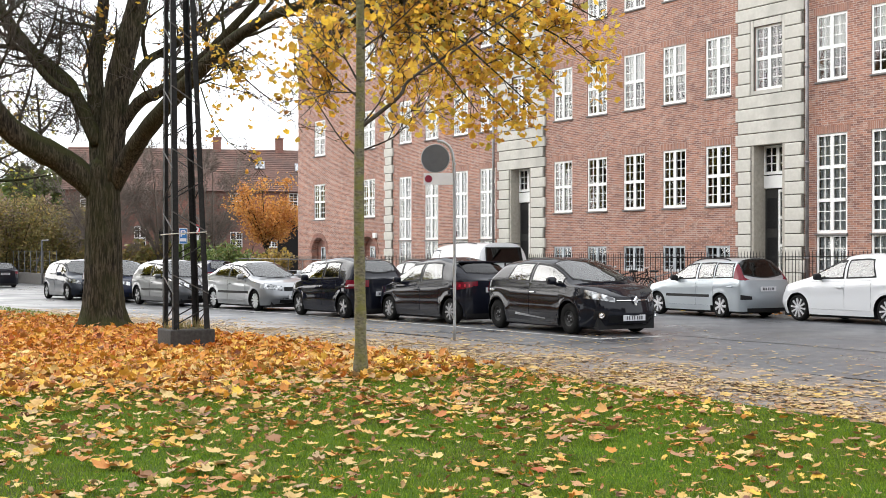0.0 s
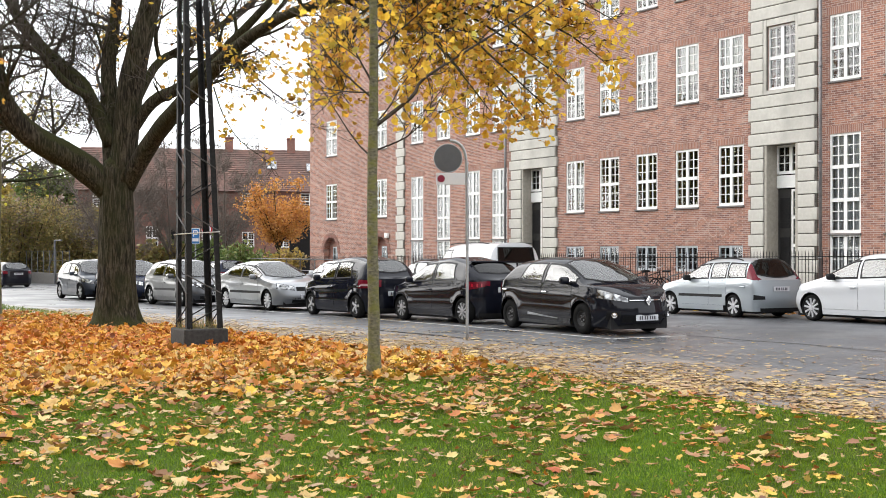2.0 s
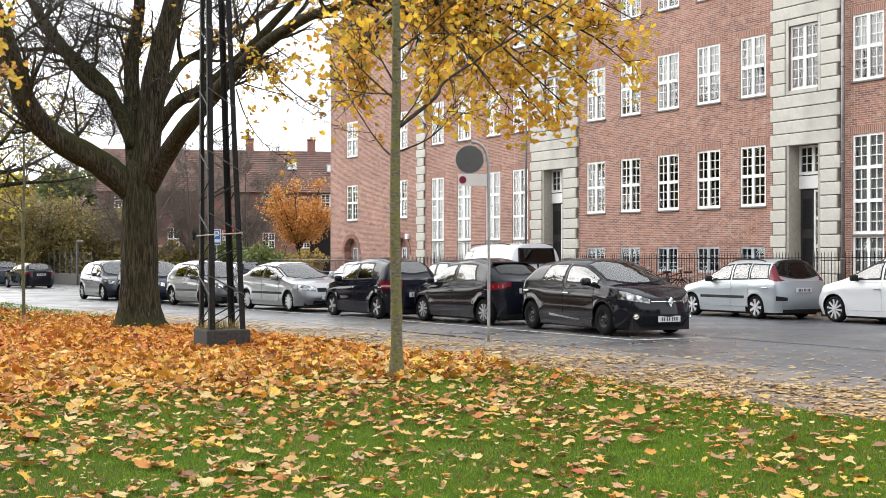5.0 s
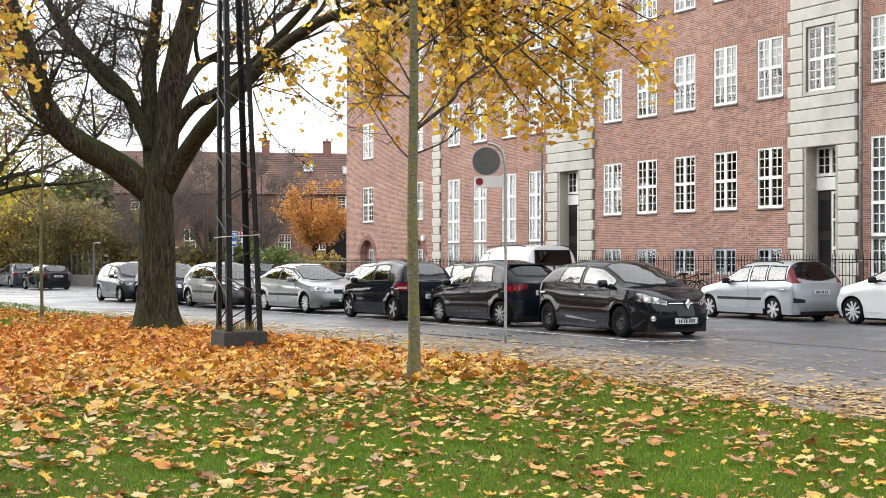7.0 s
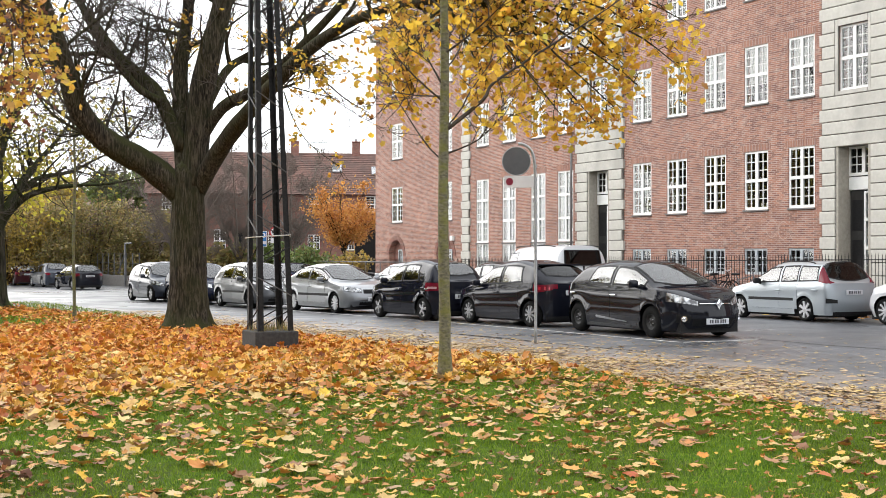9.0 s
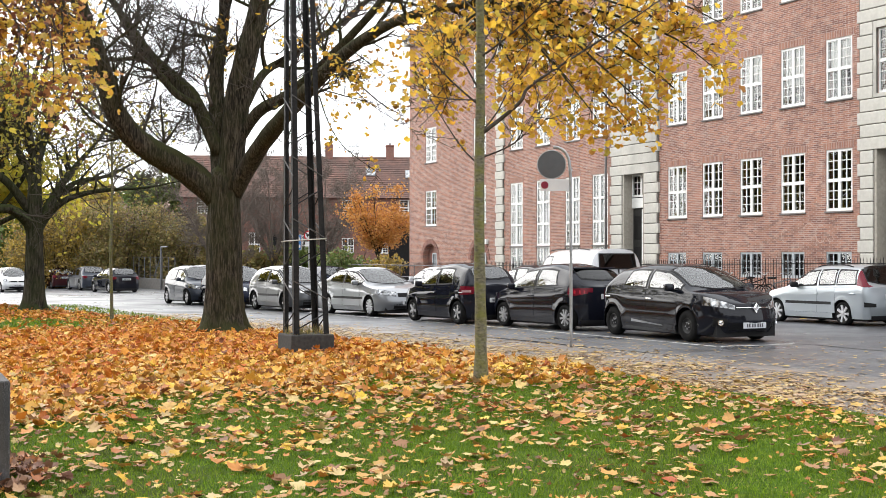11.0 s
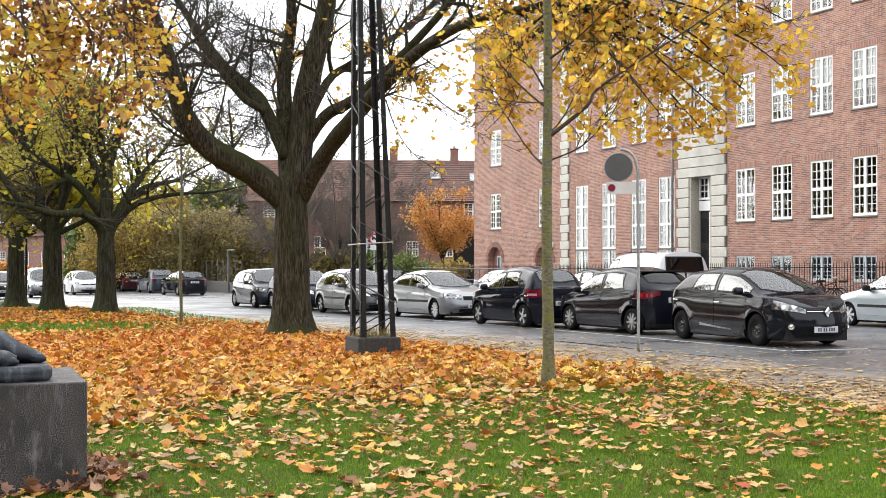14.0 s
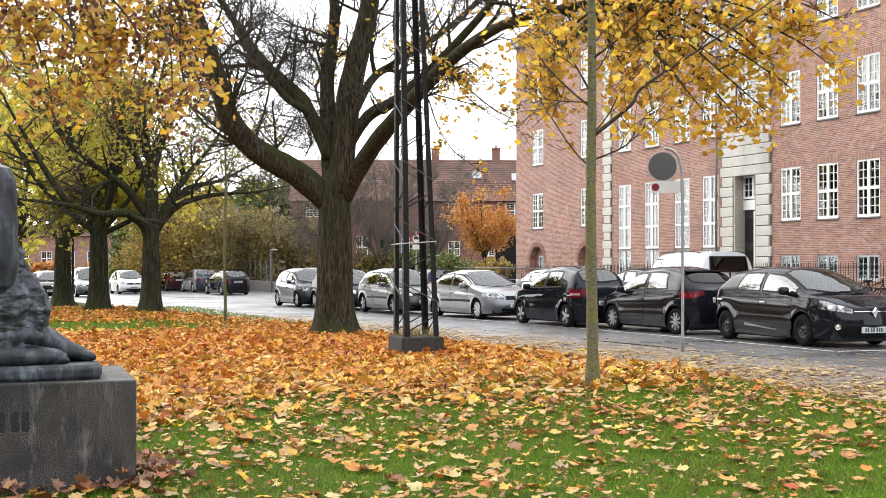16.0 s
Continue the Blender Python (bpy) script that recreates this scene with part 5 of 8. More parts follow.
van = hatch(name="panel_van", L=5.45, wb=3.35, panel_side=True, fo=0.9, W=2.0, H=2.06, R=0.32, cowl=1.95, rear_base=-2.7, roof_front=1.05, roof_rear=-2.5, paint=M["p_white"], spokes=0, rim_mat=M["steel"], privacy=True, tumble=0.16, rails=True,
            top=[(-2.72, 1.18), (0.9, 1.16), (1.9, 1.06), (2.45, 0.95), (2.72, 0.7)], doors=[(0.45, 1.5), (-0.7, 0.41)], ar=0.12, nr=8.0, blind_rear=True, rear_plate=(0.66, 1.4, 1.85), roof_drop=0.0, taill=(0.86, 0.97, 0.7, 0.7, 1.08, 1.08))
build_car(van, place(-39.7, 24.5, van, -1, -7), "white panel van with roof bars and dark rear window", "van")
w2 = hatch(L=3.6, W=1.66, H=1.47, paint=M["p_white"], wb=2.36, fo=0.7)
build_car(w2, place(-50.4, 24.3, w2, -1, 0), "small white hatchback by the far kerb")
d2 = hatch(L=4.1, paint=M["p_black"])
build_car(d2, place(-42.4, 24.3, d2, -1, 0), "black hatchback by the far kerb")
build_car(hatch(L=4.1, paint=M["p_navy"]), place(-60.5, 22.6, d2, -1, 0), "dark blue hatchback by the far kerb")
build_car(hatch(L=4.2, H=1.6, paint=M["p_white"]), place(-66.0, 18.7, d2, 1, 0), "white hatchback beyond the parked row")
# cars further down the street
far = hatch(L=4.1, paint=M["p_black"], H=1.47)
build_car(far, place(-79.6, 15.7, far, -1, 8), "black hatchback parked by the wire fence", group="cars down the street")
suv = hatch(L=4.3, H=1.56, W=1.8, R=0.34, paint=M["p_slate"], roof_rear=-1.4, rear_low=0.7)
build_car(suv, place(-89.5, 15.9, suv, -1, 5), "slate blue sport utility car by the wire fence", group="cars down the street")
build_car(hatch(L=4.1, paint=M["p_maroon"], H=1.47), place(-97.5, 15.4, far, -1, 3), "dark maroon hatchback far down the street", group="cars down the street")
wf = hatch(L=4.1, paint=M["p_white"], H=1.5)
build_car(wf, place(-105.5, 14.4, wf, -1, 3), "white hatchback far down the street", group="cars down the street")
build_car(wf, place(-112.5, 13.4, wf, -1, 3), "white hatchback at the end of the street", group="cars down the street")
gs = hatch(L=4.4, H=1.66, W=1.82, R=0.34, paint=M["p_silver"], roof_rear=-1.5)
build_car(gs, place(-74.8, 6.9, gs, 1, 3), "silver sport utility car parked beyond the trees", group="cars down the street")
build_car(wf, place(-82.7, 10.4, wf, 1, 3), "white car parked far beyond the trees", group="cars down the street")
build_car(far, place(-71.5, 4.3, far, 1, 3), "black car beyond the tree row", group="cars down the street")

# ---- leaves ----
def leaf_material(name, stops, per_object=False, translucent=0.35, rough=0.55, patch=None):
    """Autumn leaf: the colour changes from leaf to leaf, with veins of noise over it."""
    m = mat(name, stops[0][1], rough)
    n, l, b = nodes_of(m)
    src = n.new("ShaderNodeObjectInfo") if per_object else n.new("ShaderNodeNewGeometry")
    fac = src.outputs["Random"] if per_object else src.outputs["Random Per Island"]
    col = ramp(m, fac, stops)
    v = coords(m)
    if patch:
        col = mixed(m, ramp(m, noise_tex(m, v, 0.9, 5, 0.7), [(0.42, (0, 0, 0)), (0.66, (0.55, 0.55, 0.55))]), col, mixed(m, 0.6, col, patch))
    col = mixed(m, ramp(m, noise_tex(m, v, 22.0, 3), [(0.46, (0, 0, 0)), (0.75, (0.6, 0.6, 0.6))]), col, mixed(m, 0.5, col, (0.20, 0.08, 0.03)))
    paint(m, col)
    tl, mx = n.new("ShaderNodeBsdfTranslucent"), n.new("ShaderNodeMixShader")
    mx.inputs[0].default_value = translucent
    l.new(col, tl.inputs["Color"])
    l.new(b.outputs[0], mx.inputs[1])
    l.new(tl.outputs[0], mx.inputs[2])
    l.new(mx.outputs[0], n["Material Output"].inputs["Surface"])
    return m


CARPET = [(0.0, (0.46, 0.13, 0.016)), (0.14, (0.70, 0.33, 0.03)), (0.28, (0.82, 0.56, 0.09)), (0.4, (0.36, 0.10, 0.022)), (0.52, (0.72, 0.40, 0.05)), (0.62, (0.15, 0.05, 0.022)), (0.72, (0.62, 0.25, 0.03)), (0.82, (0.82, 0.64, 0.24)), (0.89, (0.44, 0.30, 0.16)), (0.94, (0.80, 0.56, 0.06)), (1.0, (0.32, 0.08, 0.02))]
DEEP = [(0.0, (0.48, 0.105, 0.012)), (0.16, (0.66, 0.23, 0.02)), (0.3, (0.80, 0.43, 0.05)), (0.42, (0.40, 0.085, 0.016)), (0.54, (0.72, 0.31, 0.03)), (0.64, (0.16, 0.04, 0.016)), (0.74, (0.62, 0.18, 0.02)), (0.84, (0.80, 0.54, 0.15)), (0.92, (0.74, 0.40, 0.04)), (1.0, (0.34, 0.075, 0.016))]
LAWN = [(0.0, (0.48, 0.33, 0.13)), (0.10, (0.68, 0.42, 0.04)), (0.2, (0.26, 0.11, 0.05)), (0.3, (0.60, 0.23, 0.025)), (0.42, (0.60, 0.46, 0.20)), (0.5, (0.36, 0.18, 0.08)), (0.58, (0.13, 0.045, 0.025)), (0.68, (0.58, 0.34, 0.08)), (0.76, (0.40, 0.075, 0.018)), (0.84, (0.54, 0.41, 0.20)), (0.91, (0.26, 0.15, 0.10)), (0.96, (0.64, 0.50, 0.18)), (1.0, (0.74, 0.48, 0.04))]
PATH = [(0.0, (0.58, 0.37, 0.07)), (0.25, (0.44, 0.33, 0.19)), (0.45, (0.58, 0.42, 0.14)), (0.65, (0.28, 0.15, 0.075)), (0.82, (0.48, 0.36, 0.22)), (1.0, (0.36, 0.20, 0.10))]
GOLD = [(0.0, (0.76, 0.46, 0.05)), (0.2, (0.85, 0.60, 0.08)), (0.36, (0.60, 0.38, 0.05)), (0.48, (0.52, 0.46, 0.08)), (0.6, (0.70, 0.33, 0.05)), (0.72, (0.80, 0.53, 0.06)), (0.84, (0.44, 0.21, 0.06)), (0.93, (0.66, 0.40, 0.06)), (1.0, (0.15, 0.05, 0.025))]
GOLD2 = [(0.0, (0.84, 0.57, 0.06)), (0.22, (0.80, 0.45, 0.07)), (0.36, (0.62, 0.56, 0.10)), (0.5, (0.74, 0.42, 0.16)), (0.6, (0.34, 0.13, 0.07)), (0.72, (0.82, 0.58, 0.10)), (0.86, (0.60, 0.50, 0.10)), (0.94, (0.74, 0.44, 0.18)), (1.0, (0.22, 0.07, 0.04))]
LIME = [(0.0, (0.54, 0.50, 0.07)), (0.4, (0.66, 0.57, 0.09)), (0.7, (0.44, 0.45, 0.07)), (1.0, (0.70, 0.50, 0.07))]
ROWLEAF = [(0.0, (0.34, 0.32, 0.06)), (0.35, (0.48, 0.42, 0.07)), (0.65, (0.26, 0.26, 0.06)), (0.85, (0.58, 0.42, 0.06)), (1.0, (0.38, 0.22, 0.06))]
ORANGE = [(0.0, (0.58, 0.25, 0.05)), (0.35, (0.72, 0.37, 0.09)), (0.6, (0.42, 0.16, 0.045)), (0.85, (0.70, 0.42, 0.12)), (1.0, (0.30, 0.11, 0.04))]
OLIVE = [(0.0, (0.20, 0.19, 0.06)), (0.25, (0.30, 0.25, 0.09)), (0.45, (0.14, 0.15, 0.045)), (0.62, (0.21, 0.15, 0.085)), (0.8, (0.44, 0.33, 0.09)), (1.0, (0.16, 0.115, 0.065))]
YOLIVE = [(0.0, (0.34, 0.24, 0.05)), (0.3, (0.46, 0.33, 0.06)), (0.5, (0.20, 0.18, 0.055)), (0.7, (0.23, 0.16, 0.08)), (0.85, (0.52, 0.36, 0.06)), (1.0, (0.17, 0.12, 0.06))]
TWIGGY = [(0.0, (0.195, 0.13, 0.098)), (0.5, (0.286, 0.208, 0.156)), (1.0, (0.13, 0.098, 0.065))]
GREEN = [(0.0, (0.075, 0.135, 0.03)), (0.6, (0.135, 0.195, 0.045)), (1.0, (0.21, 0.225, 0.06))]


def maple_outline():
    half = [(0.0, -0.33), (0.12, -0.32), (0.35, -0.35), (0.36, -0.15), (0.56, 0.04), (0.42, 0.10), (0.50, 0.33), (0.29, 0.26), (0.20, 0.44), (0.0, 0.62)]
    return half + [(-x, y) for x, y in half[-2:0:-1]]


def leaf_verts(curl, fold, seed, simple=False):
    """One leaf round the origin, 1 wide: centre first, then the outline."""
    r = random.Random(seed)
    out = maple_outline()
    if simple:
        out = [out[i] for i in (0, 2, 4, 6, 9, 12, 14, 16)]
    pts = [(0.0, 0.0, 0.0)]
    for x, y in out:
        x, y = x * r.uniform(0.9, 1.1), y * r.uniform(0.9, 1.1)
        d = math.hypot(x, y)
        pts.append((x, y, curl * d * d * r.uniform(0.6, 1.4) + fold * abs(x)))
    return np.array(pts)


LEAF_SHAPES = [leaf_verts(c, f, k) for k, (c, f) in enumerate(((0.5, 0.1), (-0.6, 0.0), (0.9, 0.25), (-0.2, 0.35), (0.2, -0.3), (1.3, 0.0)))]
LEAF_SIMPLE = [leaf_verts(c, f, k, True) for k, (c, f) in enumerate(((0.5, 0.1), (-0.6, 0.0), (0.3, 0.4)))]


def fast_mesh(name, verts, faces, material):
    """A mesh from arrays: vertices n x 3, triangles m x 3."""
    me = bpy.data.meshes.new(name)
    me.vertices.add(len(verts))
    me.vertices.foreach_set("co", verts.astype(np.float32).ravel())
    me.loops.add(faces.size)
    me.loops.foreach_set("vertex_index", faces.astype(np.int32).ravel())
    me.polygons.add(len(faces))
    me.polygons.foreach_set("loop_start", np.arange(0, faces.size, 3, dtype=np.int32))
    me.update(calc_edges=True)
    me.validate()
    me.materials.append(material)
    return me


def leaf_cloud(name, centers, sizes, tilt, material, seed, shapes=None, hang=0.0):
    """Many leaves as one mesh: centres n x 3, sizes n; tilt: how far they lean out of the level, in radians."""
    rs = np.random.RandomState(seed)
    shapes = shapes or LEAF_SHAPES
    n = len(centers)
    yaw = rs.uniform(0, 2 * np.pi, n)
    lean = np.abs(rs.normal(0, tilt, n)) + hang
    axis = rs.uniform(0, 2 * np.pi, n)
    cy, sy = np.cos(yaw), np.sin(yaw)
    rz = np.zeros((n, 3, 3))
    rz[:, 0, 0], rz[:, 0, 1], rz[:, 1, 0], rz[:, 1, 1], rz[:, 2, 2] = cy, -sy, sy, cy, 1
    ax = np.stack([np.cos(axis), np.sin(axis), np.zeros(n)], 1)
    c, s_ = np.cos(lean), np.sin(lean)
    k = np.zeros((n, 3, 3))
    k[:, 0, 2], k[:, 1, 2], k[:, 2, 0], k[:, 2, 1] = ax[:, 1], -ax[:, 0], -ax[:, 1], ax[:, 0]
    ra = np.eye(3)[None] + s_[:, None, None] * k + (1 - c)[:, None, None] * (k @ k)
    rot = ra @ rz
    kind = rs.randint(0, len(shapes), n)
    vs, fs, base = [], [], 0
    for j, sh in enumerate(shapes):
        idx = np.where(kind == j)[0]
        if not len(idx):
            continue
        v = np.einsum("nij,vj->nvi", rot[idx], sh) * np.asarray(sizes)[idx, None, None] + centers[idx, None, :]
        m = len(sh)
        ring = np.arange(1, m)
        tri = np.stack([np.zeros(m - 1, int), ring, np.roll(ring, -1)], 1)
        fs.append((tri[None] + (np.arange(len(idx)) * m)[:, None, None] + base).reshape(-1, 3))
        vs.append(v.reshape(-1, 3))
        base += len(idx) * m
    return fast_mesh(name, np.concatenate(vs), np.concatenate(fs), material)


# ---- trees ----
def smooth_path(pts, m=4):
    """A smooth line through the points."""
    p = [Vector(q) for q in pts]
    out = []
    for i in range(len(p) - 1):
        a, b, c, d = p[max(i - 1, 0)], p[i], p[i + 1], p[min(i + 2, len(p) - 1)]
        for k in range(m):
            t = k / m
            out.append(0.5 * ((2 * b) + (c - a) * t + (2 * a - 5 * b + 4 * c - d) * t * t + (3 * b - a - 3 * c + d) * t ** 3))
    return out + [p[-1]]


class Wood:
    """Collects the limbs, branches and twig ends of one tree."""

    def __init__(s, seed):
        s.limbs, s.twigs, s.tips, s.r = bmesh.new(), bmesh.new(), [], random.Random(seed)
        s.least, s.fine = 4, 0.0065

    def bar(s, pts, r0, r1, power=1.0):
        n = len(pts)
        sides = 14 if r0 > 0.2 else 8 if r0 > 0.07 else 5 if r0 > 0.02 else 3
        rad = [lerp(r0, r1, (i / (n - 1)) ** power) * (1 + (0.045 if r0 > 0.05 else 0.07) * s.r.uniform(-1, 1)) for i in range(n)]
        tube(s.limbs if r0 > 0.045 else s.twigs, pts, rad, sides, cap=r0 > 0.02)

    def wander(s, start, way, length, n=5, bend=0.25, lift=0.12):
        p, d = Vector(start), Vector(way).normalized()
        out = [p.copy()]
        for _ in range(n):
            d = (d + Vector((s.r.uniform(-1, 1), s.r.uniform(-1, 1), s.r.uniform(-1, 1))) * bend + Vector((0, 0, lift))).normalized()
            p = p + d * length / n
            out.append(p.copy())
        return out

    def spread(s, pts, r0, r1, level, count, length, lo=0.25, lift=0.12, flare=0.9):
        """Side shoots along a limb, and shoots on those."""
        n = len(pts)
        for k in range(count):
            t = lerp(lo, 1.0, (k + s.r.random()) / count)
            i = min(int(t * (n - 1)), n - 2)
            f = t * (n - 1) - i
            p = pts[i].lerp(pts[i + 1], min(f, 1))
            along = (pts[i + 1] - pts[i]).normalized()
            out = Vector((s.r.gauss(0, 1), s.r.gauss(0, 1), s.r.gauss(0.25, 0.8)))
            out = (out - along * out.dot(along)).normalized()
            way = along * s.r.uniform(0.35, 1.0) + out * flare
            ln = length * s.r.uniform(0.55, 1.25) * (1.15 - 0.5 * t)
            rr = max(min(lerp(r0, r1, t) * 0.6, (0.007, 0.0145, 0.028, 0.05, 0.08)[level]), s.fine)
            path = s.wander(p, way, ln, 5 if level > 1 else 4, 0.22, lift)
            s.bar(path, rr, max(rr * 0.3, 0.0042))
            if level > 1:
                s.spread(path, rr, rr * 0.25, level - 1, max(s.least, int(count * (0.5 if level < 4 else 0.42))), length * 0.6, 0.2, lift, flare)
            else:
                s.tips += [path[-1], path[-2], path[-3]]

    def limb(s, pts, r0, r1, level=3, count=8, length=2.2, lo=0.3, lift=0.1, m=4):
        path = smooth_path(pts, m)
        s.bar(path, r0, r1)
        s.spread(path, r0, r1, level, count, length, lo, lift)
        return path

    def trunk(s, x, y, z, h, r, flare=1.6, lean=(0, 0)):
        prof = [(0.0, flare), (0.12, flare * 0.86), (0.3, 1.25), (0.6, 1.1), (1.0, 1.03)] + [(1.0 + (h - 1.0) * k / 14, 1.0 - 0.013 * k) for k in range(1, 15)] + [(h + 0.16, 0.66), (h + 0.3, 0.38)]
        sides = 64 if r > 0.3 else 20
        rings = []
        ph = [s.r.uniform(0, 6.28) for _ in range(4)]
        for dz, f in prof:
            ring = []
            for k in range(sides):
                q = 2 * math.pi * k / sides
                root = max(0, (0.8 - dz) / 0.8) * 0.2 * (math.sin(4 * q + ph[0]) + 0.6 * math.sin(7 * q + ph[1]))
                rib = 0.025 * math.sin(9 * q + ph[2] + dz) + 0.02 * math.sin(13 * q + ph[3] - 2 * dz) + 0.012 * math.sin(27 * q + ph[0] + 2.5 * math.sin(3 * dz + ph[1]))
                rr = r * (f + root + rib)
                ring.append(s.limbs.verts.new((x + rr * math.cos(q) + lean[0] * dz, y + rr * math.sin(q) + lean[1] * dz, z - 0.1 + dz)))
            rings.append(ring)
        for a, b in zip(rings, rings[1:]):
            for k in range(sides):
                s.limbs.faces.new((a[k], a[(k + 1) % sides], b[(k + 1) % sides], b[k]))
        s.limbs.faces.new(rings[-1])

    def crown(s, root, leaves, count, size, seed, spread=0.12, clump=1.0, keep=None, drop=0.12, shapes=None):
        """Leaves round the twig ends, as one mass."""
        inv = root.matrix_world.inverted()
        pick, cells = random.Random(seed), {}
        tips = [p for p in s.tips if (keep is None or keep(p)) and cells.setdefault(tuple(int(math.floor(c / 0.45)) for c in p), pick.random()) < clump]
        rs = np.random.RandomState(seed)
        base = np.array([tuple(inv @ p) for p in tips])
        c = base[rs.randint(0, len(base), count)] + rs.normal(0, spread, (count, 3)) - np.array([0, 0, drop])
        ob = new("crown", leaf_cloud("crown", c, rs.uniform(size[0], size[1], count), 0.7, leaves, seed, shapes, 0.35))
        ob.parent = root
        ob["kind"] = "stuff"

    def finish(s, root, bark, leaves=None, count=0, size=(0.1, 0.17), seed=1, spread=0.16, shapes=None, keep=None, drop=0.12, names=("trunk", "branchwork"), clump=1.0, twig=None):
        inv = root.matrix_world.inverted()
        for name, bm in zip(names, (s.limbs, s.twigs)):
            bmesh.ops.transform(bm, matrix=inv, verts=bm.verts[:])
            ob = part(name, bm, bark if name != "branchwork" else twig or M["twig_bark"], root, smooth=True)
            if name in ("branchwork", "branchlet"):
                ob["kind"] = "stuff"
        if count:
            s.crown(root, leaves, count, size, seed, spread, clump, keep, drop, shapes)


def rooted(name, x, y, label, category="tree", group=""):
    return thing(name, pose(x, y, zg(x) + bank(x)), label, category, group)


M["gold"] = leaf_material("golden_maple_leaf", GOLD, translucent=0.66)
M["gold2"] = leaf_material("mixed_maple_leaf", GOLD2, translucent=0.68)
M["rust"] = leaf_material("rust_brown_leaf", [(0.0, (0.17, 0.06, 0.035)), (0.4, (0.11, 0.04, 0.03)), (0.7, (0.24, 0.09, 0.045)), (1.0, (0.09, 0.035, 0.025))], translucent=0.4)
M["lime"] = leaf_material("lime_yellow_leaf", LIME, translucent=0.75)
M["row_leaf"] = leaf_material("olive_yellow_leaf", ROWLEAF, translucent=0.5)
M["orange_leaf"] = leaf_material("orange_leaf", ORANGE)
M["olive"] = leaf_material("olive_shrub_leaf", OLIVE)
M["yolive"] = leaf_material("yellowing_shrub_leaf", YOLIVE)
M["twiggy"] = leaf_material("bare_twig_brown", TWIGGY, translucent=0.1)
M["green_leaf"] = leaf_material("evergreen_leaf", GREEN, translucent=0.2)


INNER = [([(-27.74, 8.22, 6.88), (-28.24, 7.96, 7.04), (-28.60, 7.74, 7.11), (-29.18, 7.32, 7.38), (-29.90, 6.87, 7.85)], 0.06, 8, 1.2),
         ([(-27.76, 8.20, 7.07), (-28.14, 7.93, 7.29), (-28.54, 7.64, 7.47), (-28.95, 7.31, 7.75), (-29.35, 7.01, 8.15)], 0.045, 8, 1.1),
         ([(-27.62, 8.05, 5.31), (-27.99, 8.00, 5.86), (-28.04, 8.11, 6.25), (-28.36, 7.94, 6.82), (-28.66, 7.82, 7.15)], 0.045, 9, 1),
         ([(-27.40, 5.82, 4.99), (-27.67, 6.35, 5.29), (-27.96, 7.06, 5.18), (-28.23, 7.80, 5.18)], 0.022, 11, 1),
         ([(-27.35, 5.71, 5.36), (-27.71, 6.48, 5.74), (-28.41, 7.47, 6.28), (-28.67, 8.22, 6.50)], 0.022, 11, 1),
         ([(-27.56, 6.15, 4.62), (-28.02, 6.95, 4.96), (-28.31, 7.66, 4.88), (-28.59, 8.37, 5.14)], 0.022, 11, 1),
         ([(-28.14, 6.33, 6.04), (-28.41, 7.07, 6.16), (-28.66, 7.84, 6.10), (-28.79, 8.43, 5.85)], 0.02, 10, 1),
         ([(-29.29, 6.73, 7.29), (-29.22, 7.25, 7.03), (-29.34, 7.86, 6.88), (-29.40, 8.55, 6.89)], 0.02, 10, 1),
         ([(-27.41, 6.42, 4.24), (-27.93, 7.12, 4.50), (-28.23, 7.80, 4.45), (-28.57, 8.42, 4.70)], 0.02, 10, 1),
         ([(-28.03, 7.74, 4.22), (-28.25, 7.97, 4.75), (-28.69, 7.79, 5.53), (-29.19, 7.72, 6.27)], 0.02, 10, 1),
         ([(-27.99, 8.41, 5.75), (-28.55, 8.03, 5.93), (-29.25, 7.60, 6.68), (-29.82, 7.40, 7.59)], 0.02, 10, 1.1)]
TWIGS_E = [(-24.6, 9.7, 6.03), (-24.3, 10.2, 5.66), (-23.9, 10.7, 5.12), (-23.5, 11.1, 4.78)]


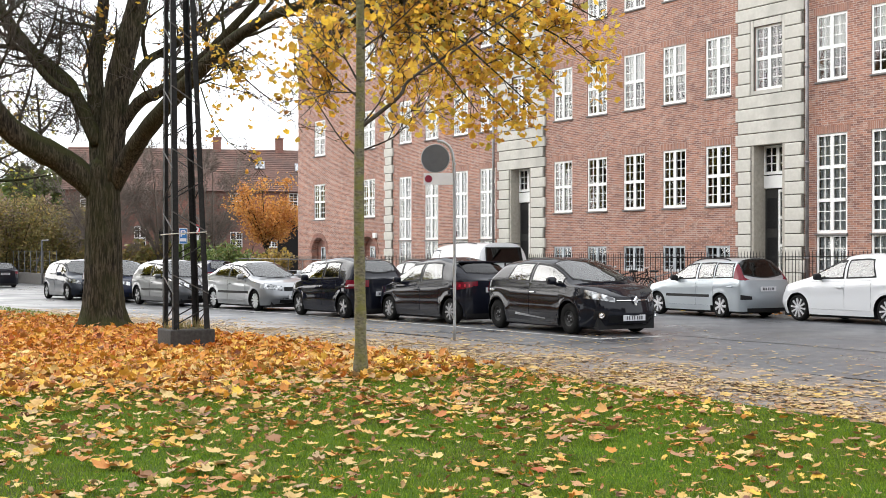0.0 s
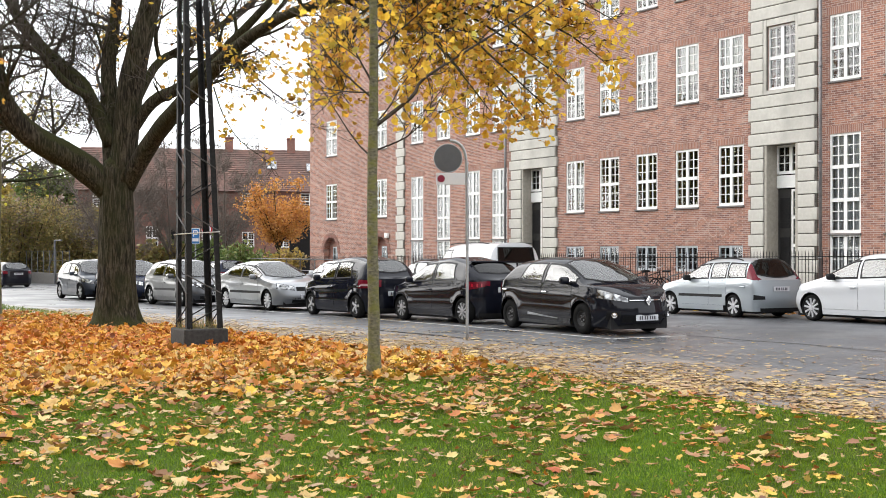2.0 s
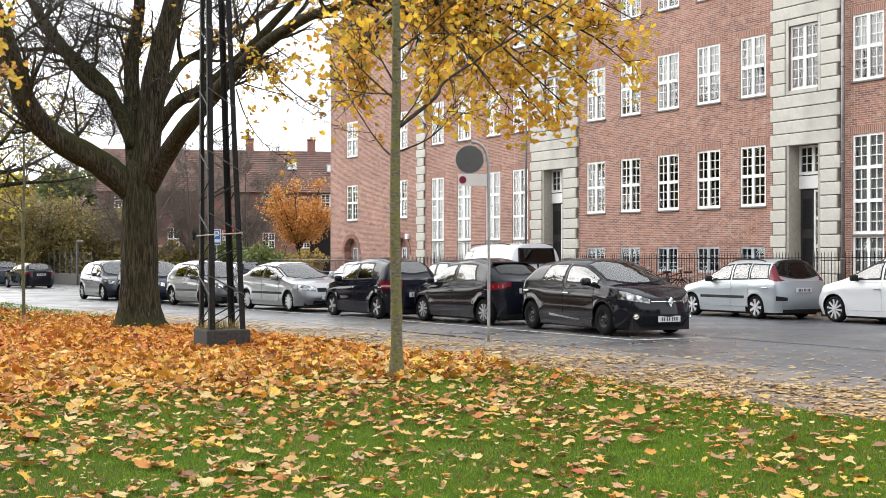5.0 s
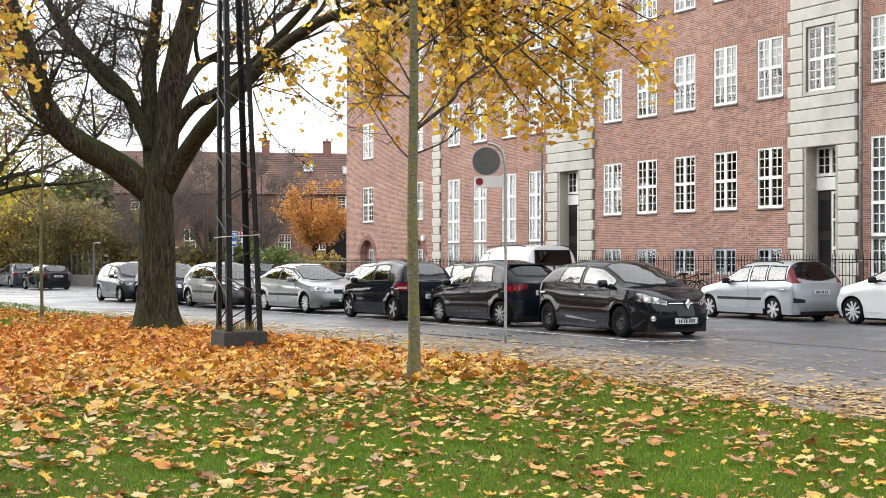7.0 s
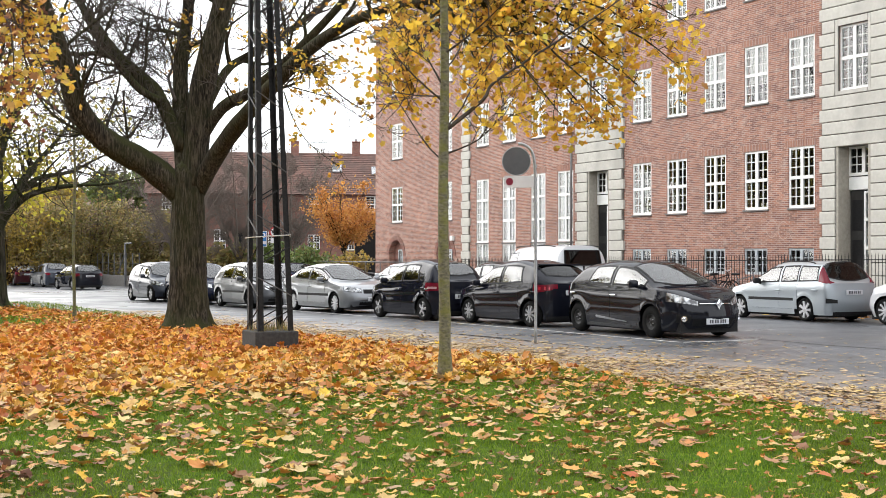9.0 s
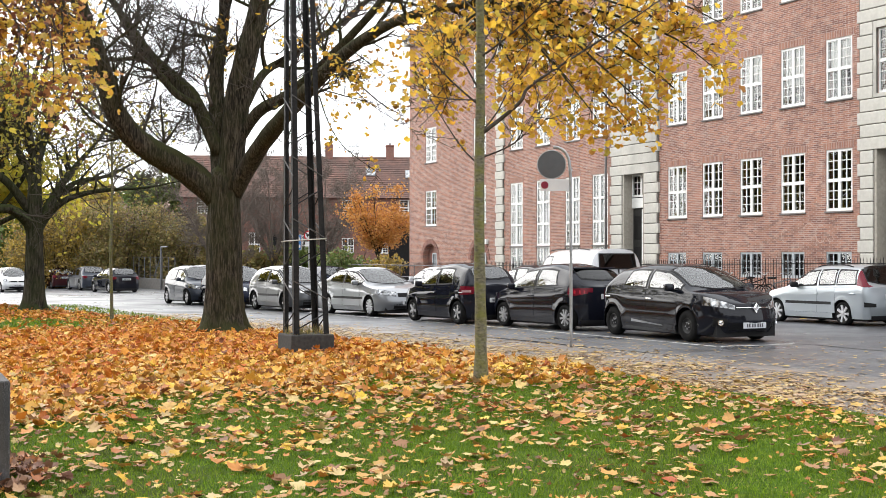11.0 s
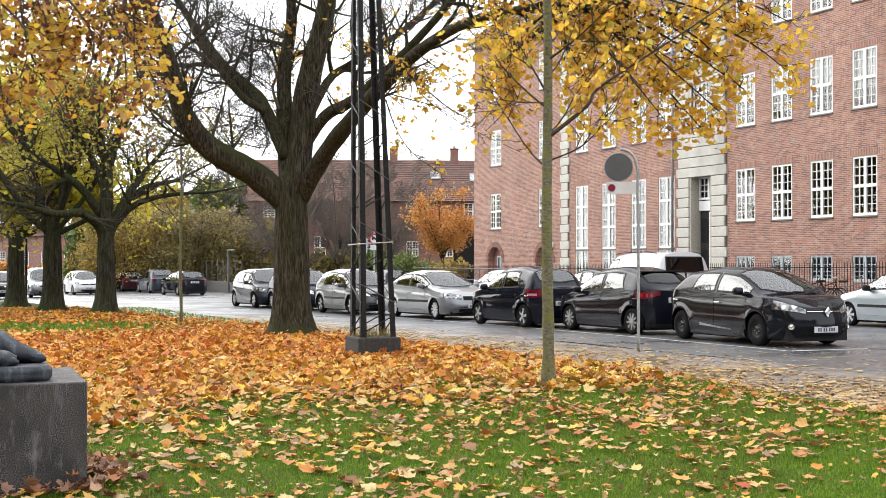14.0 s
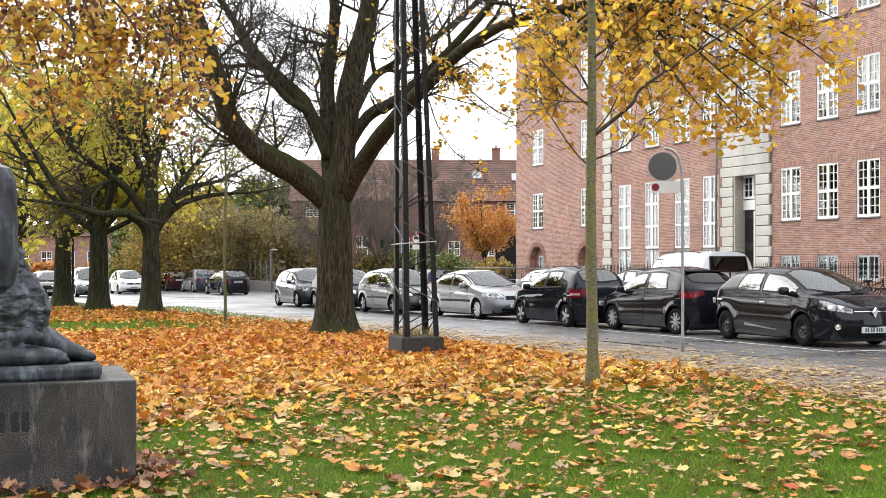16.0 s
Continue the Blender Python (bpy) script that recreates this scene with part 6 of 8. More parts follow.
def great_maple():
    root = rooted("maple_tree", -27.35, 8.28, "old spreading maple with mossy dark bark, nearly bare of leaves")
    w = Wood(3)
    w.least = 4
    z = zg(-27.35) + bank(-27.35)
    w.trunk(-27.35, 8.28, z, 3.75, 0.43, 1.85)
    w.limb([(-27.45, 8.2, 3.1), (-27.53, 7.42, 3.75), (-27.50, 6.67, 4.13), (-27.46, 6.13, 4.51), (-27.31, 5.77, 4.94), (-27.20, 5.57, 5.39), (-27.07, 5.38, 5.95), (-26.95, 5.19, 6.50), (-26.87, 4.92, 7.10), (-26.69, 4.41, 8.19)], 0.33, 0.13, 3, 14, 1.8)
    w.limb([(-27.45, 8.22, 3.4), (-27.81, 8.24, 5.28), (-28.0, 8.3, 6.4), (-28.24, 8.54, 7.56), (-28.45, 8.55, 9.0)], 0.22, 0.11, 3, 9, 1.9)
    w.limb([(-27.3, 8.38, 3.3), (-27.2, 8.52, 5.22), (-26.94, 8.67, 6.4), (-26.76, 8.89, 7.45), (-26.62, 9.0, 8.63)], 0.33, 0.19, 3, 8, 1.9)
    w.limb([(-27.45, 8.2, 4.15), (-27.91, 7.74, 5.43), (-28.31, 7.44, 5.89), (-28.79, 7.01, 6.43), (-29.20, 6.68, 7.03), (-29.61, 6.37, 7.66), (-30.24, 5.86, 8.75)], 0.19, 0.08, 3, 14, 1.8)
    w.limb([(-27.68, 7.75, 5.27), (-27.84, 7.27, 5.55), (-27.94, 6.88, 6.01), (-27.96, 6.65, 6.26), (-27.93, 6.28, 6.32), (-27.79, 5.73, 6.23), (-27.62, 5.23, 6.36)], 0.1, 0.035, 3, 9, 1.4)
    w.limb([(-27.3, 8.45, 3.2), (-26.29, 8.73, 4.15), (-24.99, 8.81, 4.71), (-23.65, 8.96, 5.25), (-22.64, 9.31, 5.84), (-21.14, 9.51, 6.17), (-19.6, 9.7, 6.22), (-18.12, 9.93, 6.12)], 0.23, 0.06, 3, 10, 1.3, 0.4, 0.0)
    w.limb([(-27.35, 8.45, 4.2), (-26.67, 8.86, 5.08), (-25.79, 9.24, 5.38), (-24.54, 9.71, 6.03), (-23.33, 10.25, 6.91), (-22.53, 10.54, 7.49)], 0.16, 0.07, 3, 10, 1.6)
    w.limb([(-27.35, 8.5, 4.7), (-27.69, 9.28, 6.07), (-27.95, 10.03, 6.61), (-28.47, 11.46, 7.54), (-28.92, 12.94, 8.77)], 0.12, 0.06, 4, 14, 1.9)
    w.limb([(-27.5, 8.15, 3.4), (-28.75, 7.52, 3.96), (-30.12, 7.0, 4.69), (-31.06, 6.47, 5.05), (-31.82, 5.74, 5.76)], 0.15, 0.03, 3, 10, 1.6)
    w.limb([(-28.74, 7.10, 6.32), (-29.09, 6.68, 6.77), (-29.34, 6.44, 7.24), (-29.57, 6.23, 7.83), (-29.96, 5.94, 8.56)], 0.085, 0.03, 3, 7, 1.3)
    for pts, r0, count, length in INNER:
        w.limb(pts, r0, 0.008, 3, count, length, 0.1, 0.0)
    w.limb(TWIGS_E, 0.03, 0.01, 2, 9, 0.9, 0.2, 0.0)
    # unseen upper crown, added to break up sky reflections in car windows
    for k in range(8):
        q = 0.8 * k
        a = Vector((-27.6 + 0.8 * math.cos(q), 8.0 + 1.4 * math.sin(q), 8.2))
        w.limb([a, a + Vector((0.9 * math.cos(q), 1.4 * math.sin(q), 2.2)), a + Vector((1.8 * math.cos(q), 2.8 * math.sin(q), 4.4 + (k % 3)))], 0.14, 0.04, 3, 10, 2.2, 0.1, 0.06)
    return root, w


DROOP = [[(-22.9, 8.75, 5.5), (-21.95, 9.0, 5.42), (-21.75, 9.25, 4.95), (-21.4, 9.95, 4.4), (-20.8, 10.9, 3.85)],
         [(-22.9, 8.7, 5.2), (-21.95, 8.98, 4.93), (-21.6, 9.55, 4.72), (-21.35, 9.95, 4.35)],
         [(-22.4, 8.7, 4.95), (-22.0, 8.75, 4.35), (-21.85, 9.05, 3.85), (-21.6, 9.55, 3.45)],
         [(-22.3, 9.35, 5.9), (-21.7, 9.4, 5.6), (-21.4, 9.8, 5.2), (-21.2, 10.2, 4.75)],
         [(-22.6, 9.3, 5.8), (-22.0, 8.95, 5.55), (-21.7, 9.2, 5.25)]]


def drooping_twigs(w):
    """Thin shoots that hang from the long limb, with a few leaves left on them."""
    for pts in DROOP:
        path = smooth_path(pts, 4)
        w.bar(path, 0.018, 0.005)
        w.spread(path, 0.012, 0.004, 2, 9, 0.45, 0.25, -0.05, 0.8)


root, w = great_maple()
ws = Wood(19)
drooping_twigs(ws)
ws.finish(root, M["bark"], M["gold"], 210, (0.05, 0.13), 13, 0.07, names=("shoot", "branchlet"), clump=0.6, drop=0.05)
sparse = lambda p: p.z < 7.4 and p.y > 8.3
w.finish(root, M["bark"], M["gold"], 620, (0.07, 0.135), 11, 0.14, keep=sparse, clump=0.2)


def spray(w, start, end, shoots, seed, length=0.9, r0=0.035):
    """A drooping leafy branch from start to end with short shoots."""
    a, b = Vector(start), Vector(end)
    r = random.Random(seed)
    m1 = a.lerp(b, 0.35) + Vector((r.uniform(-0.3, 0.3), r.uniform(-0.3, 0.3), 0.35))
    m2 = a.lerp(b, 0.72) + Vector((r.uniform(-0.3, 0.3), r.uniform(-0.3, 0.3), 0.25))
    path = smooth_path([a, m1, m2, b], 4)
    w.bar(path, r0, 0.006)
    w.spread(path, r0, 0.008, 2, shoots, length, 0.3, -0.03, 1.0)



BOUGH_ENDS = [(-17.4, 8.9, 4.7), (-17.9, 9.0, 4.2), (-17.31, 8.99, 4.35), (-17.4, 10.0, 5.3), (-16.7, 10.0, 4.5), (-16.1, 10.1, 4.8), (-15.7, 10.3, 4.4),
              (-15.22, 10.4, 3.85), (-14.95, 10.9, 3.7), (-16.1, 11.0, 4.4), (-14.6, 11.0, 3.9), (-15.1, 11.5, 4.7), (-14.4, 11.6, 5.1), (-13.8, 11.5, 4.5),
              (-13.9, 11.7, 5.2), (-15.8, 11.4, 5.2), (-14.6, 11.4, 4.3), (-16.9, 10.8, 5.5), (-15.6, 10.9, 4.8)]
wb = Wood(17)
bough = smooth_path([(-19.6, 9.7, 6.22), (-18.12, 9.93, 6.12), (-17.2, 10.5, 6.15), (-15.9, 11.3, 6.1), (-14.9, 12.1, 5.9)], 4)
wb.bar(bough, 0.07, 0.02)
for k, e in enumerate(BOUGH_ENDS):
    near = min(range(len(bough) - 1), key=lambda i: (bough[i] - Vector(e)).length + 0.6 * abs(i - 7))
    spray(wb, bough[max(near - 2, 0)], e, 8, k, 0.5)
# more leafy shoots above, along the bough
for k in range(10):
    p = bough[1 + (k * 3) % (len(bough) - 2)]
    r = random.Random(k + 70)
    spray(wb, p, p + Vector((r.uniform(-0.4, 1.2), r.uniform(-0.9, 0.9), r.uniform(-0.9, 0.5))), 7, k + 40, 0.6)
wb.finish(root, M["bark"], M["gold"], 4000, (0.07, 0.135), 21, 0.14, names=("bough", "branchlet"), clump=0.52)


def overhang_tree():
    """A maple beside the lawn whose low boughs reach over it."""
    root = rooted("maple_tree", -21.5, -5.0, "maple with low boughs of yellow and rust leaves")
    w = Wood(29)
    z = zg(-21.5) + bank(-21.5)
    w.trunk(-21.5, -5.0, z, 3.4, 0.36)
    fork = [(-21.5, -5.0, 3.2), (-20.6, -2.6, 5.0), (-20.0, -0.6, 5.9), (-19.8, 1.4, 6.2), (-19.7, 3.2, 6.3)]
    path = smooth_path(fork, 4)
    w.bar(path, 0.2, 0.04)
    w.limb([(-21.5, -5.0, 3.2), (-22.4, -4.6, 5.5), (-22.8, -4.0, 8.0)], 0.22, 0.1, 2, 8, 2.2)
    w.limb([(-21.5, -5.0, 3.2), (-21.3, -6.6, 5.5), (-21.6, -8.0, 7.5)], 0.2, 0.08, 2, 8, 2.2)
    w.tips.clear()
    ends = [(-19.0, 1.0, 5.1), (-18.5, 1.4, 4.3), (-18.5, 1.2, 3.9), (-19.0, 1.8, 4.7), (-19.4, 2.2, 5.3), (-18.4, 2.3, 4.3), (-18.8, 2.7, 5.0), (-18.3, 2.9, 4.2),
            (-18.8, 3.3, 3.9), (-18.7, 3.4, 4.5), (-19.2, 3.7, 4.4), (-19.8, 3.0, 5.8), (-20.0, 1.6, 5.6), (-18.0, 0.7, 4.4), (-19.0, 0.8, 5.4), (-18.2, 2.0, 3.9)]
    for k, e in enumerate(ends):
        near = min(range(len(path)), key=lambda i: (path[i] - Vector(e)).length)
        spray(w, path[max(near - 1, 0)], e, 10, k + 100, 0.6)
    w.crown(root, M["rust"], 1300, (0.05, 0.1), 35, 0.18, 0.4)
    w.finish(root, M["bark"], M["gold2"], 2150, (0.08, 0.145), 31, 0.15, clump=0.46)


overhang_tree()


def row_tree(x, y, r, fork, seed, label, limbs, leaves, count, size=(0.12, 0.2), level=3, keep=None, group="street trees", paths=(), low=0):
    root = rooted("street_tree", x, y, label, "tree", group)
    w = Wood(seed)
    z = zg(x) + bank(x)
    w.trunk(x, y, z, fork, r, 2.0)
    for dx, dy, dz, k in limbs:
        a = Vector((x, y, z + fork - 0.5))
        e = a + Vector((dx, dy, dz))
        m = a.lerp(e, 0.4) + Vector((dx * 0.12, dy * 0.12, -0.12 * dz + 0.5))
        w.limb([a, m, a.lerp(e, 0.75) + Vector((0, 0, -0.05 * dz)), e], r * k * 0.7, 0.04, level, 6, 2.3, 0.25, 0.08)
    # limbs rising out of view, added only to shape light and reflections
    for k in range(0 if len(limbs) == 0 else 4):
        q = 1.6 * k + seed
        a = Vector((x + 0.9 * math.cos(q), y + 1.6 * math.sin(q), z + 6.5))
        w.limb([(x, y, z + fork - 0.3), a, a + Vector((1.0 * math.cos(q), 1.4 * math.sin(q), 2.2)), a + Vector((1.9 * math.cos(q), 2.6 * math.sin(q), 4.6 + (k % 3)))], 0.13, 0.04, 3, 6, 2.2, 0.1, 0.06)
    for pts, r0, shoots in paths:
        w.limb(pts, r0, 0.014, level, max(5, int(0.92 * shoots)), 1.9, 0.25, 0.01)
    if low:
        w.crown(root, leaves, int(low * 1.6), (0.11, 0.19), seed + 5, 0.2, 1.0, lambda p: 3.5 < p.z < 5.2 and p.x < x - 0.9 and 3.2 < p.y < 7.5, 0.12, LEAF_SIMPLE)
    w.finish(root, M["row_bark"], leaves, count, size, seed, 0.2, LEAF_SIMPLE, keep)
    return root


SPREAD = [(0.8, -4.6, 1.5, 0.55), (1.2, -4.0, 4.5, 0.5), (0.2, -1.6, 6.5, 0.5), (-0.3, 0.9, 6.8, 0.5), (0.5, 2.8, 5.2, 0.42), (1.0, 4.4, 2.4, 0.4), (-2.5, -1.0, 5.0, 0.42), (2.6, 0.6, 4.8, 0.4), (2.2, -2.6, 4.0, 0.4)]
ROW_LIMBS = [
    ([(-44.5, 6.6, 2.5), (-44.39, 6.37, 3.0), (-43.88, 5.7, 3.4), (-43.19, 4.74, 3.32), (-42.49, 3.73, 3.55), (-41.99, 2.42, 3.69), (-41.57, 0.66, 3.84)], 0.24, 9),
    ([(-42.7, 3.66, 3.55), (-42.56, 2.91, 4.6), (-42.4, 2.26, 5.71), (-42.23, 1.63, 6.8), (-42.06, 0.83, 8.4)], 0.13, 9),
    ([(-44.5, 6.7, 2.5), (-44.5, 6.97, 3.05), (-43.9, 7.5, 3.69), (-43.26, 8.19, 3.98), (-42.5, 8.95, 4.1), (-41.67, 9.87, 4.14), (-40.79, 10.87, 4.35)], 0.17, 10),
    ([(-44.52, 6.65, 2.3), (-44.55, 6.65, 4.22), (-44.73, 6.76, 5.06), (-44.89, 7.05, 6.02), (-45.0, 7.58, 7.21), (-45.13, 8.02, 8.72)], 0.29, 12),
    ([(-44.57, 6.53, 3.3), (-44.27, 5.75, 4.29), (-43.97, 4.92, 4.85), (-43.87, 4.04, 5.52), (-43.75, 3.08, 6.46), (-43.42, 1.95, 8.11)], 0.18, 10),
    ([(-44.55, 6.65, 4.1), (-44.6, 6.29, 5.04), (-44.47, 5.77, 6.04), (-44.33, 5.35, 7.23), (-44.19, 4.84, 9.2)], 0.15, 10),
    ([(-44.51, 6.89, 3.0), (-44.9, 7.57, 4.26), (-45.19, 8.25, 5.14), (-45.42, 9.14, 6.25), (-45.73, 10.08, 7.85)], 0.19, 13),
    ([(-44.54, 6.69, 4.5), (-44.57, 6.53, 5.87), (-44.59, 6.39, 7.1), (-44.58, 6.44, 8.96)], 0.14, 9),
    ([(-44.7, 6.8, 3.2), (-45.32, 8.06, 4.4), (-45.67, 9.42, 4.77), (-45.87, 10.34, 5.25), (-46.2, 11.6, 5.9)], 0.12, 13)]
row_tree(-44.5, 6.64, 0.34, 2.9, 41, "dark-barked street tree with low spreading limbs and few leaves", [], M["row_leaf"], 3000, (0.07, 0.135), level=4, keep=lambda p: 4.3 + 0.25 * abs(p.y - 5.5) < p.z < 9.5, paths=ROW_LIMBS)
LOW_SPRAYS = [([(-48.1, 5.2, 3.0), (-49.0, 4.9, 4.1), (-49.84, 4.63, 4.34), (-50.3, 4.3, 4.4)], 0.1, 12), ([(-48.1, 5.2, 3.0), (-49.6, 5.7, 4.3), (-50.69, 6.05, 4.53), (-51.58, 6.97, 4.84)], 0.1, 12),
              ([(-48.1, 5.2, 2.9), (-49.8, 5.9, 4.0), (-51.11, 6.67, 4.05)], 0.08, 11), ([(-48.1, 5.2, 3.0), (-49.1, 4.4, 4.4), (-49.92, 3.77, 4.66)], 0.09, 12), ([(-48.1, 5.2, 2.9), (-49.38, 4.16, 3.71)], 0.07, 10)]
row_tree(-48.1, 5.2, 0.37, 3.4, 43, "street tree with mottled bark and yellowing leaves", SPREAD[1:8], M["lime"], 4200, (0.11, 0.19), level=3, keep=lambda p: p.z < 9.5, paths=LOW_SPRAYS, low=4200)
row_tree(-55.5, 4.5, 0.37, 3.4, 47, "street tree with straight dark trunk and yellow-green leaves", SPREAD[1:8], M["lime"], 9500, (0.12, 0.2), 3, keep=lambda p: p.z < 10.5)
row_tree(-65.0, 3.0, 0.36, 3.6, 53, "street tree far down the row", SPREAD[1:8], M["lime"], 3600, (0.2, 0.32), 2)


def sapling(x, y, r, h, seed, label, shoots, first, boughs=()):
    root = rooted("young_tree", x, y, label, "young tree")
    w = Wood(seed)
    z = zg(x) + bank(x)
    rr = random.Random(seed)
    pts = [(x + 0.02 * math.sin(k * 0.9), y + 0.02 * math.cos(k * 1.3), z - 0.1 + (h + 0.1) * k / 9) for k in range(10)]
    path = smooth_path(pts, 3)
    n = len(path)
    rad = [r * (1.25 if i < 2 else 1.0) * (1 - 0.55 * i / n) * (1 + 0.05 * math.sin(i * 2.7)) for i in range(n)]
    tube(w.limbs, path, rad, 14)
    for way, pts, r0 in boughs:
        path = smooth_path([Vector((x + d * math.sin(way), y + d * math.cos(way), q)) for d, q in pts], 4)
        w.bar(path, r0, 0.005)
        w.spread(path, r0, 0.006, 2, 7, 0.7, 0.35, 0.06)
    for k in range(shoots):
        t = first + (h - first) * (k + 0.3 * rr.random()) / shoots
        p = Vector((x, y, z + t))
        q = rr.uniform(0, 6.28)
        d = Vector((math.cos(q), math.sin(q), 0.75))
        path = w.wander(p, d, 1.7 * (1.1 - 0.4 * t / h), 6, 0.12, 0.06)
        w.bar(path, 0.016, 0.004)
        w.spread(path, 0.012, 0.004, 1, 5, 0.5, 0.3, 0.05)
    return root, w


root, w = sapling(-13.56, 7.42, 0.08, 7.9, 61, "slender young tree with greenish mossy bark", 13, 2.75,
                  [(0.57, [(0.0, 3.3), (0.5, 3.7), (0.64, 3.92), (1.22, 4.3), (1.93, 4.75), (2.5, 5.15)], 0.03), (0.3, [(0.0, 3.0), (0.45, 3.2), (0.8, 3.55)], 0.016),
                   (3.75, [(0.0, 3.75), (0.38, 3.77), (0.75, 3.83)], 0.014), (3.6, [(0.0, 3.85), (0.22, 4.25), (0.45, 4.65)], 0.018), (1.0, [(0.0, 4.3), (0.5, 4.6), (1.0, 5.0)], 0.018)])
w.finish(root, M["moss_bark"], M["gold"], 420, (0.07, 0.13), 62, 0.12, keep=lambda p: p.z > 3.4)
root, w = sapling(-34.5, 7.2, 0.048, 7.5, 67, "thin bare young tree in the leaf-strewn lawn", 12, 2.9)
w.finish(root, M["moss_bark"])


# ---- shrubs and trees behind the fence ----
def shrub(name, x, y, rx, ry, h, material, seed, label, count=2600, size=(0.16, 0.34), base=0.0):
    """Many small leaves and twigs gathered in uneven clumps over a few stems."""
    root = thing(name, pose(x, y, zg(x) + base), label, "shrub", "shrubs behind the fence")
    rs = np.random.RandomState(seed)
    k = 70
    cc = np.stack([rs.uniform(-1, 1, k) * rx * 0.75, rs.uniform(-1, 1, k) * ry * 0.75, rs.uniform(0.12, 0.86, k) * h], 1)
    cr = rs.uniform(0.2, 0.42, k) * min(rx, h * 0.6)
    idx = rs.randint(0, k, count)
    d = rs.normal(0, 1, (count, 3))
    d /= np.linalg.norm(d, axis=1)[:, None]
    c = cc[idx] + d * (cr[idx] * rs.uniform(0.55, 1.1, count))[:, None]
    c[:, 2] = np.clip(c[:, 2], 0.08, None)
    ob = new("foliage", leaf_cloud("foliage", c, rs.uniform(size[0], size[1], count), 1.0, material, seed, LEAF_SIMPLE, 0.3))
    ob.parent = root
    ob["kind"] = "stuff"
    w = Wood(seed)
    w.fine = 0.012
    for q in cc[:22]:
        w.bar(w.wander((q[0] * 0.25, q[1] * 0.25, 0), (q[0], q[1], q[2] + 1.0), np.linalg.norm(q) * 1.18, 6, 0.14, 0.1), 0.05, 0.012)
    bm = w.limbs
    tmp = bpy.data.meshes.new("t")
    w.twigs.to_mesh(tmp)
    bm.from_mesh(tmp)
    bpy.data.meshes.remove(tmp)
    part("stem", bm, M["bark"], root)
    return root


shrub("shrub", -97.0, 15.5, 3.2, 3.8, 6.6, M["yolive"], 71, "tall yellowing shrub behind the wire fence", 14000, (0.09, 0.18))
shrub("shrub", -96.0, 20.8, 3.2, 3.8, 7.0, M["olive"], 73, "tall olive shrub with brown twigs", 14000, (0.09, 0.18))
shrub("shrub", -94.5, 25.6, 3.2, 3.4, 6.4, M["olive"], 75, "olive green shrub beside the old house", 14000, (0.09, 0.18))
shrub("shrub", -99.0, 23.0, 3.0, 3.6, 7.0, M["twiggy"], 77, "bare brown twiggy shrub", 5200, (0.12, 0.26))
shrub("shrub", -100.0, 13.3, 2.0, 1.4, 6.0, M["green_leaf"], 79, "dark evergreen shrub behind the fence", 2400, (0.2, 0.4))
shrub("shrub", -98.5, 18.0, 2.5, 2.2, 7.4, M["yolive"], 81, "golden yellow shrub behind the fence", 3200, (0.14, 0.26))
shrub("shrub", -86.0, 32.0, 2.2, 2.4, 3.4, M["green_leaf"], 83, "low green shrub before the brick house", 2200)
shrub("shrub", -66.5, 27.6, 1.7, 1.6, 2.7, M["green_leaf"], 87, "green shrub before the brick house wall", 3000, (0.09, 0.18))
shrub("shrub", -66.0, 30.0, 1.5, 1.5, 2.3, M["yolive"], 89, "yellowing shrub beside the small orange tree", 2600, (0.09, 0.18))
shrub("shrub", -84.5, 28.5, 1.8, 2.0, 3.2, M["olive"], 85, "olive shrub before the brick house", 1800)
shrub("conifer", -108.7, 27.0, 3.6, 3.0, 11.2, M["green_leaf"], 99, "dark evergreen tree behind the hedge", 6000, (0.2, 0.4))
shrub("hedge", -140.0, 11.0, 2.0, 9.0, 2.4, M["orange_leaf"], 91, "clipped russet hedge far down the street", 2600, (0.25, 0.45))
shrub("shrub", -120.0, 1.0, 5.0, 8.0, 11.0, M["lime"], 93, "yellow-green far tree crown", 4200, (0.3, 0.55))
shrub("shrub", -122.0, 19.5, 4.0, 2.6, 9.0, M["green_leaf"], 95, "dark green far tree crown", 3600, (0.3, 0.55))
shrub("shrub", -118.0, 26.0, 4.0, 6.0, 10.5, M["yolive"], 97, "yellow far tree crown", 3600, (0.3, 0.55))


def orange_tree():
    root = thing("ornamental_tree", pose(-72.9, 32.9, zg(-72.9)), "small round tree in bright orange leaf", "tree")
    w = Wood(101)
    x, y, z = -72.9, 32.9, zg(-72.9)
    w.bar(smooth_path([(x, y, z), (x + 0.1, y, z + 1.2), (x, y, z + 2.2)], 3), 0.13, 0.1)
    for k in range(11):
        q = k * 2.4
        e = (x + 1.9 * math.cos(q), y + 1.9 * math.sin(q), z + 4.1 + 2.4 * ((k * 0.37) % 1))
        w.limb([(x, y, z + 2.2), (x + 0.6 * math.cos(q), y + 0.6 * math.sin(q), z + 3.4), e], 0.055, 0.02, 2, 6, 0.9)
    w.finish(root, M["bark"], M["orange_leaf"], 9000, (0.08, 0.15), 103, 0.26, LEAF_SIMPLE)


orange_tree()


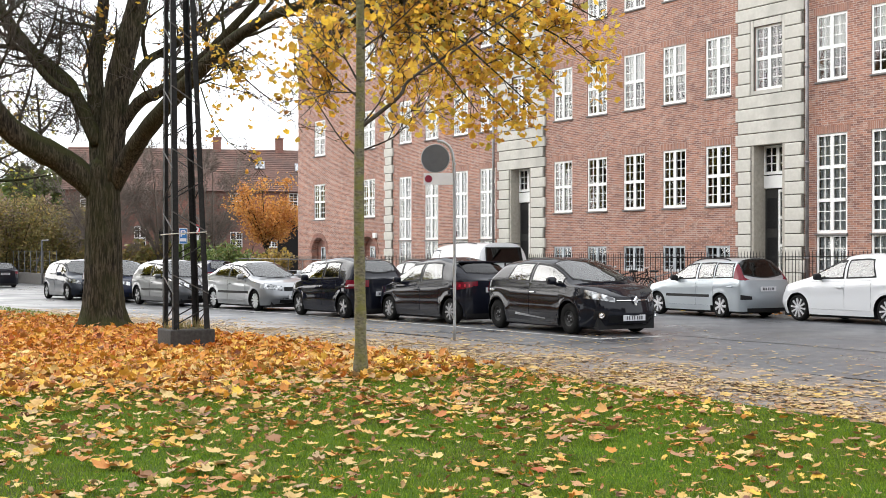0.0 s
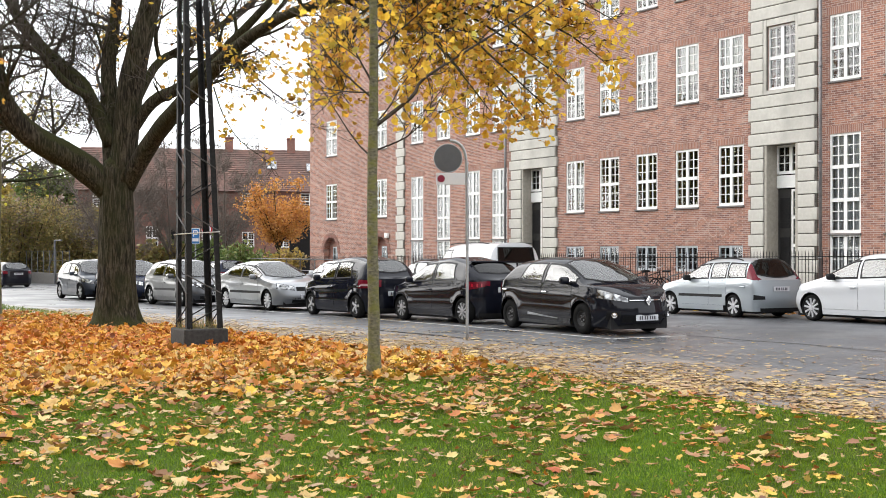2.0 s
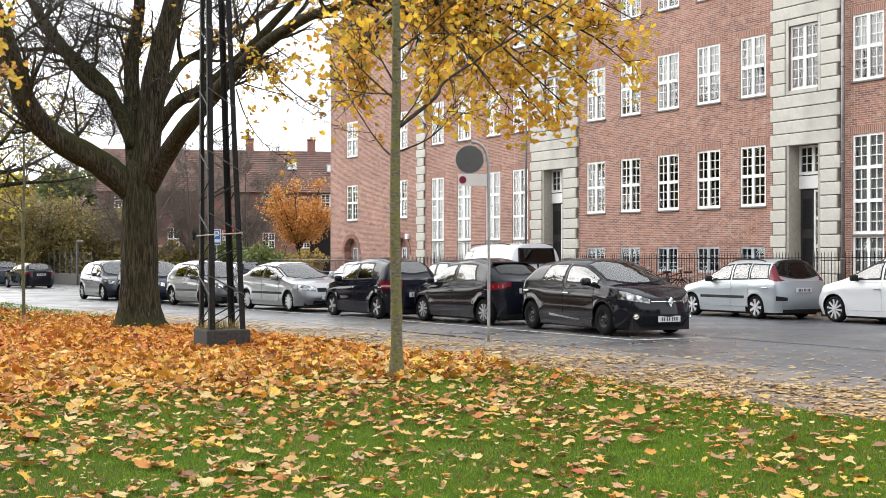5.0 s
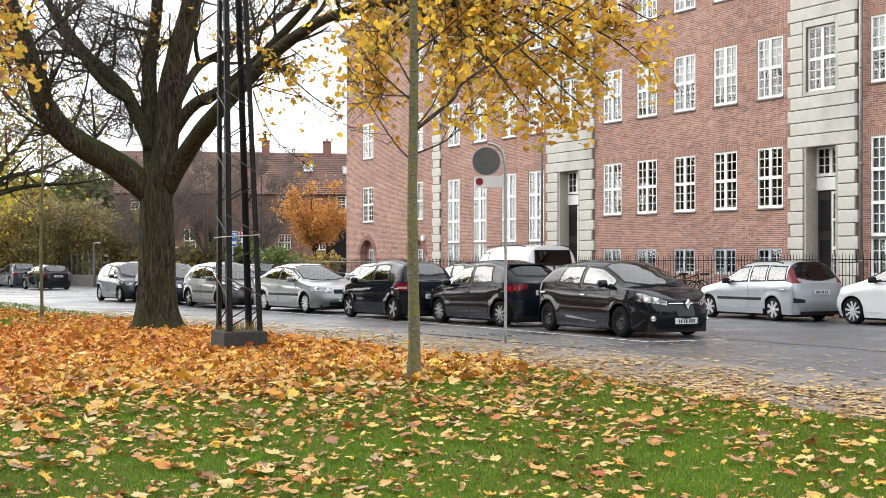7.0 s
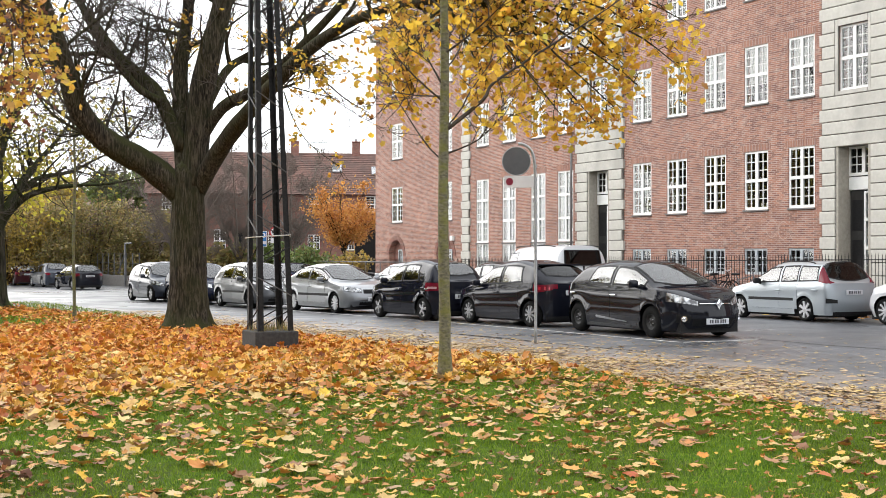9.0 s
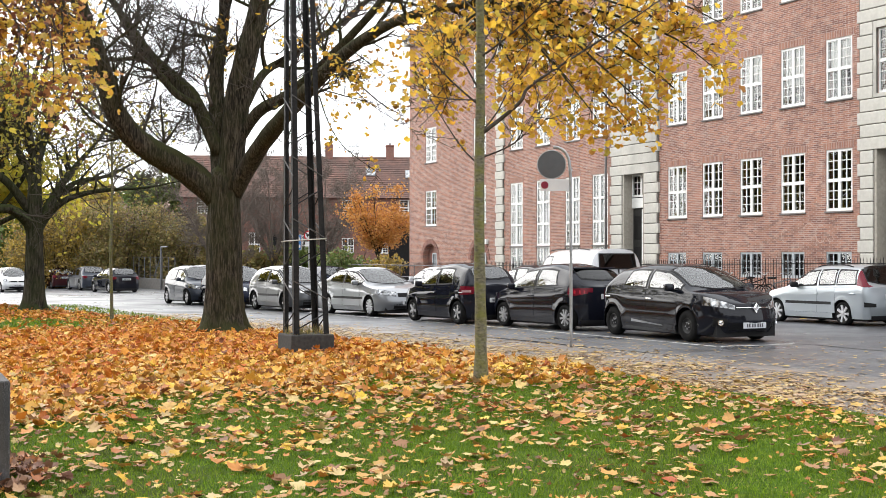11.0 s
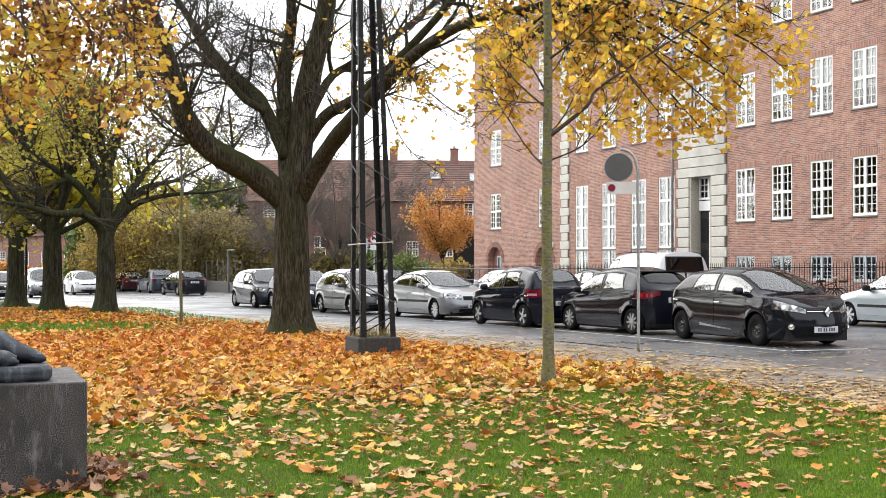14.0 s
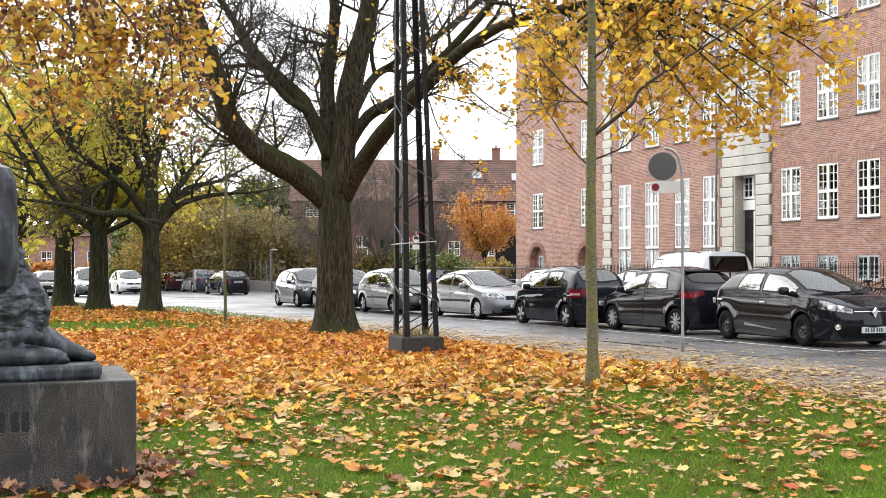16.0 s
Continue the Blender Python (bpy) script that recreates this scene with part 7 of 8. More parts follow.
def bare_tree(x, y, h, r, seed, label):
    """A leafless twiggy tree."""
    root = thing("bare_tree", pose(x, y, zg(x)), label, "tree", "bare trees beyond the street")
    w = Wood(seed)
    w.fine, w.least = 0.014, 5
    z = zg(x)
    rr = random.Random(seed)
    w.trunk(x, y, z, 2.2, r, 1.4)
    for k in range(8):
        q = 2.4 * k + rr.uniform(-0.3, 0.3)
        s = h * rr.uniform(0.22, 0.4)
        w.limb([(x, y, z + 1.8), (x + 0.45 * s * math.cos(q), y + 0.45 * s * math.sin(q), z + 0.42 * h), (x + s * math.cos(q), y + s * math.sin(q), z + h * rr.uniform(0.6, 0.95))], r * 0.55, 0.02, 4, 7, 1.9, 0.15, 0.06, 3)
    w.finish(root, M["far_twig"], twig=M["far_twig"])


bare_tree(-84.0, 29.5, 11.5, 0.2, 111, "bare brown twiggy tree before the brick house")
bare_tree(-82.0, 24.6, 10.5, 0.18, 113, "bare brown twiggy tree beside the street")
bare_tree(-90.0, 36.0, 11.0, 0.2, 115, "bare brown twiggy tree by the tiled roof")

# ---- unseen park trees, added behind the lawn to darken reflections in the cars ----
for k in range(11):
    shrub("park_tree", 36.0 - 11.0 * k, -36.0 - 7.0 * (k % 2), 7.5, 6.5, 19.0 + 3 * (k % 3), M["olive"] if k % 2 else M["yolive"], 200 + k, "unseen broad autumn tree added beyond the lawn for reflections", 3600, (0.5, 1.0))
for k in range(5):
    shrub("park_tree", 44.0 + 6 * (k % 2), -24.0 + 13.0 * k, 7.0, 7.0, 15.0, M["olive"], 220 + k, "unseen broad autumn tree added beyond the lawn for reflections", 3000, (0.5, 1.0))

# ---- the lawn: fallen leaves and grass ----
M["carpet"] = leaf_material("fallen_orange_leaf", CARPET, translucent=0.15, rough=0.6, patch=(0.40, 0.085, 0.015))
M["carpet_deep"] = leaf_material("fallen_deep_orange_leaf", DEEP, translucent=0.15, rough=0.6, patch=(0.44, 0.10, 0.016))
M["lawn_leaf"] = leaf_material("scattered_lawn_leaf", LAWN, translucent=0.15, rough=0.6)
M["lawn_leaf_single"] = leaf_material("single_lawn_leaf", LAWN, True, translucent=0.15, rough=0.6)
M["crumb"] = leaf_material("trodden_leaf_crumb", [(0.0, (0.30, 0.19, 0.10)), (0.4, (0.42, 0.29, 0.15)), (0.7, (0.22, 0.12, 0.07)), (1.0, (0.48, 0.32, 0.09))], translucent=0.1, rough=0.6)
M["path_leaf"] = leaf_material("trodden_path_leaf", PATH, translucent=0.1, rough=0.5)


def lay(pts, lift):
    z = np.array([zg(x) + bank(x) for x in pts[:, 0]]) + lift - 0.12
    return np.column_stack([pts, z])


def carpet_weight(x, y):
    """How thickly the leaves lie: deep round the maple and the mast, thinning towards the open lawn."""
    edge = 13.9 - 0.16 * (y - 6) ** 2 * (y < 6) * 0.35
    near = 1 / (1 + np.exp((x + edge + 0.5 * np.sin(y * 2.1) + 0.3 * np.sin(x * 3 + y)) * 1.75))
    far = 1 / (1 + np.exp(-(x + 31.0 + 0.5 * (y - 5)) * 0.6))
    left = 1 / (1 + np.exp(-(y + 1.5) * 1.4))
    strip = 1 - 0.96 * np.exp(-((x + 34.6 - 0.35 * (y - 3.5) + 0.6 * np.sin(y * 1.3)) / 3.4) ** 4) / (1 + np.exp((y - 6.6) * 2.2))
    return near * np.maximum(far, 0.3) * left * strip


def scatter_carpet():
    rs = np.random.RandomState(7)
    n = 112000
    p = np.column_stack([rs.uniform(-52, -9, n), rs.uniform(-4, 9.75, n)])
    keep = rs.rand(n) < carpet_weight(p[:, 0], p[:, 1]) * np.clip(1.4 - np.abs(p[:, 0] + 20) / 45, 0.35, 1) * 0.62
    p = p[keep & (p[:, 1] < np.array([lawn_y(x) for x in p[:, 0]]) + 0.05)]
    c = lay(p, 0.14) + np.column_stack([np.zeros((len(p), 2)), rs.gamma(1.6, 0.02, len(p))])
    deep = p[:, 0] < -18.2 + rs.normal(0, 2.2, len(p))
    for pick, m, label in ((deep, M["carpet_deep"], "thick carpet of deep orange maple leaves under the tree"), (~deep, M["carpet"], "thick carpet of orange and gold maple leaves on the lawn")):
        ob = new("leaf_litter", leaf_cloud("leaf_litter", c[pick], rs.uniform(0.07, 0.15, int(pick.sum())), 0.58, m, 8, None, 0.03))
        tagged(ob, label, "fallen leaves", kind="stuff")


scatter_carpet()


LYING = [sh * np.array([1, 1, z]) for sh, z in zip(LEAF_SHAPES, (0.7, 0.6, 0.8, 0.65, 1.1, 0.45))]


def scatter_lawn():
    rs = np.random.RandomState(9)
    n = 12600
    x, y = rs.uniform(-16.5, -3.5, n), rs.uniform(-1.0, 9.7, n)
    clump = np.sin(x * 1.7 + 1.3 * np.sin(y * 1.1)) * np.sin(y * 1.9 + x) > -0.35 + rs.normal(0, 0.45, n)
    w = rs.rand(n) < np.clip(0.42 + (-x - 8) * 0.06, 0.3, 0.9)
    keep = clump & w
    p = np.column_stack([x, y])[keep]
    order = np.argsort(np.hypot(p[:, 0] + 7.2, p[:, 1] - 3.6))
    near, rest = p[order[:300]], p[order[300:]]
    c = lay(rest, 0.155)
    ob = new("leaf_litter", leaf_cloud("leaf_litter", c, 0.04 + 0.115 * rs.beta(1.3, 1.7, len(rest)), 0.3, M["lawn_leaf"], 10, LYING, 0.02))
    tagged(ob, "scattered pale, yellow and brown maple leaves on grass", "fallen leaves", kind="stuff")
    # torn and shrivelled bits between them
    n = 8500
    x, y = rs.uniform(-16.5, -3.5, n), rs.uniform(-1.0, 9.7, n)
    bits = np.sin(x * 1.3 + 2.0 * np.sin(y * 0.9)) * np.sin(y * 1.5 + x * 0.7) > -0.2 + rs.normal(0, 0.5, n)
    c = lay(np.column_stack([x, y])[bits], 0.15)
    ob = new("leaf_litter", leaf_cloud("leaf_litter", c, rs.uniform(0.022, 0.062, len(c)), 0.5, M["lawn_leaf"], 14, None, 0.05))
    tagged(ob, "small torn leaf scraps among the grass", "fallen leaves", kind="stuff")
    # the lawn goes on behind, thinly strewn
    n = 3200
    x, y = rs.uniform(-16.5, 12.0, n), rs.uniform(-14.0, 9.6, n)
    out = ((x > -3.5) | (y < -1.0)) & (np.array([lawn_y(q) for q in x]) > y + 0.1) & (rs.rand(n) < np.clip(1.1 - np.hypot(x + 5, y - 3) / 20, 0, 1)) & ((x > -8.3) | (y > 1.6) | (y < -2.0))
    c = lay(np.column_stack([x, y])[out], 0.15)
    ob = new("leaf_litter", leaf_cloud("leaf_litter", c, rs.uniform(0.05, 0.14, len(c)), 0.24, M["lawn_leaf"], 20, LYING, 0.02))
    tagged(ob, "thinly strewn maple leaves on the open grass", "fallen leaves", kind="stuff")
    # the nearest leaves lie singly
    meshes = []
    for k, sh in enumerate(LYING * 2):
        m = len(sh)
        ring = np.arange(1, m)
        tri = np.stack([np.zeros(m - 1, int), ring, np.roll(ring, -1)], 1)
        stalk = np.array([(0.012, -0.34, 0.0), (-0.012, -0.34, 0.0), (0.05 * (k % 3 - 1), -0.95, 0.12)])
        v = np.concatenate([sh * np.array([1, 1, 1 + 0.3 * (k % 2)]), stalk])
        f = np.concatenate([tri, [[m, m + 1, m + 2]]])
        meshes.append(fast_mesh("fallen_leaf", v, f, M["lawn_leaf_single"]))
    r = random.Random(12)
    for k, (x, y) in enumerate(near):
        ob = new("fallen_leaf", meshes[k % len(meshes)])
        s = r.uniform(0.065, 0.15)
        ob.parent = lawn
        ob.matrix_world = pose(x, y, zg(x) + bank(x) + 0.03 + 0.02 * s, r.gauss(0, 9), r.gauss(0, 9), r.uniform(0, 360)) @ Matrix.Diagonal((s, s, s, 1))


scatter_lawn()


FLAT = [sh * np.array([1, 1, 0.35]) for sh in LEAF_SHAPES]


def scatter_path():
    rs = np.random.RandomState(15)
    n = 23000
    x = rs.uniform(-40, -5, n)
    edge = np.array([lawn_y(q) for q in x])
    y = edge + 0.1 + np.abs(rs.normal(0, 1.3, n))
    keep = np.sin(x * 1.9 + 1.7 * np.sin(y * 1.3)) * np.sin(y * 2.3 + 0.6 * x) > -0.25 + rs.normal(0, 0.5, n)
    x, y = x[keep], y[keep]
    n = len(x)
    c = lay(np.column_stack([x, y]), 0.0)
    kerb = np.array([kerb_y(q) for q in x])
    b = np.array([bank(q) for q in x])
    c[:, 2] += 0.12 - b + np.where(y < kerb, 0.72 * b + 0.012, 0.012)
    ob = new("leaf_litter", leaf_cloud("leaf_litter", c, rs.gamma(5.0, 0.0142, n).clip(0.03, 0.15), 0.1, M["path_leaf"], 16, FLAT))
    tagged(ob, "flattened wet yellow leaves on the footpath", "fallen leaves", kind="stuff")
    # trodden crumbs
    n = 9000
    x = rs.uniform(-34, -5, n)
    y = np.array([lawn_y(q) for q in x]) + 0.05 + np.abs(rs.normal(0, 1.0, n)) * np.clip((-x - 3) / 9, 0.35, 1.3)
    kerb = np.array([kerb_y(q) for q in x])
    x, y = x[y < kerb], y[y < kerb]
    c = lay(np.column_stack([x, y]), 0.0)
    b = np.array([bank(q) for q in x])
    c[:, 2] += 0.12 - b + 0.72 * b + 0.011
    ob = new("leaf_litter", leaf_cloud("leaf_litter", c, rs.uniform(0.016, 0.045, len(x)), 0.12, M["crumb"], 19, LEAF_SIMPLE))
    tagged(ob, "brown crumbs of trodden leaves on the footpath", "fallen leaves", kind="stuff")
    n = 1500
    x = rs.uniform(-30, -6, n)
    y = np.array([kerb_y(q) for q in x]) + np.abs(rs.normal(0, 2.4, n))
    c = lay(np.column_stack([x, y]), 0.012)
    c[:, 2] += 0.12 - np.array([bank(q) for q in x])
    ob = new("leaf_litter", leaf_cloud("leaf_litter", c, rs.uniform(0.03, 0.09, n), 0.05, M["path_leaf"], 17, FLAT))
    tagged(ob, "single wet leaves stuck to the asphalt", "fallen leaves", kind="stuff")
    n = 500
    x = rs.uniform(-62, -14, n)
    c = lay(np.column_stack([x, 26.5 - np.abs(rs.normal(0, 0.3, n))]), 0.03)
    c[:, 2] += 0.12 - np.array([bank(q) for q in x])
    ob = new("leaf_litter", leaf_cloud("leaf_litter", c, rs.uniform(0.1, 0.2, n), 0.3, M["carpet"], 18, LEAF_SIMPLE))
    tagged(ob, "drift of brown leaves along the far kerb", "fallen leaves", kind="stuff")


scatter_path()


def plinth_drift():
    """Brown leaves blown against the foot of the plinth."""
    rs = np.random.RandomState(33)
    n = 150
    a = rs.rand(n)
    x = np.where(a < 0.5, -8.93 + np.abs(rs.normal(0, 0.1, n)), -9.0 - rs.uniform(0, 1.2, n))
    y = np.where(a < 0.5, rs.uniform(-1.2, 1.15, n), 1.12 + np.abs(rs.normal(0, 0.16, n)))
    y = y - 0.045 * (x + 9.0) * (a >= 0.5)
    x = x + 0.045 * (y - 1.06) * (a < 0.5)
    c = lay(np.column_stack([x, y]), 0.16) + np.column_stack([np.zeros((n, 2)), rs.gamma(1.5, 0.015, n)])
    ob = new("leaf_litter", leaf_cloud("leaf_litter", c, rs.uniform(0.05, 0.115, n), 0.55, M["brown_leaf"], 34, None, 0.1))
    tagged(ob, "brown leaves drifted against the granite plinth", "fallen leaves", kind="stuff")


M["brown_leaf"] = leaf_material("rotting_brown_leaf", [(0.0, (0.16, 0.07, 0.045)), (0.4, (0.30, 0.17, 0.10)), (0.6, (0.10, 0.04, 0.03)), (0.8, (0.40, 0.14, 0.04)), (1.0, (0.45, 0.30, 0.18))], translucent=0.1)
plinth_drift()


def grass_material():
    m = mat("grass_blade", (0.1, 0.2, 0.03), 0.85, spec=0.0)
    n, l, b = nodes_of(m)
    g = n.new("ShaderNodeNewGeometry")
    col = ramp(m, g.outputs["Random Per Island"], [(0.0, (0.02, 0.06, 0.004)), (0.3, (0.085, 0.17, 0.014)), (0.65, (0.19, 0.31, 0.026)), (0.93, (0.33, 0.44, 0.05)), (1.0, (0.42, 0.40, 0.12))])
    v = coords(m)
    col = mixed(m, ramp(m, noise_tex(m, v, 0.9, 4), [(0.35, (0, 0, 0)), (0.7, (0.55, 0.55, 0.55))]), col, (0.14, 0.19, 0.012))
    paint(m, col)
    tl, mx = n.new("ShaderNodeBsdfTranslucent"), n.new("ShaderNodeMixShader")
    mx.inputs[0].default_value = 0.45
    l.new(col, tl.inputs["Color"])
    l.new(b.outputs[0], mx.inputs[1])
    l.new(tl.outputs[0], mx.inputs[2])
    l.new(mx.outputs[0], n["Material Output"].inputs["Surface"])
    return m


M["grass"] = grass_material()


def grass(n, x0, x1, y0, y1, h0, h1, width, seed):
    rs = np.random.RandomState(seed)
    x = x1 - (x1 - x0) * rs.rand(n) ** 1.25
    y = rs.uniform(y0, y1, n)
    h = rs.uniform(h0, h1, n)
    q, w = rs.uniform(0, 2 * np.pi, n), rs.uniform(0.6, 1.3, n) * width
    lean = rs.normal(0, 0.45, (n, 2)) * h[:, None]
    z = np.array([zg(a) + bank(a) for a in x]) - 0.005
    a = np.stack([x + w * np.cos(q), y + w * np.sin(q), z], 1)
    b = np.stack([x - w * np.cos(q), y - w * np.sin(q), z], 1)
    c = np.stack([x + lean[:, 0], y + lean[:, 1], z + h], 1)
    v = np.stack([a, b, c], 1).reshape(-1, 3)
    ob = new("grass", fast_mesh("grass", v, np.arange(3 * n).reshape(-1, 3), M["grass"]))
    tagged(ob, "short damp green lawn grass", "grass", kind="stuff")


grass(460000, -17.0, -3.5, -1.5, 9.7, 0.018, 0.055, 0.0024, 21)
grass(60000, -52.0, -17.0, -3.0, 9.5, 0.04, 0.09, 0.01, 22)

# ---- iron lattice mast ----
def lattice_mast():
    x, y = -20.3, 7.62
    z = zg(x) + bank(x)
    root = thing("lattice_mast", pose(x, y, z, 0, 0, -2.5), "black iron lattice mast on a concrete block", "mast")
    bm = bevelled(-0.40, 0.40, -0.40, 0.40, -0.15, 0.36, 0.025)
    part("base_block", bm, M["concrete"], root, "dark stained concrete footing block")
    H = 11.0

    def corner(i, t):
        s = 0.325 - 0.0185 * H * t
        return Vector((s * (1 if i in (0, 3) else -1) - 0.008 * H * t, s * (1 if i in (0, 1) else -1) - 0.0205 * H * t, 0.36 + H * t))

    for i in range(4):
        bm = bmesh.new()
        a, b = corner(i, 0), corner(i, 1)
        sx, sy = (-1 if i in (0, 3) else 1), (-1 if i in (0, 1) else 1)
        for dx, dy in ((0.1 * sx, 0.014 * sy), (0.014 * sx, 0.1 * sy)):
            lo = [a, a + Vector((dx, 0, 0)), a + Vector((dx, dy, 0)), a + Vector((0, dy, 0))]
            up = [b + (p - a) * 0.8 for p in lo]
            v0, v1 = [bm.verts.new(p) for p in lo], [bm.verts.new(p) for p in up]
            for k in range(4):
                bm.faces.new((v0[k], v0[(k + 1) % 4], v1[(k + 1) % 4], v1[k]))
            bm.faces.new(v1)
        bmesh.ops.recalc_face_normals(bm, faces=bm.faces[:])
        part("leg", bm, M["iron"], root)
    panels = 10
    for i in range(4):
        j = (i + 1) % 4
        for k in range(panels):
            for lo, hi, flip in ((0.06, 0.36, 0), (0.56, 0.86, 1)):
                t0, t1 = (k + lo) / panels, (k + hi) / panels
                a, b = (corner(i, t0), corner(j, t1)) if (i < 2) == bool(flip) else (corner(j, t0), corner(i, t1))
                bm = bmesh.new()
                tube(bm, [a, b], 0.012, 5)
                part("brace", bm, M["mast_bar"] if flip else M["iron"], root)
    # a pale rope tied round the legs
    bm = bmesh.new()
    pts = []
    for k in range(5):
        c = corner(k % 4, 0.152)
        pts.append(c * 1.06 + Vector((0, 0, 0.03 * math.sin(k * 2.0) - 0.06 * c.z)))
    tube(bm, smooth_path(pts, 3), 0.01, 6)
    part("rope", bm, M["rope"], root, "pale rope tied round the legs")
    # weeds on the block
    rs = np.random.RandomState(33)
    n = 260
    a = rs.uniform(-0.37, 0.37, (n, 2))
    h = rs.uniform(0.05, 0.22, n) * (a[:, 0] < 0.2) + 0.03
    q = rs.uniform(0, 6.28, n)
    v = np.stack([np.column_stack([a[:, 0] + 0.006 * np.cos(q), a[:, 1] + 0.006 * np.sin(q), np.full(n, 0.355)]), np.column_stack([a[:, 0] - 0.006 * np.cos(q), a[:, 1] - 0.006 * np.sin(q), np.full(n, 0.355)]), np.column_stack([a + rs.normal(0, 0.06, (n, 2)), 0.355 + h])], 1).reshape(-1, 3)
    ob = new("weed_tuft", fast_mesh("weed_tuft", v, np.arange(3 * n).reshape(-1, 3), M["olive"]))
    ob.parent = root
    ob["kind"] = "stuff"


M["rope"] = grained("pale_rope", (0.42, 0.40, 0.36), (0.55, 0.53, 0.48), 60, 0.9)
M["mast_bar"] = grained("weathered_iron_bar", (0.04, 0.039, 0.04), (0.09, 0.087, 0.085), 20, 0.6, 0.15, 0.002)
lattice_mast()

# ---- road signs ----
M["sign_back"] = grained("dull_grey_sign_back", (0.085, 0.09, 0.10), (0.115, 0.12, 0.13), 5, 0.6, 0.05)
M["galv"] = grained("galvanised_steel", (0.30, 0.31, 0.32), (0.42, 0.43, 0.44), 18, 0.5, 0.1, metal=0.5)
M["sign_white"] = grained("sign_white", (0.66, 0.66, 0.68), (0.74, 0.74, 0.76), 4, 0.4, 0.02)
M["sign_red"] = mat("sign_dark_red", (0.22, 0.012, 0.04), 0.45)
M["sign_blue"] = mat("sign_blue", (0.03, 0.16, 0.42), 0.4)
M["sign_black"] = mat("sign_black", (0.02, 0.02, 0.02), 0.5)


def disc(bm, cx, cz, r, y0, y1, sides=40):
    ring = []
    for y in (y0, y1):
        ring.append([bm.verts.new((cx + r * math.cos(2 * math.pi * k / sides), y, cz + r * math.sin(2 * math.pi * k / sides))) for k in range(sides)])
    for k in range(sides):
        bm.faces.new((ring[0][k], ring[0][(k + 1) % sides], ring[1][(k + 1) % sides], ring[1][k]))
    bm.faces.new(ring[0][::-1])
    bm.faces.new(ring[1])


def path_sign():
    """The sign by the footpath: local x runs to the right as seen from the lawn, y away."""
    x, y = -19.42, 12.72
    z = zg(x) + 0.085
    root = thing("traffic_sign", pose(x, y, z, 0, 0, 57), "grey-backed round traffic sign on a bent galvanised post", "traffic sign")
    bm = bmesh.new()
    top = 3.35
    pts = [(0.0, 0, -0.1), (0.0, 0, 1.5), (-0.01, 0, 3.0), (-0.02, 0, top), (-0.05, 0, top + 0.22), (-0.13, 0, top + 0.36), (-0.25, 0, top + 0.43), (-0.34, 0, top + 0.44)]
    tube(bm, smooth_path(pts, 4), 0.03, 12)
    part("post", bm, M["galv"], root, smooth=True)
    bm = bmesh.new()
    disc(bm, -0.375, top + 0.10, 0.275, -0.045, -0.033)
    part("sign_disc", bm, M["sign_back"], root, "plain dull grey round sign face")
    bm = bmesh.new()
    tube(bm, [(-0.375 + 0.272 * math.cos(q), -0.04, top + 0.10 + 0.272 * math.sin(q)) for q in (2 * math.pi * k / 40 for k in range(41))], 0.01, 6)
    part("disc_rim", bm, M["galv"], root)
    pl = part("plate", bevelled(-0.6, -0.04, -0.048, -0.036, top - 0.41, top - 0.18, 0.004, 1), M["sign_white"], root, "white supplementary plate with a dark red dot")
    bm = bmesh.new()
    disc(bm, -0.505, top - 0.295, 0.072, -0.054, -0.05, 28)
    part("dot", bm, M["sign_red"], pl)
    for zz in (top - 0.36, top - 0.23, top + 0.0):
        bm = bmesh.new()
        tube(bm, [(-0.012, 0, zz - 0.02), (-0.012, 0, zz + 0.02)], 0.04, 10)
        part("clamp", bm, M["galv"], root)


path_sign()


def far_sign(x, y, kind, h):
    z = zg(x)
    root = thing("traffic_sign", pose(x, y, z, 0, 0, 65), "blue parking sign on a grey post" if kind == "blue" else "round red-edged sign with white plate on a post", "traffic sign")
    bm = bmesh.new()
    tube(bm, [(0, 0, -0.1), (0, 0, h + 0.4)], 0.035, 8)
    part("post", bm, M["galv"], root)
    if kind == "blue":
        f = part("panel", bevelled(-0.21, 0.21, -0.06, -0.045, h - 0.43, h + 0.38, 0.005, 1), M["sign_white"], root)
        part("field", bevelled(-0.185, 0.185, -0.068, -0.062, h - 0.405, h + 0.355, 0.002, 1), M["sign_blue"], f)
        bm = bmesh.new()
        for a, b, c, d in ((-0.13, -0.07, -0.05, 0.28), (-0.07, 0.1, 0.22, 0.28), (0.07, 0.13, 0.08, 0.22), (-0.07, 0.1, 0.04, 0.1), (-0.16, 0.16, -0.3, -0.14)):
            box(bm, a, b, -0.075, -0.07, h + c, h + d)
        part("symbol", bm, M["sign_white"], f)
    else:
        bm = bmesh.new()
        disc(bm, 0, h, 0.26, -0.06, -0.045)
        f = part("ring", bm, M["sign_red2"], root)
        bm = bmesh.new()
        disc(bm, 0, h, 0.19, -0.068, -0.062)
        part("field", bm, M["sign_white"], f)
        bm = bmesh.new()
        for a, b, c, d in ((-0.13, 0.04, -0.02, 0.09), (0.04, 0.12, -0.02, 0.05), (-0.1, -0.04, -0.06, -0.02), (0.03, 0.09, -0.06, -0.02)):
            box(bm, a, b, -0.078, -0.07, h + c, h + d)
        part("symbol", bm, M["sign_black"], f)
        part("plate", bevelled(-0.19, 0.19, -0.06, -0.045, h - 0.56, h - 0.32, 0.005, 1), M["sign_white"], root)


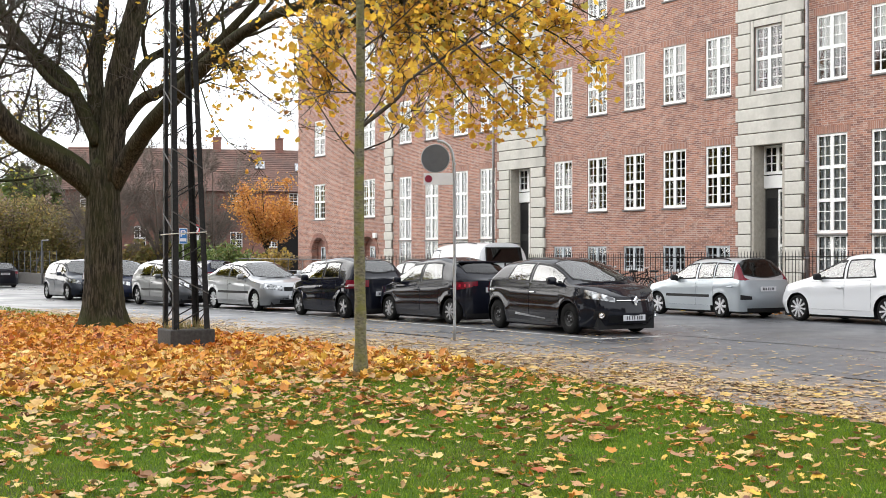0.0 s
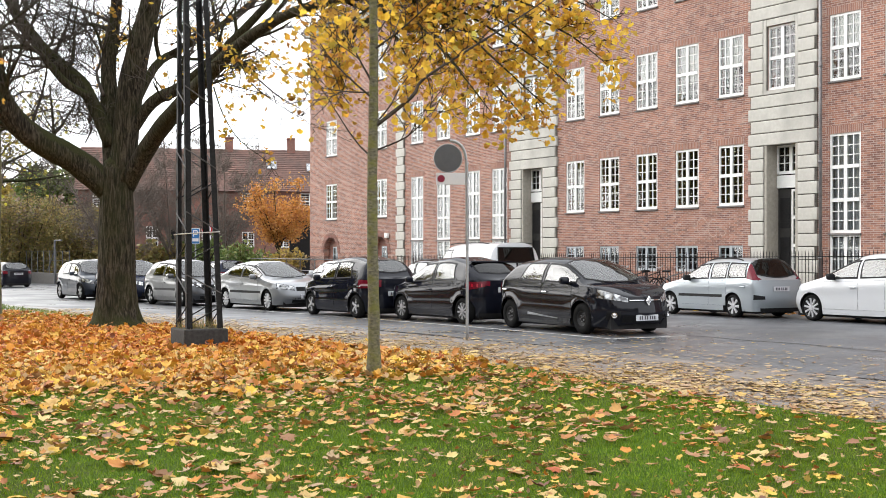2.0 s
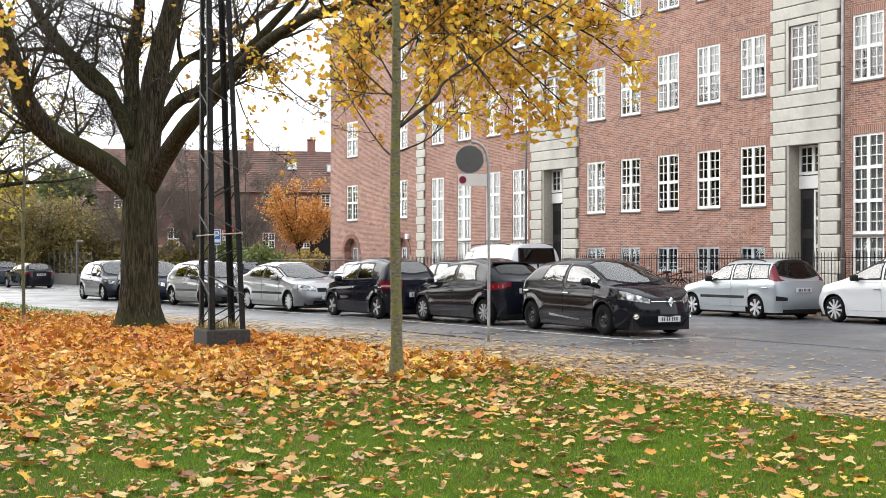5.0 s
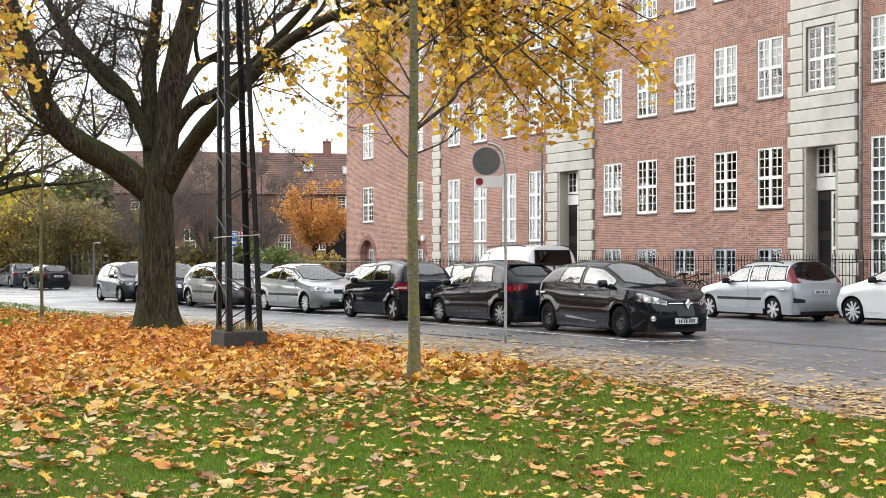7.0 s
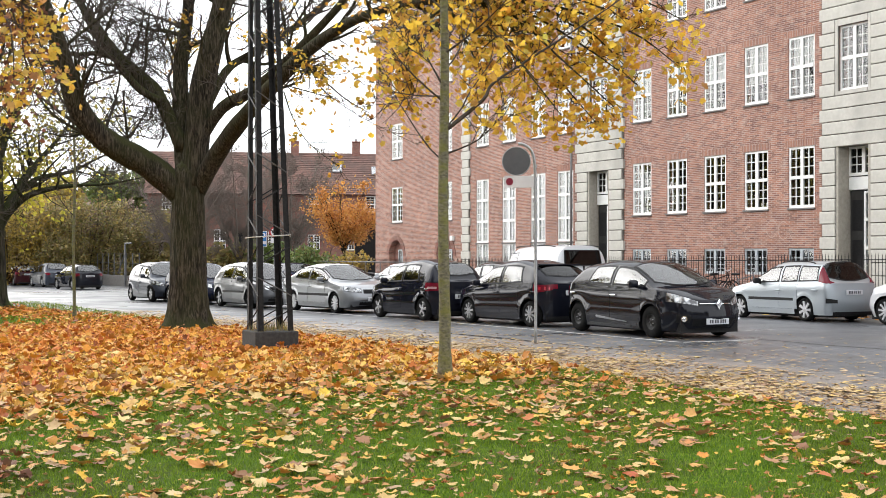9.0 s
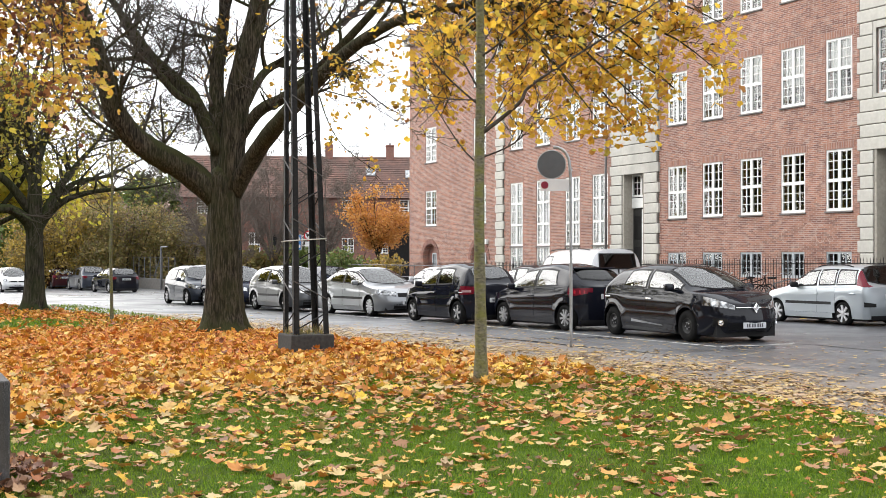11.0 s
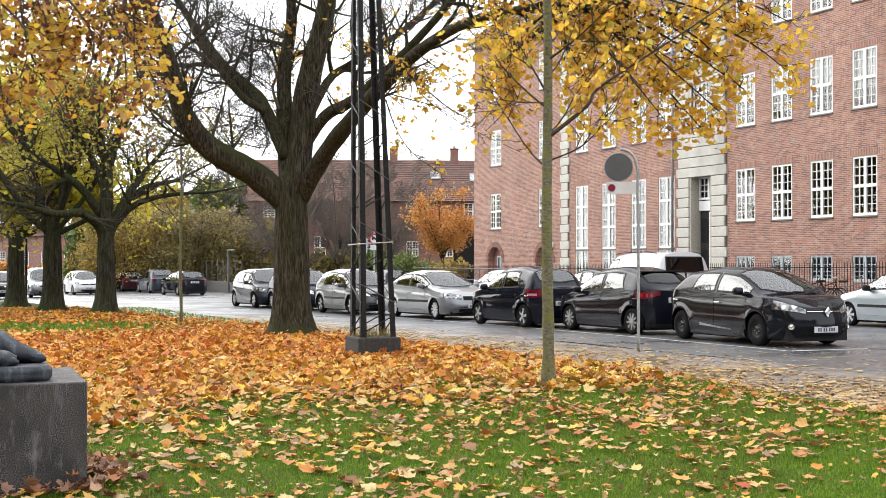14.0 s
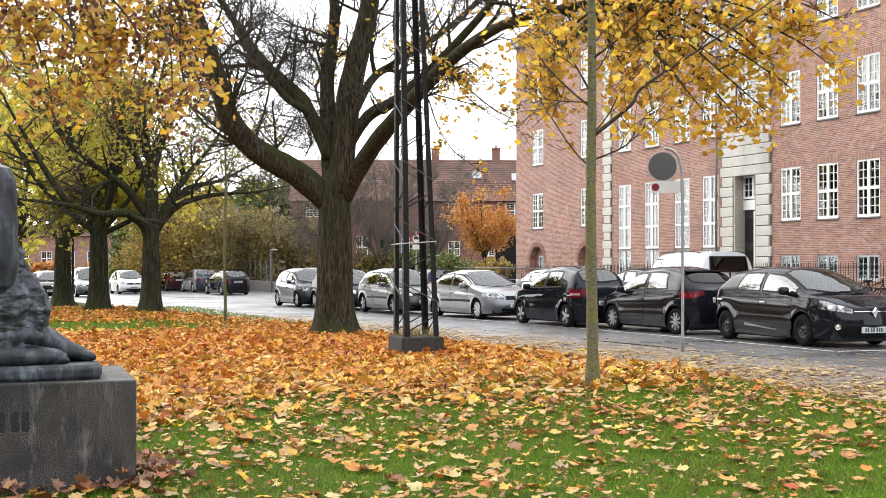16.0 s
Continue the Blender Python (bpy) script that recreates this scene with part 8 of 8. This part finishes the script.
M["sign_red2"] = mat("sign_red", (0.5, 0.02, 0.03), 0.4)
far_sign(-59.3, 22.1, "blue", 2.9)
far_sign(-57.9, 22.2, "red", 3.2)

# ---- statue on its plinth ----
def granite_material():
    """Salt-and-pepper granite with broad stains and faint streaks."""
    m = mat("speckled_grey_granite", (0.1, 0.1, 0.1), 0.62, spec=0.3)
    v, st = coords(m), coords(m, (4.0, 4.0, 0.35))
    grain = noise_tex(m, v, 120.0, 2, 0.5)
    col = ramp(m, grain, [(0.38, (0.006, 0.006, 0.007)), (0.5, (0.038, 0.036, 0.038)), (0.62, (0.15, 0.142, 0.146))])
    col = mixed(m, ramp(m, noise_tex(m, st, 1.6, 4), [(0.42, (0, 0, 0)), (0.6, (0.8, 0.8, 0.8))]), col, mixed(m, 0.65, col, (0.06, 0.05, 0.04)))
    col = mixed(m, ramp(m, noise_tex(m, v, 2.3, 5, 0.6), [(0.44, (0, 0, 0)), (0.6, (0.9, 0.9, 0.9))]), col, mixed(m, 0.65, col, (0.012, 0.012, 0.014)))
    col = mixed(m, ramp(m, noise_tex(m, coords(m, (3.0, 3.0, 0.9)), 3.1, 6, 0.7), [(0.54, (0, 0, 0)), (0.7, (0.75, 0.75, 0.75))]), col, mixed(m, 0.55, col, (0.30, 0.28, 0.28)))
    paint(m, col)
    bump(m, grain, 0.4, 0.003)
    return m


def bronze_material():
    """Dark bronze with a chalky blue-grey bloom and black runs."""
    m = mat("weathered_dark_bronze", (0.03, 0.035, 0.042), 0.5, 0.25, 0.4)
    v, st = coords(m), coords(m, (2.5, 2.5, 0.7))
    f = noise_tex(m, v, 26.0, 5, 0.65)
    col = ramp(m, noise_tex(m, st, 3.0, 5, 0.6), [(0.36, (0.012, 0.013, 0.017)), (0.5, (0.036, 0.041, 0.051)), (0.66, (0.15, 0.175, 0.205))])
    col = mixed(m, ramp(m, f, [(0.45, (0, 0, 0)), (0.7, (0.6, 0.6, 0.6))]), col, (0.022, 0.024, 0.028))
    paint(m, col)
    bump(m, f, 0.5, 0.012)
    to_rough(m, f, 0.3, 0.62)
    return m


M["granite"] = granite_material()
M["bronze"] = bronze_material()
M["incised"] = grained("dark_incised_letter", (0.008, 0.008, 0.009), (0.035, 0.035, 0.038), 60, 0.95)


def plinth_and_statue():
    zb = 0.178
    yaw = -2.5
    root = thing("plinth", pose(-9.0, 1.06, zb, 0, 0, yaw), "grey speckled granite plinth with worn incised letters", "plinth")
    W_, D_, T = 2.1, 1.3, 0.66
    bm = bevelled(-D_, 0, -W_, 0, -0.25, T, 0.012, 2)
    part("block", bm, M["granite"], root)
    # bars stand proud; the shade inside cut letters is in their dark colour
    for a, b in ((-0.74, -0.79), (-0.81, -0.86), (-0.9, -0.95), (-1.0, -1.06), (-1.1, -1.15), (-1.22, -1.28)):
        bm = bmesh.new()
        box(bm, 0.001, 0.003, b, a, 0.32, 0.46)
        part("incised_mark", bm, M["incised"], root)
    return root, T, zb, yaw


plinth, PT, PZ, PYAW = plinth_and_statue()


def statue():
    """A seated draped figure in plain masses: base slab, feet, folds of cloth, rough robe and a smooth block above."""
    bm = bmesh.new()
    fractal = noise.fractal

    def loft(sections, seg=56, rough=0.0, scale=4.0, steps=6, along="z"):
        """Rounded sections (station, centre a, centre b, half a, half b, squareness) joined into one closed form."""
        rows = []
        for a, b in zip(sections, sections[1:]):
            for k in range(steps):
                t = k / steps
                t = t * t * (3 - 2 * t) * 0.6 + t * 0.4
                rows.append([lerp(p, q, t) for p, q in zip(a, b)])
        rows.append(list(sections[-1]))
        rings = []
        for st, ca, cb, ha, hb, pw in rows:
            ring = []
            for k in range(seg):
                q = 2 * math.pi * k / seg
                c, s_ = math.cos(q), math.sin(q)
                u = math.copysign(abs(c) ** (2 / pw), c)
                w_ = math.copysign(abs(s_) ** (2 / pw), s_)
                p = Vector((ca + ha * u, cb + hb * w_, st)) if along == "z" else Vector((ca + ha * u, st, cb + hb * w_))
                if rough:
                    n = fractal(p * scale, 0.55, 2.2, 5)
                    out = Vector((u, w_, 0)) if along == "z" else Vector((u, 0, w_))
                    p += out.normalized() * n * rough
                ring.append(bm.verts.new(p))
            rings.append(ring)
        for a, b in zip(rings, rings[1:]):
            for k in range(seg):
                bm.faces.new((a[k], a[(k + 1) % seg], b[(k + 1) % seg], b[k]))
        bm.faces.new(rings[0])
        bm.faces.new(rings[-1])

    # slab
    loft([(0.0, -0.58, -1.1, 0.46, 0.86, 9), (0.02, -0.58, -1.1, 0.475, 0.875, 9), (0.08, -0.58, -1.1, 0.475, 0.875, 9), (0.108, -0.58, -1.1, 0.45, 0.85, 9)], 96, 0.012, 3.0, 3)
    # lower folds over the shins
    loft([(-1.95, -0.3, 0.17, 0.13, 0.09, 2.4), (-0.85, -0.3, 0.17, 0.14, 0.09, 2.4), (-0.56, -0.32, 0.16, 0.12, 0.07, 2.2), (-0.47, -0.32, 0.145, 0.06, 0.035, 2)], 32, 0.012, 5.0, 8, "y")
    loft([(-1.95, -0.36, 0.32, 0.18, 0.11, 2.4), (-1.0, -0.36, 0.32, 0.18, 0.11, 2.4), (-0.72, -0.38, 0.31, 0.15, 0.09, 2.2), (-0.64, -0.38, 0.29, 0.06, 0.04, 2)], 32, 0.02, 5.0, 8, "y")
    # feet
    loft([(-0.95, -0.55, 0.34, 0.16, 0.22, 2.2), (-0.72, -0.55, 0.30, 0.14, 0.17, 2.2), (-0.58, -0.55, 0.24, 0.13, 0.12, 2.2), (-0.44, -0.55, 0.19, 0.14, 0.08, 2.2), (-0.33, -0.55, 0.155, 0.14, 0.05, 2.2), (-0.27, -0.55, 0.14, 0.09, 0.025, 2)], 32, 0.012, 6.0, 6, "y")
    for k in range(4):
        loft([(-0.37 - 0.01 * k, -0.45 - 0.06 * k, 0.15, 0.03, 0.035, 2), (-0.29 - 0.015 * k, -0.45 - 0.06 * k, 0.145, 0.032, 0.035, 2), (-0.255 - 0.015 * k, -0.45 - 0.06 * k, 0.135, 0.012, 0.015, 2)], 12, 0.0, 1.0, 4, "y")
    for k in range(3):
        loft([(-0.6, -0.25 - 0.06 * k, 0.145, 0.03, 0.035, 2), (-0.49 - 0.015 * k, -0.25 - 0.06 * k, 0.14, 0.03, 0.03, 2), (-0.455 - 0.015 * k, -0.25 - 0.06 * k, 0.13, 0.012, 0.012, 2)], 12, 0.0, 1.0, 4, "y")
    # rough robe
    loft([(0.1, -0.55, -1.15, 0.36, 0.5, 2.6), (0.38, -0.55, -1.1, 0.37, 0.49, 2.6), (0.5, -0.55, -1.1, 0.38, 0.5, 2.6), (0.62, -0.55, -1.12, 0.37, 0.48, 2.6), (0.78, -0.57, -1.16, 0.34, 0.45, 2.6), (0.95, -0.58, -1.2, 0.3, 0.4, 2.6), (1.2, -0.6, -1.25, 0.24, 0.34, 2.6)], 150, 0.042, 5.5, 18)
    # smooth block
    loft([(0.57, -0.3, -1.2, 0.04, 0.1, 3), (0.6, -0.34, -1.15, 0.15, 0.24, 3.4), (0.68, -0.4, -1.14, 0.26, 0.31, 3.8), (0.85, -0.43, -1.16, 0.3, 0.345, 4), (1.2, -0.45, -1.17, 0.31, 0.35, 4), (1.46, -0.46, -1.17, 0.3, 0.34, 4), (1.54, -0.46, -1.17, 0.27, 0.31, 3.6), (1.575, -0.46, -1.17, 0.19, 0.23, 3), (1.585, -0.46, -1.17, 0.05, 0.06, 2)], 72, 0.012, 3.0, 8)
    bmesh.ops.recalc_face_normals(bm, faces=bm.faces[:])
    ob = mesh_ob("statue", bm, M["bronze"], True)
    ob.matrix_world = pose(-9.0, 1.06, PZ + PT + 0.002, 0, 0, PYAW)
    tagged(ob, "weathered dark bronze statue of a draped seated form on the plinth", "statue")


statue()


# ---- iron fence before the building, bicycles ----
def iron_fence(x0, x1, y):
    root = thing("iron_railing", pose(x0, y, zg(x0) + 0.22), "low black iron railing in front of the brick facade", "railing")
    L = x1 - x0
    n = int(L / 0.13)
    for z in (0.18, 1.42):
        bm = bmesh.new()
        vs = []
        for s in (0, L):
            dz = zg(x0 + s) - zg(x0)
            vs.append([bm.verts.new((s, a, z + dz + b)) for a, b in ((-0.02, -0.015), (0.02, -0.015), (0.02, 0.015), (-0.02, 0.015))])
        for k in range(4):
            bm.faces.new((vs[0][k], vs[1][k], vs[1][(k + 1) % 4], vs[0][(k + 1) % 4]))
        part("rail", bm, M["iron"], root)
    bar = bmesh.new()
    tube(bar, [(0, 0, 0.0), (0, 0, 1.52), (0, 0, 1.6)], [0.011, 0.011, 0.002], 5)
    me = bpy.data.meshes.new("bar")
    bar.to_mesh(me)
    bar.free()
    me.materials.append(M["iron"])
    for k in range(min(n, 298)):
        ob = new("bar", me)
        ob.parent = root
        s = L - (k + 0.5) * 0.13
        ob.location = (s, 0, zg(x0 + s) - zg(x0) + 0.02)
    if n > 298:
        rest = bmesh.new()
        for k in range(298, n):
            s = L - (k + 0.5) * 0.13
            dz = zg(x0 + s) - zg(x0)
            tube(rest, [(s, 0, dz + 0.02), (s, 0, dz + 1.58)], 0.011, 4)
        ob = part("bar", rest, M["iron"], root)
        ob["kind"] = "stuff"


iron_fence(-61.5, -28.3, 28.6)
iron_fence(-28.1, -25.9, 28.6)
iron_fence(-25.7, -12.0, 28.6)


def bicycle(x, y, yaw, seed):
    r = random.Random(seed)
    root = thing("bicycle", pose(x, y, zg(x) + 0.2, r.uniform(-7, 7), 0, yaw) @ Matrix.Diagonal((1.1, 1.1, 1.1, 1)), "dark city bicycle leaning at the railing", "bicycle", "bicycles at the railing")
    frame = M["iron"] if seed % 3 else M["sign_back"]
    for cx in (-0.53, 0.53):
        bm = bmesh.new()
        tube(bm, [(cx + 0.33 * math.cos(2 * math.pi * k / 24), 0, 0.345 + 0.33 * math.sin(2 * math.pi * k / 24)) for k in range(25)], 0.018, 6, False)
        wh = part("wheel", bm, M["rubber"], root)
        for k in range(10):
            q = math.pi * k / 10
            bm = bmesh.new()
            tube(bm, [(cx - 0.31 * math.cos(q), 0, 0.345 - 0.31 * math.sin(q)), (cx + 0.31 * math.cos(q), 0, 0.345 + 0.31 * math.sin(q))], 0.002, 3)
            part("spoke", bm, M["galv"], wh)
    bm = bmesh.new()
    for a, b in (((-0.53, 0.345), (-0.05, 0.3)), ((-0.05, 0.3), (-0.2, 0.85)), ((-0.05, 0.3), (0.36, 0.78)), ((-0.16, 0.72), (0.34, 0.86)), ((0.53, 0.345), (0.32, 0.95)), ((-0.53, 0.345), (-0.17, 0.72))):
        tube(bm, [(a[0], 0, a[1]), (b[0], 0, b[1])], 0.017, 7)
    part("frame", bm, frame, root)
    bm = bmesh.new()
    tube(bm, smooth_path([(0.18, -0.28, 1.04), (0.3, -0.2, 1.06), (0.32, 0, 0.98), (0.3, 0.2, 1.06), (0.18, 0.28, 1.04)], 3), 0.013, 6)
    part("handlebar", bm, M["galv"], root)
    part("saddle", bevelled(-0.36, -0.1, -0.08, 0.08, 0.86, 0.92, 0.03), M["trim"], root)


for k, x in enumerate((-38.3, -36.2, -33.9, -33.1, -31.9, -31.3, -29.9, -26.9)):
    bicycle(x, 27.9 + 0.2 * (k % 2), 20 + 35 * (k % 3), k)


# ---- houses and garden walls at the end of the street ----
def house(x, y, yaw, L, D, eave, ridge, wall, label, windows, skylights=(), chimneys=(), doors=()):
    root = thing("house", pose(x, y, zg(x), 0, 0, yaw), label, "house", "houses beyond the street")
    cuts = [(a, a + w, z, z + h) for a, w, z, h in windows] + [(a, a + w, z, z + h) for a, w, z, h in doors]
    part("wall", wall_with_holes(0, L, -0.6, eave, cuts, 0.3), wall, root)
    bm = bmesh.new()
    for s in (0.0, L - 0.3):
        vs = [bm.verts.new((s + e, q[0], q[1])) for e in (0, 0.3) for q in ((0.301, -0.6), (D, -0.6), (D, eave), (D / 2, ridge - 0.1), (0.301, eave))]
        bm.faces.new(vs[:5][::-1])
        bm.faces.new(vs[5:])
        for k in range(5):
            bm.faces.new((vs[k], vs[(k + 1) % 5], vs[5 + (k + 1) % 5], vs[5 + k]))
    box(bm, 0.301, L - 0.301, D - 0.3, D, -0.6, eave)
    part("gable", bm, wall, root)
    # black sheet inside, painted as the darkness of the rooms
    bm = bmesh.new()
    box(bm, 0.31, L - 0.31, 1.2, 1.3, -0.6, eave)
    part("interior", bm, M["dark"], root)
    tiled_slope((-0.3, -0.4, eave), (L + 0.3, -0.4, eave), (L + 0.3, D / 2, ridge), (-0.3, D / 2, ridge), "roof", root, M["tile"], 22)
    tiled_slope((L + 0.3, D + 0.4, eave), (-0.3, D + 0.4, eave), (-0.3, D / 2, ridge), (L + 0.3, D / 2, ridge), "roof", root, M["tile"], 22)
    for a, w, z, h in windows:
        win = window_parts(w, h, 1 if h < 1.2 else 2, root, a, z)
    for a, w, z, h in doors:
        part("door", bevelled(a, a + w, 0.1, 0.16, z, z + h, 0.02), M["iron"], root)
    k = (ridge - eave) / (D / 2 + 0.4)
    for a, t in skylights:
        yy = -0.4 + (D / 2 + 0.4) * t
        zz = eave + k * (yy + 0.4)
        bm = bevelled(-0.45, 0.45, -0.6, 0.6, 0.06, 0.16, 0.02)
        f = part("skylight", bm, M["zinc"], root)
        f.location, f.rotation_euler = (a, yy, zz), (math.atan(k), 0, 0)
        part("pane", bevelled(-0.37, 0.37, -0.5, 0.5, 0.165, 0.18, 0.005, 1), M["lamp"], f)
    for a in chimneys:
        ch = part("chimney", bevelled(a - 0.36, a + 0.36, D / 2 - 0.4, D / 2 + 0.4, ridge - 0.8, ridge + 0.95, 0.03, 1), M["brick_dark"], root)
        part("chimney_cap", bevelled(a - 0.41, a + 0.41, D / 2 - 0.46, D / 2 + 0.46, ridge + 0.954, ridge + 1.07, 0.02, 1), M["brick_dark"], ch)
        bm = bmesh.new()
        tube(bm, [(a, D / 2, ridge + 1.07), (a, D / 2, ridge + 1.3)], 0.14, 10)
        part("chimney_pot", bm, M["zinc"], ch)
    return root


YAW_H = 68.0
house(-101.5, 27.5, YAW_H, 24.0, 9.0, 7.6, 11.6, M["brick_dark"], "old red brick house with a tiled roof and two chimneys",
      [(1.2, 1.3, 6.2, 1.3), (5.6, 1.0, 2.6, 2.0), (13.6, 1.9, 6.1, 1.35), (18.6, 1.6, 6.1, 1.4), (13.6, 1.05, 2.8, 1.35), (16.6, 1.05, 2.8, 1.35), (10.2, 1.2, 2.6, 1.8)],
      [(16.2, 0.6), (19.7, 0.55)], [12.5, 18.0], [(7.6, 1.7, 0.9, 3.6)])
house(-150.0, 6.0, 84, 26.0, 9.0, 5.4, 6.8, M["brick"], "long pale red brick house far down the street",
      [(1.5 + 2.6 * k, 1.2, 1.9, 1.7) for k in range(9)], [], [6.0])
house(-126.0, 16.0, 76, 20.0, 8.0, 6.0, 9.2, M["brick_dark"], "red-roofed brick house behind the hedge", [(2.0 + 3.5 * k, 1.2, 3.6, 1.4) for k in range(5)], [], [10.0])
# black timber gate beside the big building
bm = bevelled(-0.1, 0.1, 0.0, 4.0, 0.0, 4.6, 0.03)
gate = mesh_ob("timber_gate", bm, M["iron"])
gate.matrix_world = pose(-80.5, 37.2, zg(-84), 0, 0, -22)
tagged(gate, "tall black boarded timber gate between the buildings", "gate")


M["weathered_steel"] = grained("weathered_steel", (0.10, 0.10, 0.105), (0.17, 0.17, 0.175), 18, 0.6, 0.1, metal=0.3)


def wire_fence():
    root = thing("wire_fence", pose(-84.0, 21.6, zg(-84)), "wire mesh fence on thin steel posts above a low wall", "fence")
    bm = bevelled(-18.0, 2.0, 0.0, 0.25, -0.3, 0.75, 0.03)
    part("low_wall", bm, M["wall_grey"], root, "low stained grey garden wall")
    n = 12
    for k in range(n):
        x = -17.5 + 1.75 * k
        bm = bmesh.new()
        tube(bm, [(x, 0.12, 0.7), (x, 0.12, 2.35)], 0.035, 6)
        part("post", bm, M["weathered_steel"], root)
    for z in (0.95, 1.65, 2.3):
        bm = bmesh.new()
        tube(bm, [(-17.5, 0.12, z), (1.75, 0.12, z)], 0.012, 4)
        part("wire", bm, M["weathered_steel"], root)
    bm = bmesh.new()
    tube(bm, [(-1.2, -0.1, -0.2), (-1.2, -0.1, 3.1)], 0.07, 8)
    tube(bm, [(-1.2, -0.1, 3.05), (0.6, -0.1, 3.05)], 0.05, 8)
    tube(bm, [(-3.2, -0.1, 0.9), (-1.2, -0.1, 2.4)], 0.04, 8)
    part("gate_frame", bm, M["weathered_steel"], root)


M["wall_grey"] = grained("stained_grey_render", (0.075, 0.07, 0.065), (0.14, 0.13, 0.12), 6, 0.9, 0.3, 0.01)
wire_fence()


def garden_railing():
    root = thing("garden_railing", pose(-60.4, 27.5, zg(-61)), "thin grey steel railing along the garden", "railing")
    for z in (0.5, 1.1, 1.7):
        bm = bmesh.new()
        tube(bm, [(-10, 0, z), (7.5, 0, z)], 0.02, 5)
        part("rail", bm, M["weathered_steel"], root)
    for k in range(11):
        bm = bmesh.new()
        x = -10 + 1.75 * k
        tube(bm, [(x, 0, -0.1), (x, 0, 1.72)], 0.025, 6)
        part("post", bm, M["weathered_steel"], root)


garden_railing()


def lamp_post(x, y, h):
    root = thing("bollard_lamp", pose(x, y, zg(x)), "slim dark post lamp by the street", "street lamp")
    bm = bmesh.new()
    tube(bm, [(0, 0, -0.1), (0, 0, h)], 0.05, 8)
    part("pole", bm, M["iron"], root)
    part("head", bevelled(-0.25, 0.25, -0.12, 0.12, h, h + 0.22, 0.03), M["iron"], root)


lamp_post(-56.3, 5.0, 3.2)


# ---- painted bay lines on the road ----
def line(pts, w, name="bay_line"):
    bm = bmesh.new()
    vs = []
    for i, p in enumerate(pts):
        a, b = Vector(pts[max(i - 1, 0)]), Vector(pts[min(i + 1, len(pts) - 1)])
        d = (b - a).normalized()
        n = Vector((-d.y, d.x)) * w / 2
        q = Vector(p)
        vs.append([bm.verts.new((q.x + s * n.x, q.y + s * n.y, zg(q.x) + 0.004)) for s in (1, -1)])
    for a, b in zip(vs, vs[1:]):
        bm.faces.new((a[0], b[0], b[1], a[1]))
    bmesh.ops.recalc_face_normals(bm, faces=bm.faces[:])
    tagged(mesh_ob(name, bm, M["line"]), "worn white parking bay line", "road marking", kind="structure")


line([(-18.35 - 1.0 * k, 15.4 + 0.1 * math.sin(k * 0.3) - (0.0 if k < 14 else 0.06 * (k - 14))) for k in range(30)], 0.1)
line([(-18.3, 15.45), (-18.15, 17.25)], 0.1)
M["tar"] = grained("tar_seam", (0.012, 0.012, 0.013), (0.028, 0.027, 0.027), 14, 0.7)
seam = bmesh.new()
pts = [(-18.2 + 0.5 * k, 17.3 + 0.06 * math.sin(k * 1.3) - (0.012 * k if k < 6 else 0.07 + 0.035 * (k - 6))) for k in range(14)]
vs = [[seam.verts.new((x, y + e, zg(x) + 0.005)) for e in (-0.035, 0.035)] for x, y in pts]
for a, b in zip(vs, vs[1:]):
    seam.faces.new((a[0], b[0], b[1], a[1]))
tagged(mesh_ob("road_seam", seam, M["tar"]), "dark tar seam between patches of asphalt", "road seam", kind="structure")
